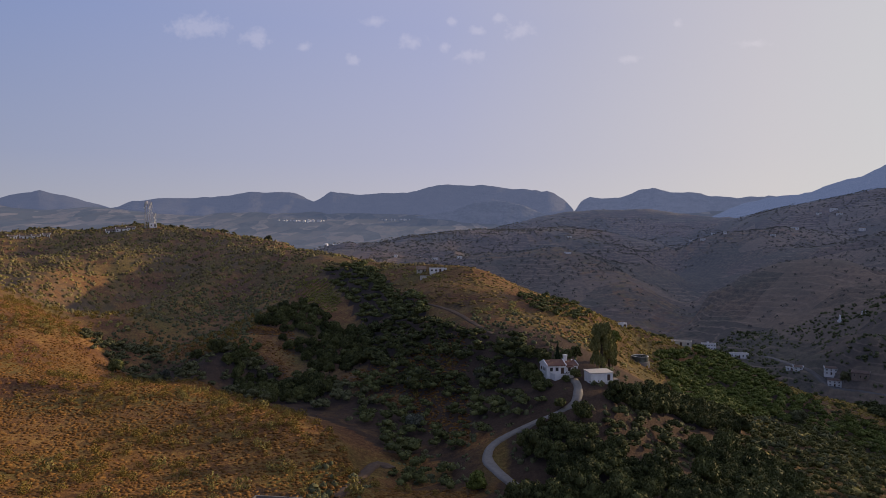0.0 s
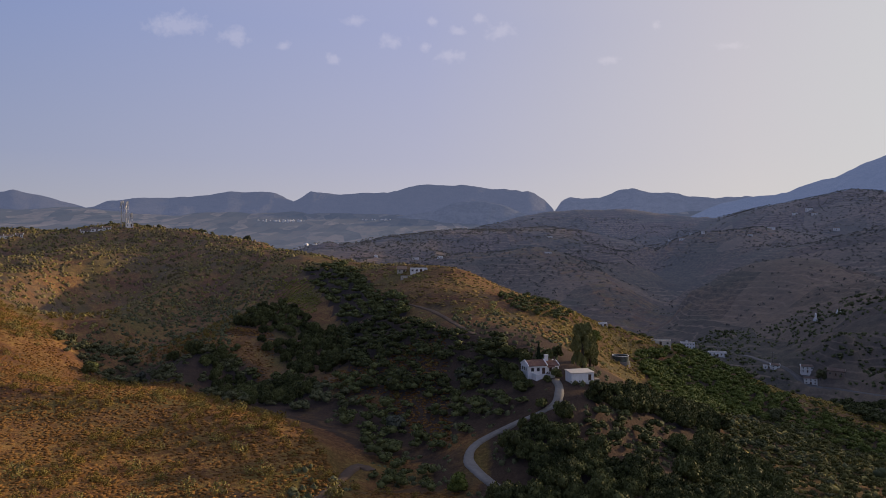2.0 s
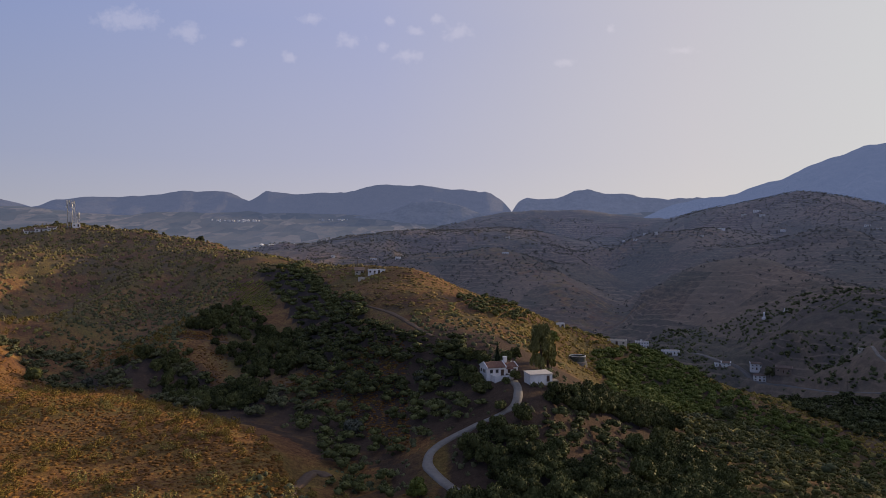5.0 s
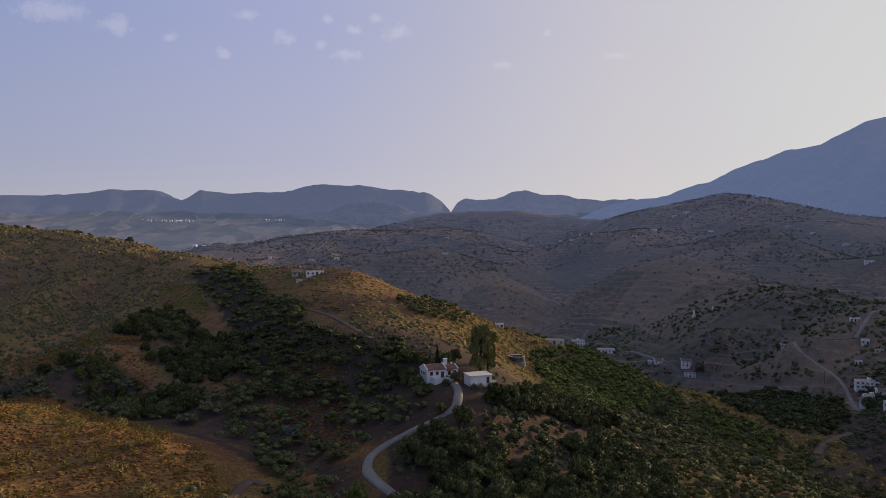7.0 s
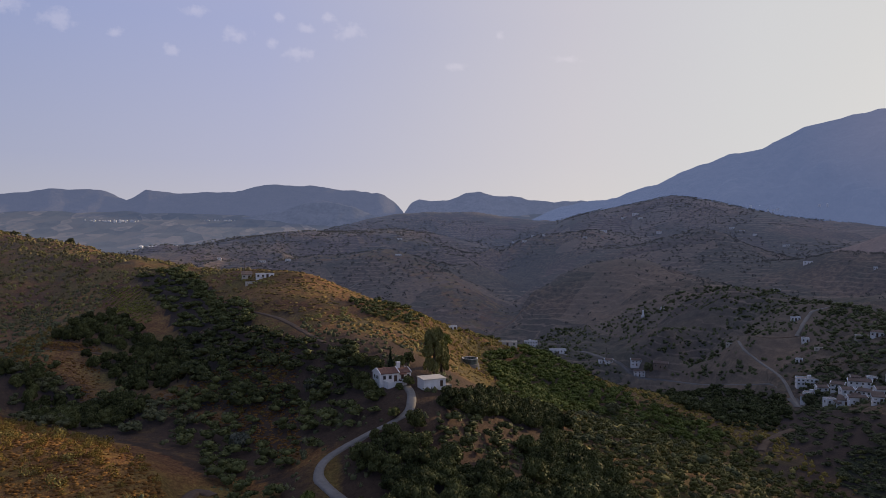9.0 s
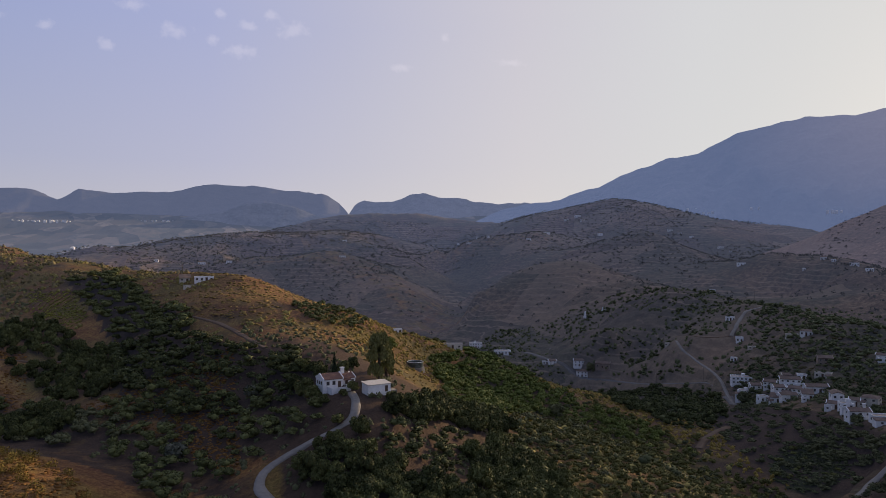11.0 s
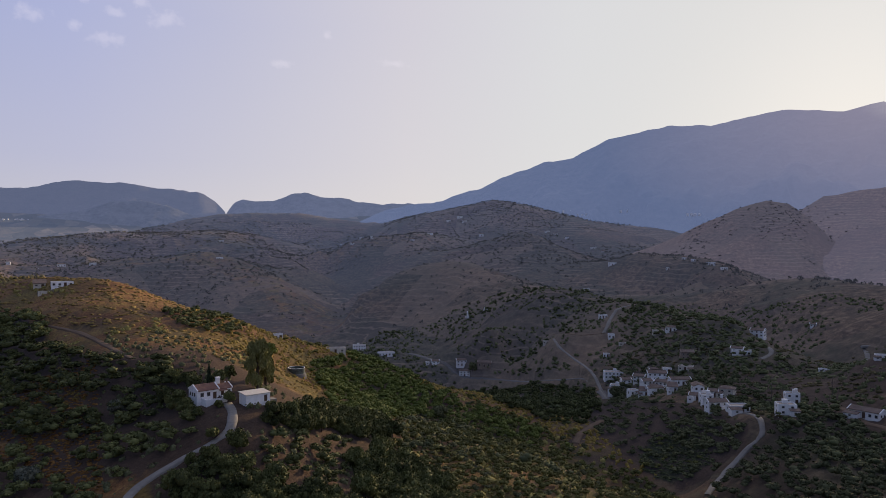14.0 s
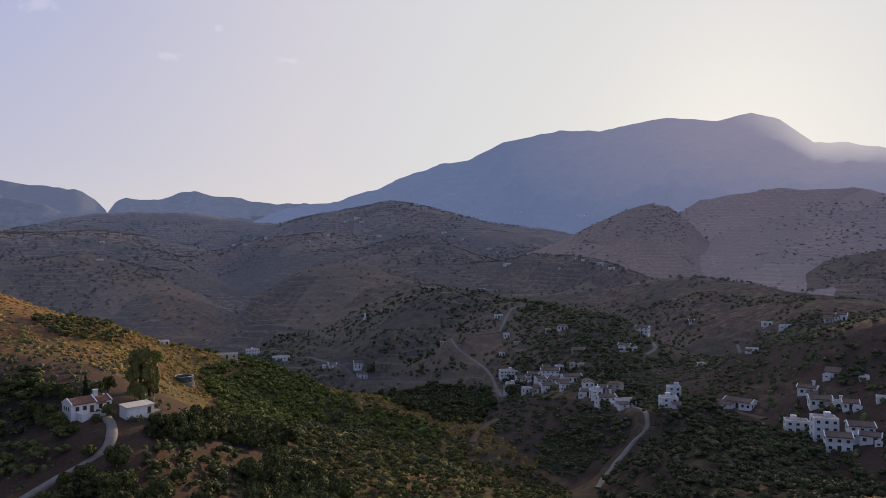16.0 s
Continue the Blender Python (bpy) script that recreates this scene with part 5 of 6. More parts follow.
# banks and the stream below the village
for poly, name, label, gap, wide, high, mat, keep in (
        (EAST_BANK, "east_bank_bushes", "dark bushes on the steep bank below the eastern houses", 3.8, 4.0, 3.0, MAQUIS, 0.8),
        (STREAM_BOWL, "stream_thicket", "dense dark thicket in the hollow under the village", 4.2, 3.8, 2.4, MAQUIS, 0.6),
        (VALLEY_TREES, "valley_orchard", "dark orchard trees on the valley floor", 4.2, 5.0, 4.2, AVOCADO, 0.9),
        (BARE_GAP, "gap_trees", "few low trees on bare soil between the orchards", 3.8, 3.8, 2.8, AVOCADO, 0.9),
        (DARK_HOLLOW, "hollow_thicket", "dense low thicket in the hollow under the village", 2.6, 3.8, 2.6, MAQUIS, 0.95),
        (GREEN_HOLLOW, "hollow_herbs", "soft green herbs on the floor of the hollow", 2.2, 2.4, 1.1, VALLEY_GREEN, 0.8),
        (VILLAGE_GREEN, "village_gardens", "green bushes and trees among the village houses", 4.2, 3.6, 3.0, VALLEY_GREEN, 0.62)):
    x, y = scatter(rng, poly, gap, 0.45, 25, keep)
    thicket(name, label, "bushes", rng, x, y, wide, high, mat, mid_kinds)
x, y = scatter(rng, [(221.2, 227.6), (227, 211.7), (212.7, 193.2), (202.3, 195.4), (210.3, 213.7)], 2.6, 0.4, 5, 0.9)
thicket("reeds", "pale green reeds along the stream", "reeds", rng, x, y, 2.0, 1.8, VALLEY_GREEN, feathers)
x, y = wander(rng, 900, -460, -60, 540, 700, lambda x, y: near_line(x, y, TOWER_RIDGE[:8], 10) > 0)
thicket("crest_trees", "dark trees along the western crest", "trees", rng, x, y, 4.0, 2.8, MAQUIS, mid_kinds)


# ---- houses ----
WHITEWASH = mottled("whitewash", (0.68, 0.67, 0.66), (0.85, 0.84, 0.83), 1.3, 0.9, 0.15, 0.01)
CREAM = mottled("cream_render", (0.46, 0.42, 0.36), (0.62, 0.57, 0.49), 1.3, 0.9, 0.15, 0.01)
BARE = mottled("bare_brick_render", (0.20, 0.15, 0.12), (0.34, 0.27, 0.22), 1.5, 0.95, 0.3, 0.02)
GLASS, _, _b = material("dark_window_glass", 0.12)
_b.inputs["Base Color"].default_value = (0.055, 0.052, 0.052, 1)
_b.inputs["Specular IOR Level"].default_value = 0.5
FRAME = mottled("painted_frame", (0.30, 0.27, 0.24), (0.45, 0.42, 0.38), 3.0, 0.6)
WOOD = mottled("dark_door_wood", (0.05, 0.03, 0.02), (0.12, 0.07, 0.045), 5.0, 0.6)
SLAB = mottled("flat_roof_tiles", (0.24, 0.20, 0.17), (0.40, 0.34, 0.29), 0.8, 0.95, 0.2, 0.02)


def tile_material(name, dark, light):
    m, nt, b = material(name, 0.85)
    co = nt.nodes.new("ShaderNodeTexCoord").outputs["Object"]
    wave = node(nt, "ShaderNodeTexWave", Scale=1.45, Distortion=0.4, Detail=1.0)
    nt.links.new(co, wave.inputs["Vector"])
    tone = ramp(nt, mix(nt, 0.5, noise_tex(nt, 2.6, 5, 0.7, co), noise_tex(nt, 0.4, 3, 0.6, co)), [(0.35, dark), (0.65, light)])
    nt.links.new(tone, b.inputs["Base Color"])
    bump(nt, b, wave.outputs["Fac"], 0.6, 0.06)
    return m


TILE = tile_material("terracotta_tiles", (0.12, 0.060, 0.045), (0.23, 0.125, 0.09))
OLD_TILE = tile_material("weathered_tiles", (0.095, 0.068, 0.056), (0.20, 0.148, 0.12))


def opening(house, kind, u, z, wide, high, face, depth):
    """A framed window or a door set in a wall; face: 0 front, 1 right side, 3 left side."""
    turn = {0: 0, 1: 90, 3: -90}[face]
    name = "window" if kind == "window" else "door"
    bm = bmesh.new()
    t, o = 0.09, 0.05
    for x0, x1, z0, z1 in ((-wide / 2 - t, -wide / 2, -t, high + t), (wide / 2, wide / 2 + t, -t, high + t), (-wide / 2, wide / 2, high, high + t), (-wide / 2, wide / 2, -t, 0)):
        box(bm, x0, x1, -o, 0.05, z0, z1)
    w = part(name, bm, FRAME, house)
    c, s = math.cos(radians(turn)), math.sin(radians(turn))
    w.matrix_basis = pose(u * c + depth * s, u * s - depth * c, z, 0, 0, turn)
    p = part("pane" if kind == "window" else "door_leaf", box(bmesh.new(), -wide / 2, wide / 2, -0.02, 0.04, 0, high), GLASS if kind == "window" else WOOD, w)
    return w


def roof_part(house, w, d, h, roof, mat, pitch):
    o, t = 0.35, 0.22
    bm = bmesh.new()
    if roof == "gable":
        r = pitch * d / 2
        e = -pitch * o
        prism(bm, [(-d / 2 - o, e), (0, r), (d / 2 + o, e), (d / 2 + o, e + t), (0, r + t), (-d / 2 - o, e + t)], -w / 2 - o, w / 2 + o, "x")
    elif roof == "cross":
        r = pitch * w / 2
        e = -pitch * o
        prism(bm, [(-w / 2 - o, e), (0, r), (w / 2 + o, e), (w / 2 + o, e + t), (0, r + t), (-w / 2 - o, e + t)], -d / 2 - o, d / 2 + o, "y")
    elif roof == "hip":
        r = pitch * min(w, d) / 2
        k = max(0.0, (w - d) / 2)
        v = [bm.verts.new(q) for q in ((-w / 2 - o, -d / 2 - o, 0), (w / 2 + o, -d / 2 - o, 0), (w / 2 + o, d / 2 + o, 0), (-w / 2 - o, d / 2 + o, 0), (-k, 0, r), (k, 0, r))]
        for f in ((0, 1, 5, 4), (1, 2, 5), (2, 3, 4, 5), (3, 0, 4), (3, 2, 1, 0)):
            bm.faces.new([v[q] for q in f])
    elif roof == "shed":
        r = pitch * d
        prism(bm, [(-d / 2 - o, -0.05), (d / 2 + o, r), (d / 2 + o, r + t), (-d / 2 - o, t - 0.05)], -w / 2 - o, w / 2 + o, "x")
    else:
        box(bm, -w / 2 + 0.2, w / 2 - 0.2, -d / 2 + 0.2, d / 2 - 0.2, -0.35, -0.2)
    ob = part("roof", bm, mat, house)
    ob.location = (0, 0, h)
    return ob


FAR = "far houses"


def house(x, y, yaw, w, d, h, roof="gable", wall=None, storeys=1, cols=3, tiles=None, label="", sides=True, name="house", chimney=False, group="village houses", sink=0.0, pitch=0.36, lift=0.0):
    wall = wall or WHITEWASH
    tiles = tiles or (SLAB if roof == "flat" else OLD_TILE)
    # (x, y) is the middle of the front; the house is dug into the slope behind
    z = at(x, y) - sink + lift
    w, d, h = (w * 0.8, d * 0.9, h * 0.82) if group != FAR else (w * 0.72, d * 0.8, h * 0.66)
    x, y = x - math.sin(radians(yaw)) * d * 0.45, y + math.cos(radians(yaw)) * d * 0.45
    kind = {WHITEWASH: "white", CREAM: "cream", BARE: "bare brown"}[wall]
    top = {"flat": "a flat roof", "hip": "a hipped tile roof", "shed": "a lean-to roof"}.get(roof, "a terracotta tile roof")
    floors = {1: "low", 2: "two-storey", 3: "three-storey"}[storeys]
    ob = thing(name, label or f"{kind} {floors} hillside house with {top}", "house", x, y, z, yaw, group)
    bm = bmesh.new()
    low = -2.0
    if roof in ("gable", "shed"):
        r = pitch * d / 2
        line = [(-d / 2, low), (d / 2, low), (d / 2, h), (0, h + r), (-d / 2, h)] if roof == "gable" else [(-d / 2, low), (d / 2, low), (d / 2, h + pitch * d), (-d / 2, h)]
        prism(bm, line, -w / 2, w / 2, "x")
    elif roof == "cross":
        prism(bm, [(-w / 2, low), (w / 2, low), (w / 2, h), (0, h + pitch * w / 2), (-w / 2, h)], -d / 2, d / 2, "y")
    elif roof == "flat":
        box(bm, -w / 2, w / 2, -d / 2, d / 2, low, h - 0.4)
        for x0, x1, y0, y1 in ((-w / 2, w / 2, -d / 2, -d / 2 + 0.2), (-w / 2, w / 2, d / 2 - 0.2, d / 2), (-w / 2, -w / 2 + 0.2, -d / 2 + 0.2, d / 2 - 0.2), (w / 2 - 0.2, w / 2, -d / 2 + 0.2, d / 2 - 0.2)):
            box(bm, x0, x1, y0, y1, h - 0.4, h + 0.15)
    else:
        box(bm, -w / 2, w / 2, -d / 2, d / 2, low, h)
    part("wall", bm, wall, ob)
    roof_part(ob, w, d, h, roof, tiles, pitch)
    per = h / storeys
    for s in range(storeys):
        for k in range(cols):
            u = (k + 0.5) / cols * w - w / 2
            if s == 0 and k == cols // 2 and cols > 1:
                opening(ob, "door", u, 0.1, 1.0, min(2.1, per - 0.5), 0, d / 2)
            else:
                opening(ob, "window", u, s * per + 0.32 * per, min(0.85, w / cols * 0.4), per * 0.36, 0, d / 2)
        if sides:
            for f, u in ((1, -d * 0.2), (1, d * 0.2), (3, 0.0)):
                opening(ob, "window", u, s * per + 0.34 * per, 0.75, per * 0.32, f, w / 2)
    seed = random.Random(f"{x:.0f} {y:.0f}")
    if roof == "gable" and group != FAR:
        # whitewashed verges over the gable ends
        r, e = pitch * d / 2, -pitch * 0.35
        for x0, x1 in ((-w / 2 - 0.42, -w / 2 - 0.1), (w / 2 + 0.1, w / 2 + 0.42)):
            part("verge", prism(bmesh.new(), [(-d / 2 - 0.38, e - 0.05), (0, r - 0.05), (d / 2 + 0.38, e - 0.05), (d / 2 + 0.38, e + 0.3), (0, r + 0.32), (-d / 2 - 0.38, e + 0.3)], x0, x1, "x"), wall, ob).location = (0, 0, h)
    if group in ("village houses", "eastern houses") and w > 4.5 and seed.random() < 0.75:
        # a lower wing built on in front
        ww, wd, wh = w * seed.uniform(0.35, 0.6), d * seed.uniform(0.35, 0.6), h * seed.uniform(0.45, 0.7)
        x0 = seed.choice((-w / 2 - 0.6, w / 2 + 0.6 - ww))
        part("wing_wall", box(bmesh.new(), x0, x0 + ww, -d / 2 - wd, -d / 2 + 0.3, low, wh), wall, ob)
        if seed.random() < 0.5:
            part("wing_roof", prism(bmesh.new(), [(-d / 2 - wd - 0.25, wh - 0.02), (-d / 2 + 0.28, wh + 0.5), (-d / 2 + 0.28, wh + 0.68), (-d / 2 - wd - 0.25, wh + 0.14)], x0 - 0.2, x0 + ww + 0.2, "x"), OLD_TILE, ob)
        else:
            part("parapet", box(bmesh.new(), x0, x0 + ww, -d / 2 - wd, -d / 2 - wd + 0.18, wh, wh + 0.7), wall, ob)
            part("terrace_floor", box(bmesh.new(), x0 + 0.05, x0 + ww - 0.05, -d / 2 - wd + 0.2, -d / 2 - 0.02, wh, wh + 0.05), SLAB, ob)
        opening(ob, "window", x0 + ww / 2, wh * 0.4, 0.7, wh * 0.34, 0, d / 2 + wd)
    if roof == "flat" and storeys > 1 and group != FAR:
        # stair head on the roof terrace
        sx = seed.uniform(-0.3, 0.3) * w
        part("stair_head", box(bmesh.new(), sx - 0.9, sx + 0.9, d * 0.15, d / 2 - 0.25, h - 0.2, h + 1.2), wall, ob)
    if chimney:
        bm = bmesh.new()
        box(bm, -0.45, 0.45, -0.35, 0.35, -0.3, 1.5)
        box(bm, -0.6, 0.6, -0.5, 0.5, 1.5, 1.7)
        c = part("chimney", bm, wall, ob)
        c.location = (w * 0.3, 0, h + (pitch * d / 2 if roof == "gable" else 0))
    return ob


def farmhouse(x, y, yaw):
    """The farmhouse: two tiled wings, a stout chimney and a walled terrace in front."""
    z = at(x, y) - 0.1
    ob = thing("farmhouse", "white farmhouse with red tile roofs beside the concrete drive", "house", x, y, z, yaw)
    ob.scale = (0.84, 0.84, 0.84)
    bm = bmesh.new()
    prism(bm, [(-3.3, -3), (3.3, -3), (3.3, 3.1), (0, 4.5), (-3.3, 3.1)], -6.4, 1.0, "x")
    part("wall", bm, WHITEWASH, ob)
    bm = bmesh.new()
    prism(bm, [(-2.4, -3), (3.3, -3), (3.3, 2.8), (0.4, 3.9), (-2.4, 2.8)], 1.0, 6.2, "x")
    part("wing_wall", bm, WHITEWASH, ob)
    bm = bmesh.new()
    prism(bm, [(-3.75, 2.95), (0, 4.53), (3.75, 2.95), (3.75, 3.17), (0, 4.78), (-3.75, 3.17)], -6.15, 0.85, "x")
    part("roof", bm, TILE, ob)
    bm = bmesh.new()
    prism(bm, [(-2.8, 2.68), (0.4, 3.93), (3.7, 2.68), (3.7, 2.9), (0.4, 4.16), (-2.8, 2.9)], 1.15, 6.0, "x")
    part("wing_roof", bm, TILE, ob)
    for x0, x1, line in ((-6.5, -6.15, [(-3.8, 2.9), (0, 4.55), (3.8, 2.9), (3.8, 3.35), (0, 4.95), (-3.8, 3.35)]), (0.85, 1.2, [(-3.8, 2.9), (0, 4.55), (3.8, 2.9), (3.8, 3.35), (0, 4.95), (-3.8, 3.35)]), (6.0, 6.3, [(-2.8, 2.65), (0.4, 3.95), (3.7, 2.65), (3.7, 3.05), (0.4, 4.32), (-2.8, 3.05)])):
        part("gable_coping", prism(bmesh.new(), line, x0, x1, "x"), WHITEWASH, ob)
    bm = bmesh.new()
    box(bm, -0.6, 0.6, -0.5, 0.5, 0, 2.4)
    box(bm, -0.75, 0.75, -0.65, 0.65, 2.4, 2.65)
    part("chimney", bm, WHITEWASH, ob).location = (2.4, 0.6, 3.6)
    bm = bmesh.new()
    box(bm, -0.25, 0.25, -0.25, 0.25, 0, 1.0)
    part("flue", bm, WHITEWASH, ob).location = (5.2, 0.9, 3.4)
    bm = bmesh.new()
    box(bm, -5.0, 2.2, -7.4, -3.32, -3, -0.15)
    part("terrace", bm, WHITEWASH, ob, "white walled terrace base")
    part("terrace_floor", box(bmesh.new(), -4.7, 1.9, -7.1, -3.35, -0.15, -0.08), SLAB, ob)
    for x0, x1, y0, y1 in ((-5.0, 2.2, -7.4, -7.15), (-5.0, -4.75, -7.15, -3.32), (1.95, 2.2, -7.15, -3.32)):
        part("parapet", box(bmesh.new(), x0, x1, y0, y1, -0.15, 0.75), WHITEWASH, ob)
    part("porch_roof", prism(bmesh.new(), [(-3.6, 2.2), (-2.42, 2.6), (-2.42, 2.75), (-3.6, 2.35)], 1.4, 4.2, "x"), TILE, ob)
    for u in (1.6, 4.0):
        part("porch_post", tube(bmesh.new(), (u, -3.45, -0.5), (u, -3.45, 2.25), 0.12, 0.12, 8), WHITEWASH, ob)
    for u in (-4.6, -2.4):
        opening(ob, "window", u, 1.1, 1.0, 1.2, 0, 3.3)
    opening(ob, "door", -0.3, 0.05, 1.1, 2.1, 0, 3.3)
    opening(ob, "door", 2.8, 0.0, 1.0, 2.1, 0, 2.4)
    opening(ob, "window", 5.1, 1.0, 0.9, 1.1, 0, 2.4)
    for u in (-1.6, 0.0, 1.6):
        opening(ob, "window", u, 1.2, 0.7, 1.1, 3, 6.4)
    return ob


def annex(x, y, yaw):
    ob = thing("outbuilding", "plain white outbuilding with a pale flat roof by the drive", "shed", x, y, at(x, y) + 0.2, yaw)
    ob.scale = (0.84, 0.84, 0.84)
    bm = bmesh.new()
    prism(bm, [(-2.6, -3), (2.6, -3), (2.6, 3.1), (-2.6, 2.7)], -4.2, 4.2, "x")
    part("wall", bm, WHITEWASH, ob)
    part("roof", prism(bmesh.new(), [(-2.9, 2.68), (2.9, 3.12), (2.9, 3.3), (-2.9, 2.86)], -4.45, 4.45, "x"), CREAM, ob)
    opening(ob, "door", 2.6, 0.1, 1.0, 2.0, 0, 2.6)
    opening(ob, "window", 0.0, 1.2, 0.7, 0.6, 1, 4.2)
    part("step_slab", box(bmesh.new(), 4.2, 7.2, -1.6, 1.6, -2.0, 0.05), CONCRETE, ob)
    return ob


def ring_wall(bm, r0, r1, z0, z1, sides=40):
    loops = [[bm.verts.new((math.cos(2 * math.pi * k / sides) * r, math.sin(2 * math.pi * k / sides) * r, z)) for k in range(sides)] for r, z in ((r1, z0), (r1, z1), (r0, z1), (r0, z0))]
    for a, b in zip(loops, loops[1:] + loops[:1]):
        for k in range(sides):
            bm.faces.new((a[k], a[(k + 1) % sides], b[(k + 1) % sides], b[k]))
    return bm


def water_tank(x, y):
    ob = thing("water_tank", "round grey metal irrigation tank on a levelled pad", "tank", x, y, at(x, y) + 0.3)
    ob.scale = (0.84, 0.84, 0.66)
    steel, nt, b = material("galvanised_steel", 0.45, 0.6)
    nt.links.new(ramp(nt, noise_tex(nt, 0.9, 5), [(0.35, (0.07, 0.085, 0.08)), (0.65, (0.15, 0.17, 0.16))]), b.inputs["Base Color"])
    part("tank_wall", ring_wall(bmesh.new(), 3.92, 4.0, -1.5, 3.1), steel, ob, smooth=False)
    part("rim", ring_wall(bmesh.new(), 3.88, 4.1, 3.1, 3.3), WHITEWASH, ob, "pale rim")
    for z in (0.9, 2.0):
        part("hoop", ring_wall(bmesh.new(), 4.0, 4.06, z, z + 0.1), steel, ob)
    wet, nt, b = material("tank_water", 0.08)
    b.inputs["Base Color"].default_value = (0.02, 0.035, 0.03, 1)
    bm = bmesh.new()
    bmesh.ops.create_circle(bm, cap_ends=True, radius=3.92, segments=40)
    w = part("water", bm, wet, ob)
    w.location = (0, 0, 2.4)
    part("pad", tube(bmesh.new(), (0, 0, -6.0), (0, 0, -0.25), 5.2, 4.6, 28), CONCRETE, ob)
    part("pipe", tube(bmesh.new(), (4.1, 0, -0.5), (4.1, 0, 3.2), 0.08, 0.08, 6), steel, ob)
    return ob


farmhouse(36.1, 213.9, 14)
annex(45.9, 203.9, 13)
water_tank(81.5, 286.1)


# ---- the village and the scattered houses ----
house(301.8, 342.7, -33, 17, 8, 5.0, "flat", storeys=2, cols=6, label="long white two-storey house with a terrace roof")
house(282.3, 322.1, -51, 7, 7, 5.5, "flat", storeys=2, cols=2)
house(289.1, 319.1, -27, 7, 6, 4.6, "gable", storeys=2, cols=2, tiles=OLD_TILE)
house(292, 312.4, -55, 8, 6, 4.8, "gable", storeys=2, cols=3, tiles=OLD_TILE)
house(293.3, 299.1, -39, 13, 6, 5.2, "gable", storeys=2, cols=4)
house(283.1, 296.2, -24, 7, 6, 5.5, "gable", storeys=2, cols=2, tiles=OLD_TILE)
house(280.5, 283.9, -60, 8, 6, 4.6, "gable", storeys=2, cols=3, tiles=OLD_TILE)
house(274.2, 297.1, -13, 6, 5, 4.0, "flat", cols=2)
house(270, 285.6, -48, 6, 5, 3.4, "shed", cols=2)
house(274.7, 281.6, -19, 11, 5, 3.0, "gable", cols=4)
house(281.1, 270.5, -28, 13, 6, 4.0, "gable", cols=4, tiles=OLD_TILE)
house(261.1, 240.9, -37, 6, 8, 6.4, "cross", storeys=2, cols=2)
house(254.6, 237.6, -55, 6, 5, 3.2, "gable", cols=2, tiles=OLD_TILE)
house(251, 227.2, -32, 6, 6, 5.0, "flat", storeys=2, cols=2)
house(241, 212.8, -27, 10, 6, 4.6, "gable", storeys=2, cols=3, tiles=OLD_TILE, chimney=True)
house(239.7, 201, -30, 10, 6, 3.4, "flat", cols=4)
house(264.5, 228.5, -63, 8, 7, 4.6, "hip", wall=CREAM, storeys=2, cols=2, tiles=OLD_TILE)
house(233.3, 175.3, -39, 8, 6, 4.6, "flat", storeys=2, cols=2)
house(270.1, 199, -42, 7, 5, 5.4, "flat", storeys=2, cols=2, chimney=True)
house(306, 290.5, -56, 10, 6, 3.0, "flat", wall=CREAM, cols=3)
house(303.1, 309.7, -32, 9, 5, 3.2, "gable", wall=CREAM, cols=3, tiles=OLD_TILE)
house(303.8, 302, -51, 6, 5, 3.0, "flat", cols=2)
house(269, 264.5, -37, 6, 5, 3.6, "shed", cols=2)
house(260.4, 232.2, -52, 5, 5, 3.4, "gable", cols=2, tiles=OLD_TILE)
# hillside above the village
house(347.5, 351.5, -39, 9, 6, 3.0, "flat", wall=CREAM, cols=3, group="hillside houses")
house(348.5, 341.8, -54, 9, 7, 3.6, "hip", cols=3, tiles=OLD_TILE, group="hillside houses")
house(320.5, 302, -37, 9, 7, 5.0, "gable", wall=BARE, storeys=2, cols=3, tiles=OLD_TILE, group="hillside houses")
house(329.6, 270.2, -47, 15, 7, 3.0, "flat", cols=5, group="hillside houses")
house(329.5, 275, -62, 8, 5, 3.6, "gable", cols=2, tiles=OLD_TILE, group="hillside houses")
house(374.2, 296.4, -70, 10, 6, 4.8, "gable", storeys=2, cols=3, group="hillside houses")
house(352.0, 402.5, -37, 6, 5, 4.2, "flat", cols=2, group="hillside houses")
house(324.9, 377.5, -45, 5, 4, 3.0, "flat", cols=2, group="hillside houses")
house(340.3, 378.0, -36, 6, 4, 2.0, "flat", wall=CREAM, cols=2, group="hillside houses", sides=False)
house(491.8, 338.2, -55, 5, 4, 2.8, "gable", cols=2, group="hillside houses", tiles=OLD_TILE)
house(376.5, 439.5, -33, 8, 5, 3.6, "flat", cols=3, group="hillside houses")
house(620.0, 752.3, -29, 10, 6, 4.4, "flat", cols=2, group="hillside houses")
house(607.2, 755.1, -39, 8, 4, 2.6, "shed", wall=BARE, cols=2, group="hillside houses")
house(334.8, 457.8, -40, 9, 4, 2.6, "flat", wall=CREAM, cols=3, group="hillside houses")
# along the valley road
house(239.0, 621.5, -17, 15, 7, 6.6, "flat", storeys=2, cols=5, label="white two-storey valley house with a stepped parapet", group="valley houses")
house(248.1, 578.8, -15, 18, 7, 4.6, "flat", cols=5, group="valley houses")
house(276.8, 538.6, -17, 8, 6, 4.6, "gable", storeys=2, cols=2, group="valley houses", tiles=OLD_TILE)
house(273.2, 544.9, -17, 6, 5, 3.0, "flat", cols=2, group="valley houses")
house(292.9, 521.7, -23, 11, 7, 5.8, "gable", storeys=2, cols=3, group="valley houses")
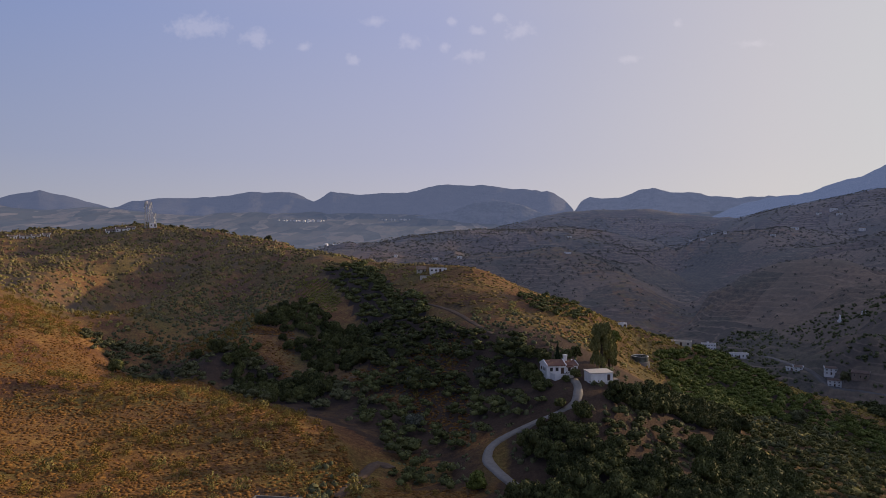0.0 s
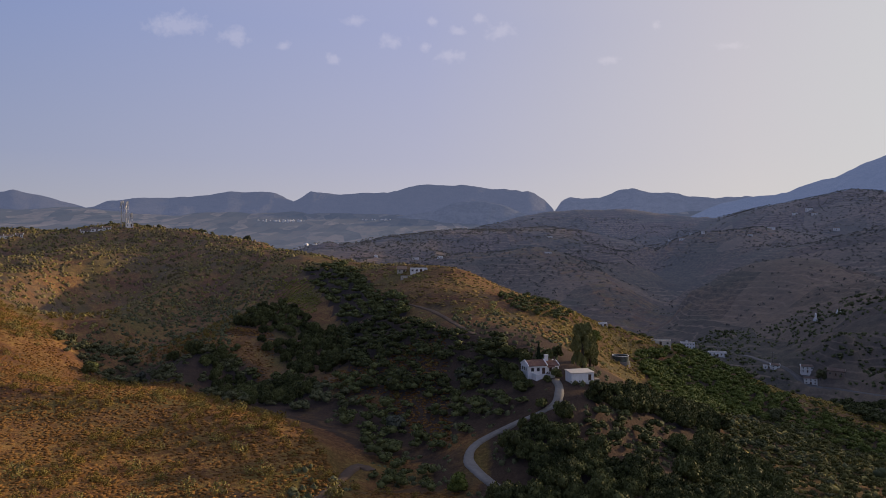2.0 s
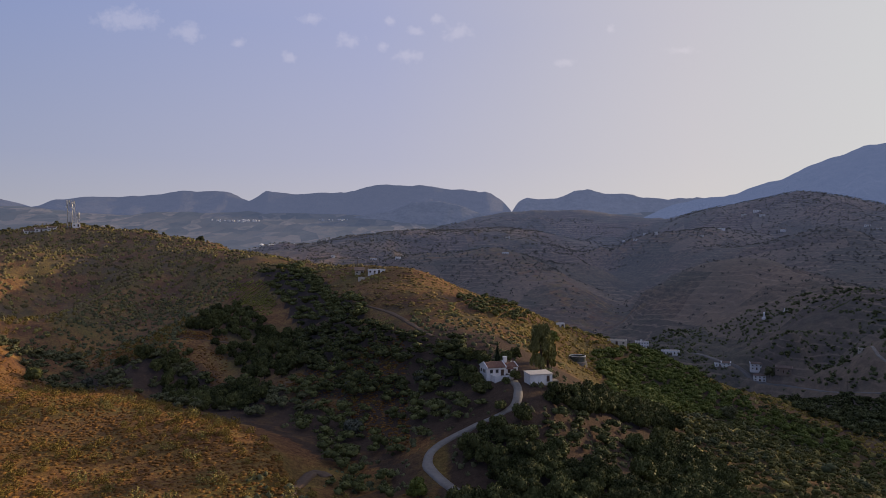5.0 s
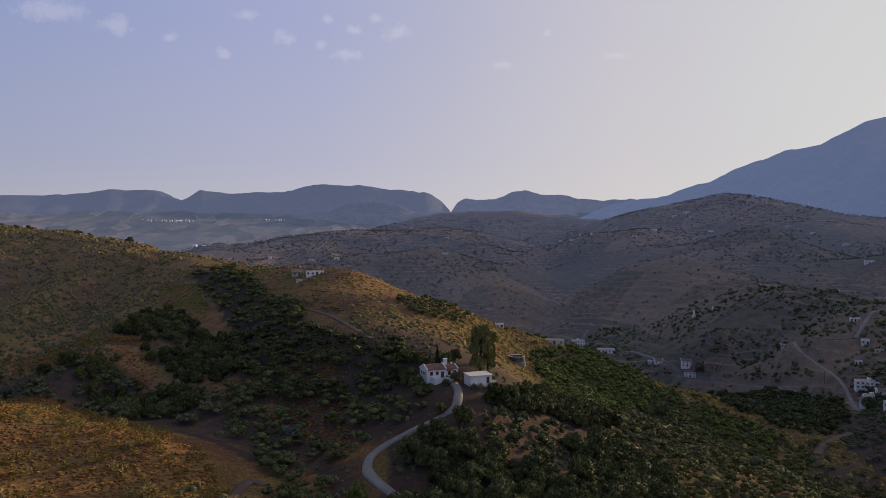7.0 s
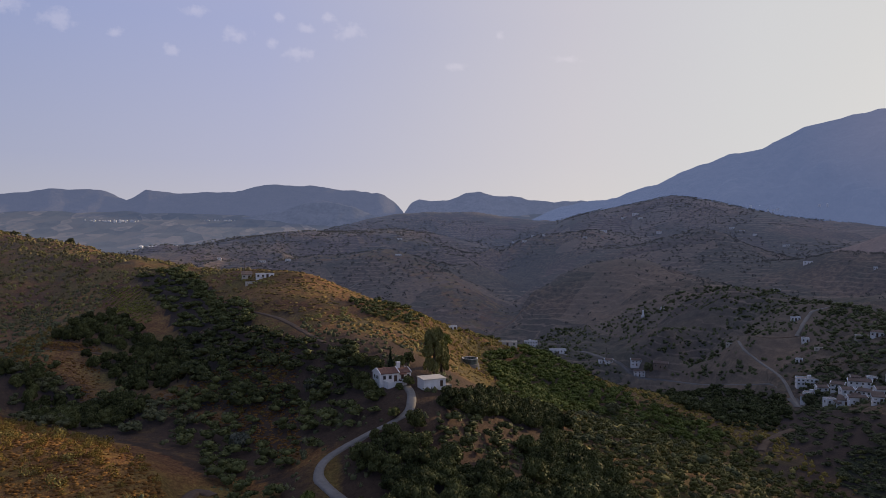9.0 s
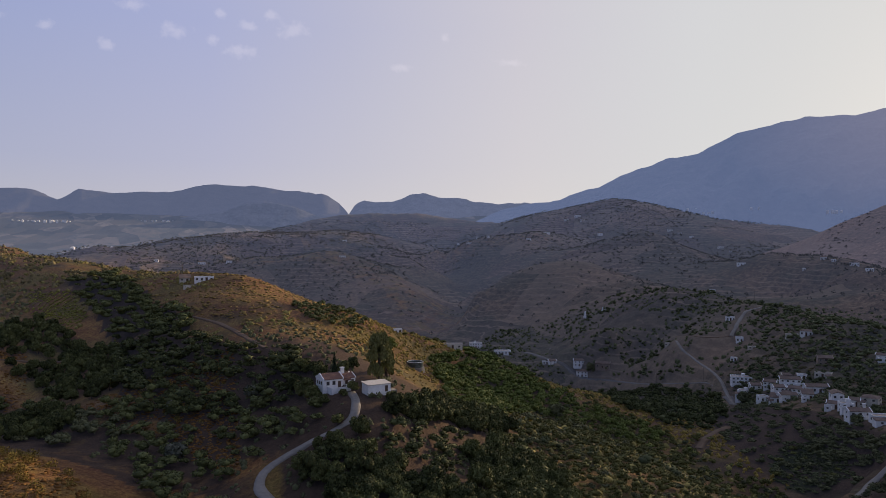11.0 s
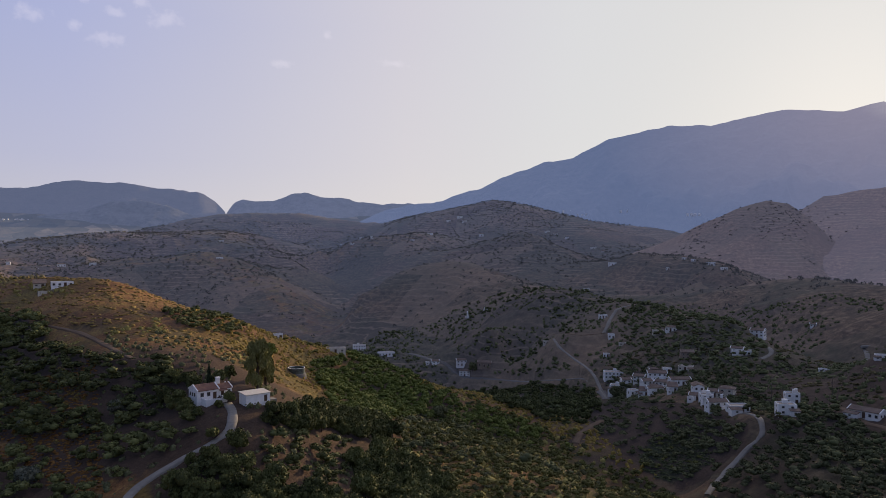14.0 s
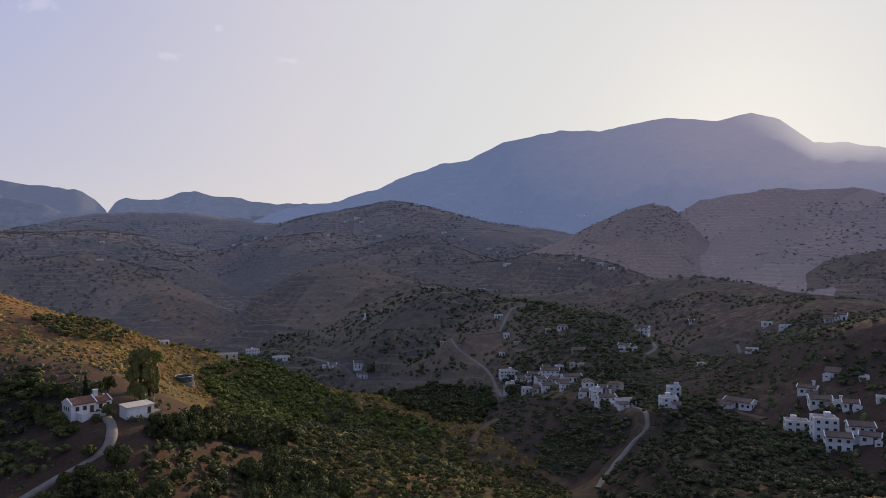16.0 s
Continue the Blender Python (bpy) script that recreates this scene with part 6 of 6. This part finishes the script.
house(290.2, 512.4, -26, 11, 8, 5.2, "hip", storeys=2, cols=3, tiles=OLD_TILE, group="valley houses")
house(301.2, 499, -41, 14, 9, 4.6, "gable", wall=BARE, cols=3, tiles=OLD_TILE, label="large brown barn with a low pitched roof", group="valley houses")
house(114.3, 332.3, -19, 12, 6, 2.6, "flat", wall=CREAM, cols=3, label="low farm shed with a pale flat roof on the spur", group="valley houses")
house(85.8, 330.3, -9, 5, 4, 2.4, "flat", cols=2, group="valley houses")
# eastern group
EAST = "eastern houses"
house(249.4, 157, -84, 13, 6, 3.2, "gable", cols=5, tiles=OLD_TILE, label="long low white house with an old tile roof", group=EAST)
house(236.6, 127.8, -54, 9, 6, 4.8, "flat", storeys=2, cols=3, group=EAST)
house(232.4, 116.6, -51, 9, 7, 8.4, "flat", storeys=3, cols=3, label="tall white house with a roof terrace", group=EAST)
house(233.3, 106.5, -55, 9, 6, 4.6, "gable", storeys=2, cols=3, tiles=OLD_TILE, group=EAST)
house(224.4, 109.3, -58, 9, 6, 5.4, "gable", storeys=2, cols=3, group=EAST, tiles=OLD_TILE)
house(230.4, 103.1, -72, 7, 5, 3.0, "gable", cols=2, tiles=OLD_TILE, group=EAST)
house(255.3, 128.9, -55, 9, 6, 3.6, "gable", cols=3, tiles=OLD_TILE, group=EAST)
house(263.7, 137.9, -76, 8, 5, 3.4, "gable", cols=2, chimney=True, group=EAST, tiles=OLD_TILE)
house(253.4, 122.2, -58, 4, 4, 3.4, "flat", cols=1, chimney=True, group=EAST)
house(252, 117.6, -61, 6, 5, 2.8, "gable", cols=3, tiles=OLD_TILE, group=EAST)
house(276.8, 134.7, -72, 6, 4, 2.4, "shed", cols=2, label="small white hut on the bare slope", group=EAST)
house(274, 122.3, -62, 4, 4, 2.0, "flat", cols=1, group=EAST)
house(253.1, 108.4, -63, 4, 4, 2.0, "flat", cols=1, group=EAST)
house(230.5, 94.1, -64, 9, 6, 5.0, "gable", storeys=2, cols=3, group=EAST)
house(458.5, 257.9, -54, 8, 6, 3.4, "flat", cols=2, group=EAST)
house(446.2, 238.2, -62, 11, 5, 2.8, "flat", cols=4, group=EAST)
house(442.0, 210.2, -54, 6, 5, 2.6, "shed", wall=CREAM, cols=2, group=EAST)
house(444.5, 204.4, -75, 7, 5, 4.6, "gable", cols=2, group=EAST, tiles=OLD_TILE)
house(321.1, 191.1, -53, 7, 4, 2.2, "flat", cols=2, group=EAST)
house(328.9, 223.6, -56, 6, 4, 2.0, "flat", cols=2, group=EAST)
# scattered on the far hills
def far_house(x, y, yaw, w, d, h, roof, cols):
    return house(x, y, yaw, w, d, h, roof, cols=cols, sides=False, label="white house among the far terraced hills", group=FAR)


far_house(748.6, 653.6, -49, 15, 8, 6, "flat", 4)
far_house(731.7, 617.8, -40, 11, 7, 5, "flat", 3)
far_house(716.0, 698.3, -51, 6, 6, 5, "flat", 2)
far_house(938.0, 1663.2, -24, 22, 12, 9, "flat", 4)
far_house(935.1, 1634.9, -38, 18, 10, 7, "gable", 3)
far_house(913.4, 1681.5, -21, 16, 9, 6, "flat", 3)
far_house(920.1, 1520.7, -31, 18, 10, 7, "gable", 3)
far_house(751.3, 1479.8, -23, 22, 8, 5, "flat", 3)
far_house(679.6, 1428.2, -31, 14, 8, 5, "gable", 2)
far_house(767.0, 1967.6, -15, 12, 8, 5, "flat", 2)
far_house(559.1, 1488.3, -21, 16, 8, 5, "gable", 3)
far_house(598.6, 1470.6, -22, 10, 7, 5, "flat", 2)
far_house(712.2, 1984.1, -11, 14, 8, 4, "flat", 2)
far_house(1022.9, 1381.6, -32, 16, 9, 6, "flat", 3)
far_house(1030.5, 1358.4, -43, 14, 8, 5, "gable", 2)
far_house(1030.6, 1315.3, -38, 12, 8, 5, "flat", 2)
far_house(1033.1, 1222.8, -36, 18, 9, 5, "flat", 3)
far_house(1030.3, 1188.3, -45, 12, 8, 5, "gable", 2)
far_house(710.2, 801.1, -37, 16, 9, 6, "flat", 3)
far_house(745.8, 695.9, -47, 10, 7, 5, "gable", 2)
far_house(739.9, 675.6, -47, 8, 6, 4, "flat", 2)
far_house(304.8, 1668.4, -10, 16, 8, 5, "flat", 3)
far_house(225.4, 1249.8, -5, 16, 9, 6, "flat", 3)
far_house(-16.2, 1423.9, 6, 18, 9, 7, "gable", 3)
far_house(31.4, 1323.6, -6, 14, 8, 6, "flat", 3)
far_house(-98.0, 1430.6, -1, 10, 7, 5, "flat", 2)
for x, y, z, w in ((1455, 938, 199, 17), (1598, 775, 237, 16), (1573, 758, 217, 20), (1551, 780, 210, 12), (1497, 759, 175, 14), (1211, 909, 215, 13)):
    summit_house = house(x, y, -math.degrees(math.atan2(x, y)), w, 7, 5, "flat", cols=2, sides=False, label="white house high on the hazy eastern hill", group=FAR, lift=z - at(x, y) - 0.5)
# houses on the western crest and the one on the ridge
WEST = "ridge houses"
# the last three stand in for a distant town behind the saddle
for x, y, yaw, w in ((-323.6, 520.5, 37, 9), (-316.8, 525.4, 26, 12), (-310.8, 529, 38, 9), (-305.6, 533.6, 27, 7), (-263.9, 550, 30, 11), (-256.3, 552, 19, 13), (-249.4, 553.7, 27, 9)):
    house(x, y, yaw, w * 0.8, 5, 3.2, "gable", cols=3, group=WEST, label="white hamlet house on the western crest", lift=-0.9)
RIDGE_X, RIDGE_Y = -2.5, 360.7
house(RIDGE_X, RIDGE_Y, 4, 11.0, 5.5, 2.7, "flat", cols=4, group=WEST, label="long low white house on the crest of the ridge", lift=-0.2)
house(RIDGE_X - 9.0, RIDGE_Y + 6, 2, 6, 4.5, 2.0, "shed", wall=CREAM, cols=2, group=WEST, label="low cream shed beside the ridge house", lift=0.4)


def platform(x, y, yaw):
    """The levelled yard before the ridge house, held by a long low wall."""
    ob = thing("yard_platform", "pale concrete yard held by a low wall before the house", "platform", x, y, at(x, y) - 0.1, yaw)
    part("retaining_wall", box(bmesh.new(), -3.5, 3.0, -2.4, -2.0, -2.5, 0.35), CREAM, ob, "pale plastered wall")
    part("yard", box(bmesh.new(), -3.5, 3.0, -2.0, 2.0, -2.5, 0.2), CONCRETE, ob)
    part("coping", box(bmesh.new(), -3.6, 3.1, -2.5, -1.95, 0.35, 0.45), CONCRETE, ob)


platform(RIDGE_X - 6.0, RIDGE_Y - 0.6, 4)


# ---- masts and poles ----
STEEL, _nt, _b = material("painted_steel", 0.5, 0.7)
_nt.links.new(ramp(_nt, noise_tex(_nt, 1.2, 4), [(0.3, (0.28, 0.28, 0.29)), (0.7, (0.48, 0.48, 0.48))]), _b.inputs["Base Color"])
POLE_WOOD = mottled("pole_wood", (0.07, 0.055, 0.045), (0.15, 0.12, 0.10), 4.0, 0.9)


def mast(x, y, high, wide, label):
    """A lattice mast with antenna panels and dishes."""
    ob = thing("antenna_mast", label, "antenna", x, y, at(x, y) - 0.5, 15)
    for a in (0, 120, 240):
        c, s = math.cos(radians(a)), math.sin(radians(a))
        part("leg", tube(bmesh.new(), (c * wide, s * wide, 0), (c * wide * 0.6, s * wide * 0.6, high), 0.2, 0.15, 6), STEEL, ob)
    n = max(3, int(high / 2.2))
    bm = bmesh.new()
    for k in range(n):
        z0, z1 = high * k / n, high * (k + 1) / n
        f0, f1 = 1 - 0.4 * k / n, 1 - 0.4 * (k + 1) / n
        for a in (0, 120, 240):
            p = (math.cos(radians(a)) * wide * f0, math.sin(radians(a)) * wide * f0, z0)
            q = (math.cos(radians(a + 120)) * wide * f1, math.sin(radians(a + 120)) * wide * f1, z1)
            tube(bm, p, q, 0.09, 0.08, 4)
    part("bracing", bm, STEEL, ob)
    for k in range(6):
        a, z = radians(60 * k), high * (0.97 if k % 2 else 0.86)
        p = part("antenna_panel", box(bmesh.new(), -0.3, 0.3, -0.14, 0.14, -1.3, 1.3), STEEL, ob)
        p.matrix_basis = pose(math.cos(a) * (wide * 0.6 + 0.5), math.sin(a) * (wide * 0.6 + 0.5), z, 0, 0, math.degrees(a) + 90)
    for k, z in enumerate((0.6, 0.7, 0.78)):
        d = part("dish", tube(bmesh.new(), (0, -0.2, 0), (0, 0.2, 0), 0.75, 0.6, 16), WHITEWASH, ob)
        d.matrix_basis = pose(math.cos(k * 2.0) * wide, math.sin(k * 2.0) * wide, high * z, 0, 0, 100 * k)
    part("spike", tube(bmesh.new(), (0, 0, high * 0.9), (0, 0, high + 2.5), 0.06, 0.03, 5), STEEL, ob)
    return ob


mast(-239.6, 558.5, 21.5, 1.5, "tall lattice antenna mast on the hilltop")
mast(-236.6, 560.1, 20.5, 1.3, "second lattice antenna mast on the hilltop")
mast(-233.3, 560.6, 11.0, 0.6, "short thin antenna mast on the hilltop")
house(-234.2, 559.5, 27, 7, 4, 3.0, "flat", cols=2, sides=False, name="equipment_hut", label="small white equipment hut under the antenna masts", group="", lift=0.8)


def utility_pole(x, y, high=9.0, yaw=20):
    ob = thing("utility_pole", "thin wooden utility pole on the hillside", "pole", x, y, at(x, y) - 0.3, yaw, "utility poles")
    part("post", tube(bmesh.new(), (0, 0, -0.7), (0, 0, high), 0.16, 0.10, 7), POLE_WOOD, ob)
    part("crossarm", box(bmesh.new(), -0.9, 0.9, -0.08, 0.08, high - 0.7, high - 0.52), POLE_WOOD, ob)
    for u in (-0.75, 0.0, 0.75):
        part("insulator", tube(bmesh.new(), (u, 0, high - 0.52), (u, 0, high - 0.28), 0.06, 0.05, 6), WHITEWASH, ob)
    return ob


utility_pole(552.9, 606.3, 15.0)
utility_pole(266.8, 206.8)
utility_pole(435.5, 219.2, 14.0)
utility_pole(277.3, 186.2, 9.0)
utility_pole(305.7, 382.9, 8.0)
utility_pole(298.7, 424, 8.0)
utility_pole(280.9, 551.6, 9.0)
utility_pole(-12.8, 372.9, 8.0)


def shrine(x, y, wide, high):
    """A small white roadside shrine: a stepped base, a shaft and a cap."""
    ob = thing("shrine", "small white pillar shrine on the terraced slope", "shrine", x, y, at(x, y) - 0.2, 20, "pillar shrines")
    part("base", box(bmesh.new(), -wide, wide, -wide, wide, -1, high * 0.2), WHITEWASH, ob)
    part("shaft", tube(bmesh.new(), (0, 0, high * 0.2), (0, 0, high * 0.85), wide * 0.7, wide * 0.5, 8), WHITEWASH, ob)
    part("cap", tube(bmesh.new(), (0, 0, high * 0.85), (0, 0, high), wide * 0.62, 0.05, 8), WHITEWASH, ob)


shrine(357.1, 622.6, 1.5, 6.5)
shrine(373, 615.9, 1.0, 3.5)
shrine(374.2, 612.3, 1.0, 3.5)

# ---- single trees ----
gum = plant_tree("gum_tree", "tall feathery gum tree behind the farmhouse", "tree", rng, 49.4, 215.6, 9.0, 15.0, GUM, lobes=70, leaves=9000, leaf=0.055, squash=0.9, low=0.0, tall=1.6, spread=0.85, lobe=(0.10, 0.2))
plant_tree("gum_tree", "slender gum tree leaning beside the taller one", "tree", rng, 54.8, 228.1, 6.0, 12.0, GUM, lobes=50, leaves=5000, leaf=0.06, squash=0.9, low=0.0, tall=1.6, spread=0.85, lobe=(0.11, 0.2))
plant_tree("lime_tree", "bright green bushy tree on the spur crest", "tree", rng, 75.2, 300.7, 7.0, 5.0, CITRUS, lobes=12, leaves=1000)
plant_tree("lime_tree", "bright green bushy tree below the spur crest", "tree", rng, 69.9, 289, 6.0, 4.6, CITRUS, lobes=10, leaves=900)


def cypress(x, y, high):
    ob = thing("cypress", "narrow dark cypress beside the farmhouse", "tree", x, y, at(x, y))
    part("trunk", tube(bmesh.new(), (0, 0, -0.6), (0, 0, high * 0.3), 0.16, 0.1, 7), BARK, ob)
    co, tri = crown(rng, 12, 900, 1, 0.1, spread=0.3, squash=1.4)
    taper = np.clip(1.25 - (co[:, 2:3] + 1) * 0.5, 0.15, 1.2)
    co = np.concatenate([co[:, :2] * taper * 1.3, co[:, 2:3] * high * 0.5 + high * 0.52], 1)
    tri_object("crown", co, tri, CYPRESS, ob)


cypress(36.6, 220.5, 7.5)
for px, py, wide, high in ((26.9, 216.2, 7.0, 6.0), (28.7, 211.2, 6.0, 4.4), (25.1, 221.6, 6.0, 5.0), (39.4, 205.8, 4.4, 3.0), (36.4, 203.9, 3.0, 2.2), (30.7, 203.9, 4.0, 3.0), (49.4, 200.2, 3.6, 2.6),
                            (33.2, 224.4, 6.0, 4.6), (39.8, 223.3, 5.0, 4.4), (44.7, 231.6, 5.0, 4.0), (27.6, 231, 6.5, 5.0), (32, 228.8, 5.5, 4.0), (32, 187.7, 4.0, 3.2), (25.9, 181.7, 3.6, 3.0)):
    plant_tree("garden_tree", "dark leafy tree near the farmhouse", "tree", rng, px, py, wide, high, AVOCADO, group="garden trees")
for px, py, wide, high, mat, label in ((-138.6, 551.5, 6.5, 6.5, MAQUIS, "lone dark tree on the ridge skyline"), (-141.1, 550.9, 4.0, 4.0, MAQUIS, "small dark tree on the ridge skyline"), (142.9, 277.9, 8.5, 6.5, MAQUIS, "large round dark bush on the slope"),
                                       (273.8, 311.3, 9.0, 7.0, MAQUIS, "round dark tree before the village houses"), (294.9, 507.4, 9.0, 8.0, MAQUIS, "dark tree beside the valley houses"), (63.3, 283, 5.0, 4.5, AVOCADO, "leafy tree below the spur crest"),
                                       (-10.3, 236.5, 5.5, 4.5, OLIVE, "silvery olive tree in the bowl"), (12.4, 228.1, 5.5, 4.5, OLIVE, "silvery olive tree on the bare slope"), (-8.2, 208.6, 6.5, 5.0, OLIVE, "broad silvery olive tree by the gully"),
                                       (-127.4, 269.8, 7.0, 5.5, AVOCADO, "dark tree in the gully behind the straw hill"), (-117.2, 290.8, 6.0, 5.0, OLIVE, "grey tree in the gully behind the straw hill"), (7.9, 156.4, 5.5, 4.5, CITRUS, "bright green tree beside the drive")):
    plant_tree("tree", label, "tree", rng, px, py, wide, high, mat, lobes=20, leaves=1400, leaf=0.085)

# concrete basin at the foot of the straw hill
bx, by = -33.6, 138.4
basin = thing("concrete_basin", "low concrete water basin on the straw hill", "basin", bx, by, at(bx, by) - 0.2, -8)
for x0, x1, y0, y1 in ((-5, 5, -2.5, -2.2), (-5, 5, 2.2, 2.5), (-5, -4.7, -2.2, 2.2), (4.7, 5, -2.2, 2.2)):
    part("basin_wall", box(bmesh.new(), x0, x1, y0, y1, -1.5, 1.3), CONCRETE, basin)
part("basin_floor", box(bmesh.new(), -4.7, 4.7, -2.2, 2.2, -1.5, 0.2), CONCRETE, basin)

# far towns: white specks on the plain and under the crest line
def far_town(x, y, z, spread, count, seed, label="white houses of a far town on the plain"):
    r = np.random.default_rng(seed)
    bm = bmesh.new()
    for k in range(count):
        a, d = r.uniform(0, 2 * math.pi), spread * math.sqrt(r.uniform(0, 1))
        cx, cy = math.cos(a) * d, math.sin(a) * d * 0.6
        w, h = r.uniform(5, 13), r.uniform(5, 10)
        prism(bm, [(cx - w / 2, -12), (cx + w / 2, -12), (cx + w / 2, h), (cx, h + 2.5), (cx - w / 2, h)], cy - 5, cy + 5, "y")
    me = bpy.data.meshes.new("far_town")
    bmesh.ops.recalc_face_normals(bm, faces=bm.faces)
    bm.to_mesh(me)
    bm.free()
    me.materials.append(WHITEWASH)
    ob = tagged(new("far_town", me), label, "town", kind="stuff")
    ob.location = (x, y, z)
    return ob


far_town(-1300, 2750, 132, 150, 60, 1)
far_town(-420, 2900, 122, 90, 36, 2)
far_town(-800, 3900, 258, 130, 40, 3)
far_town(-300, 4050, 270, 110, 30, 4)

# hamlets on the lower slopes of the large mountain, placed to fit the camera's view: bearing, elevation and size of
# each
def slope_place(grid, az, el):
    d = grid - np.array([1.2, 9.7, 122.4])
    far = np.hypot(d[..., 0], d[..., 1])
    miss = np.abs(np.degrees(np.arctan2(d[..., 0], d[..., 1])) - az) + np.abs(np.degrees(np.arctan2(d[..., 2], far)) - el)
    miss[:6] = 99
    return grid.reshape(-1, 3)[miss.argmin()]


for k, (az, el, count) in enumerate([(38.1, 3.27, 5), (39.8, 2.88, 7), (42.5, 2.76, 8), (44.2, 1.45, 6), (48.3, 2.74, 5), (41.2, 1.84, 4)]):
    x, y, z = slope_place(BIG, az, el)
    far_town(x, y, z, 70, count, 11 + k, "white hamlet on the lower slope of the large mountain").scale = (0.55, 0.55, 0.45)
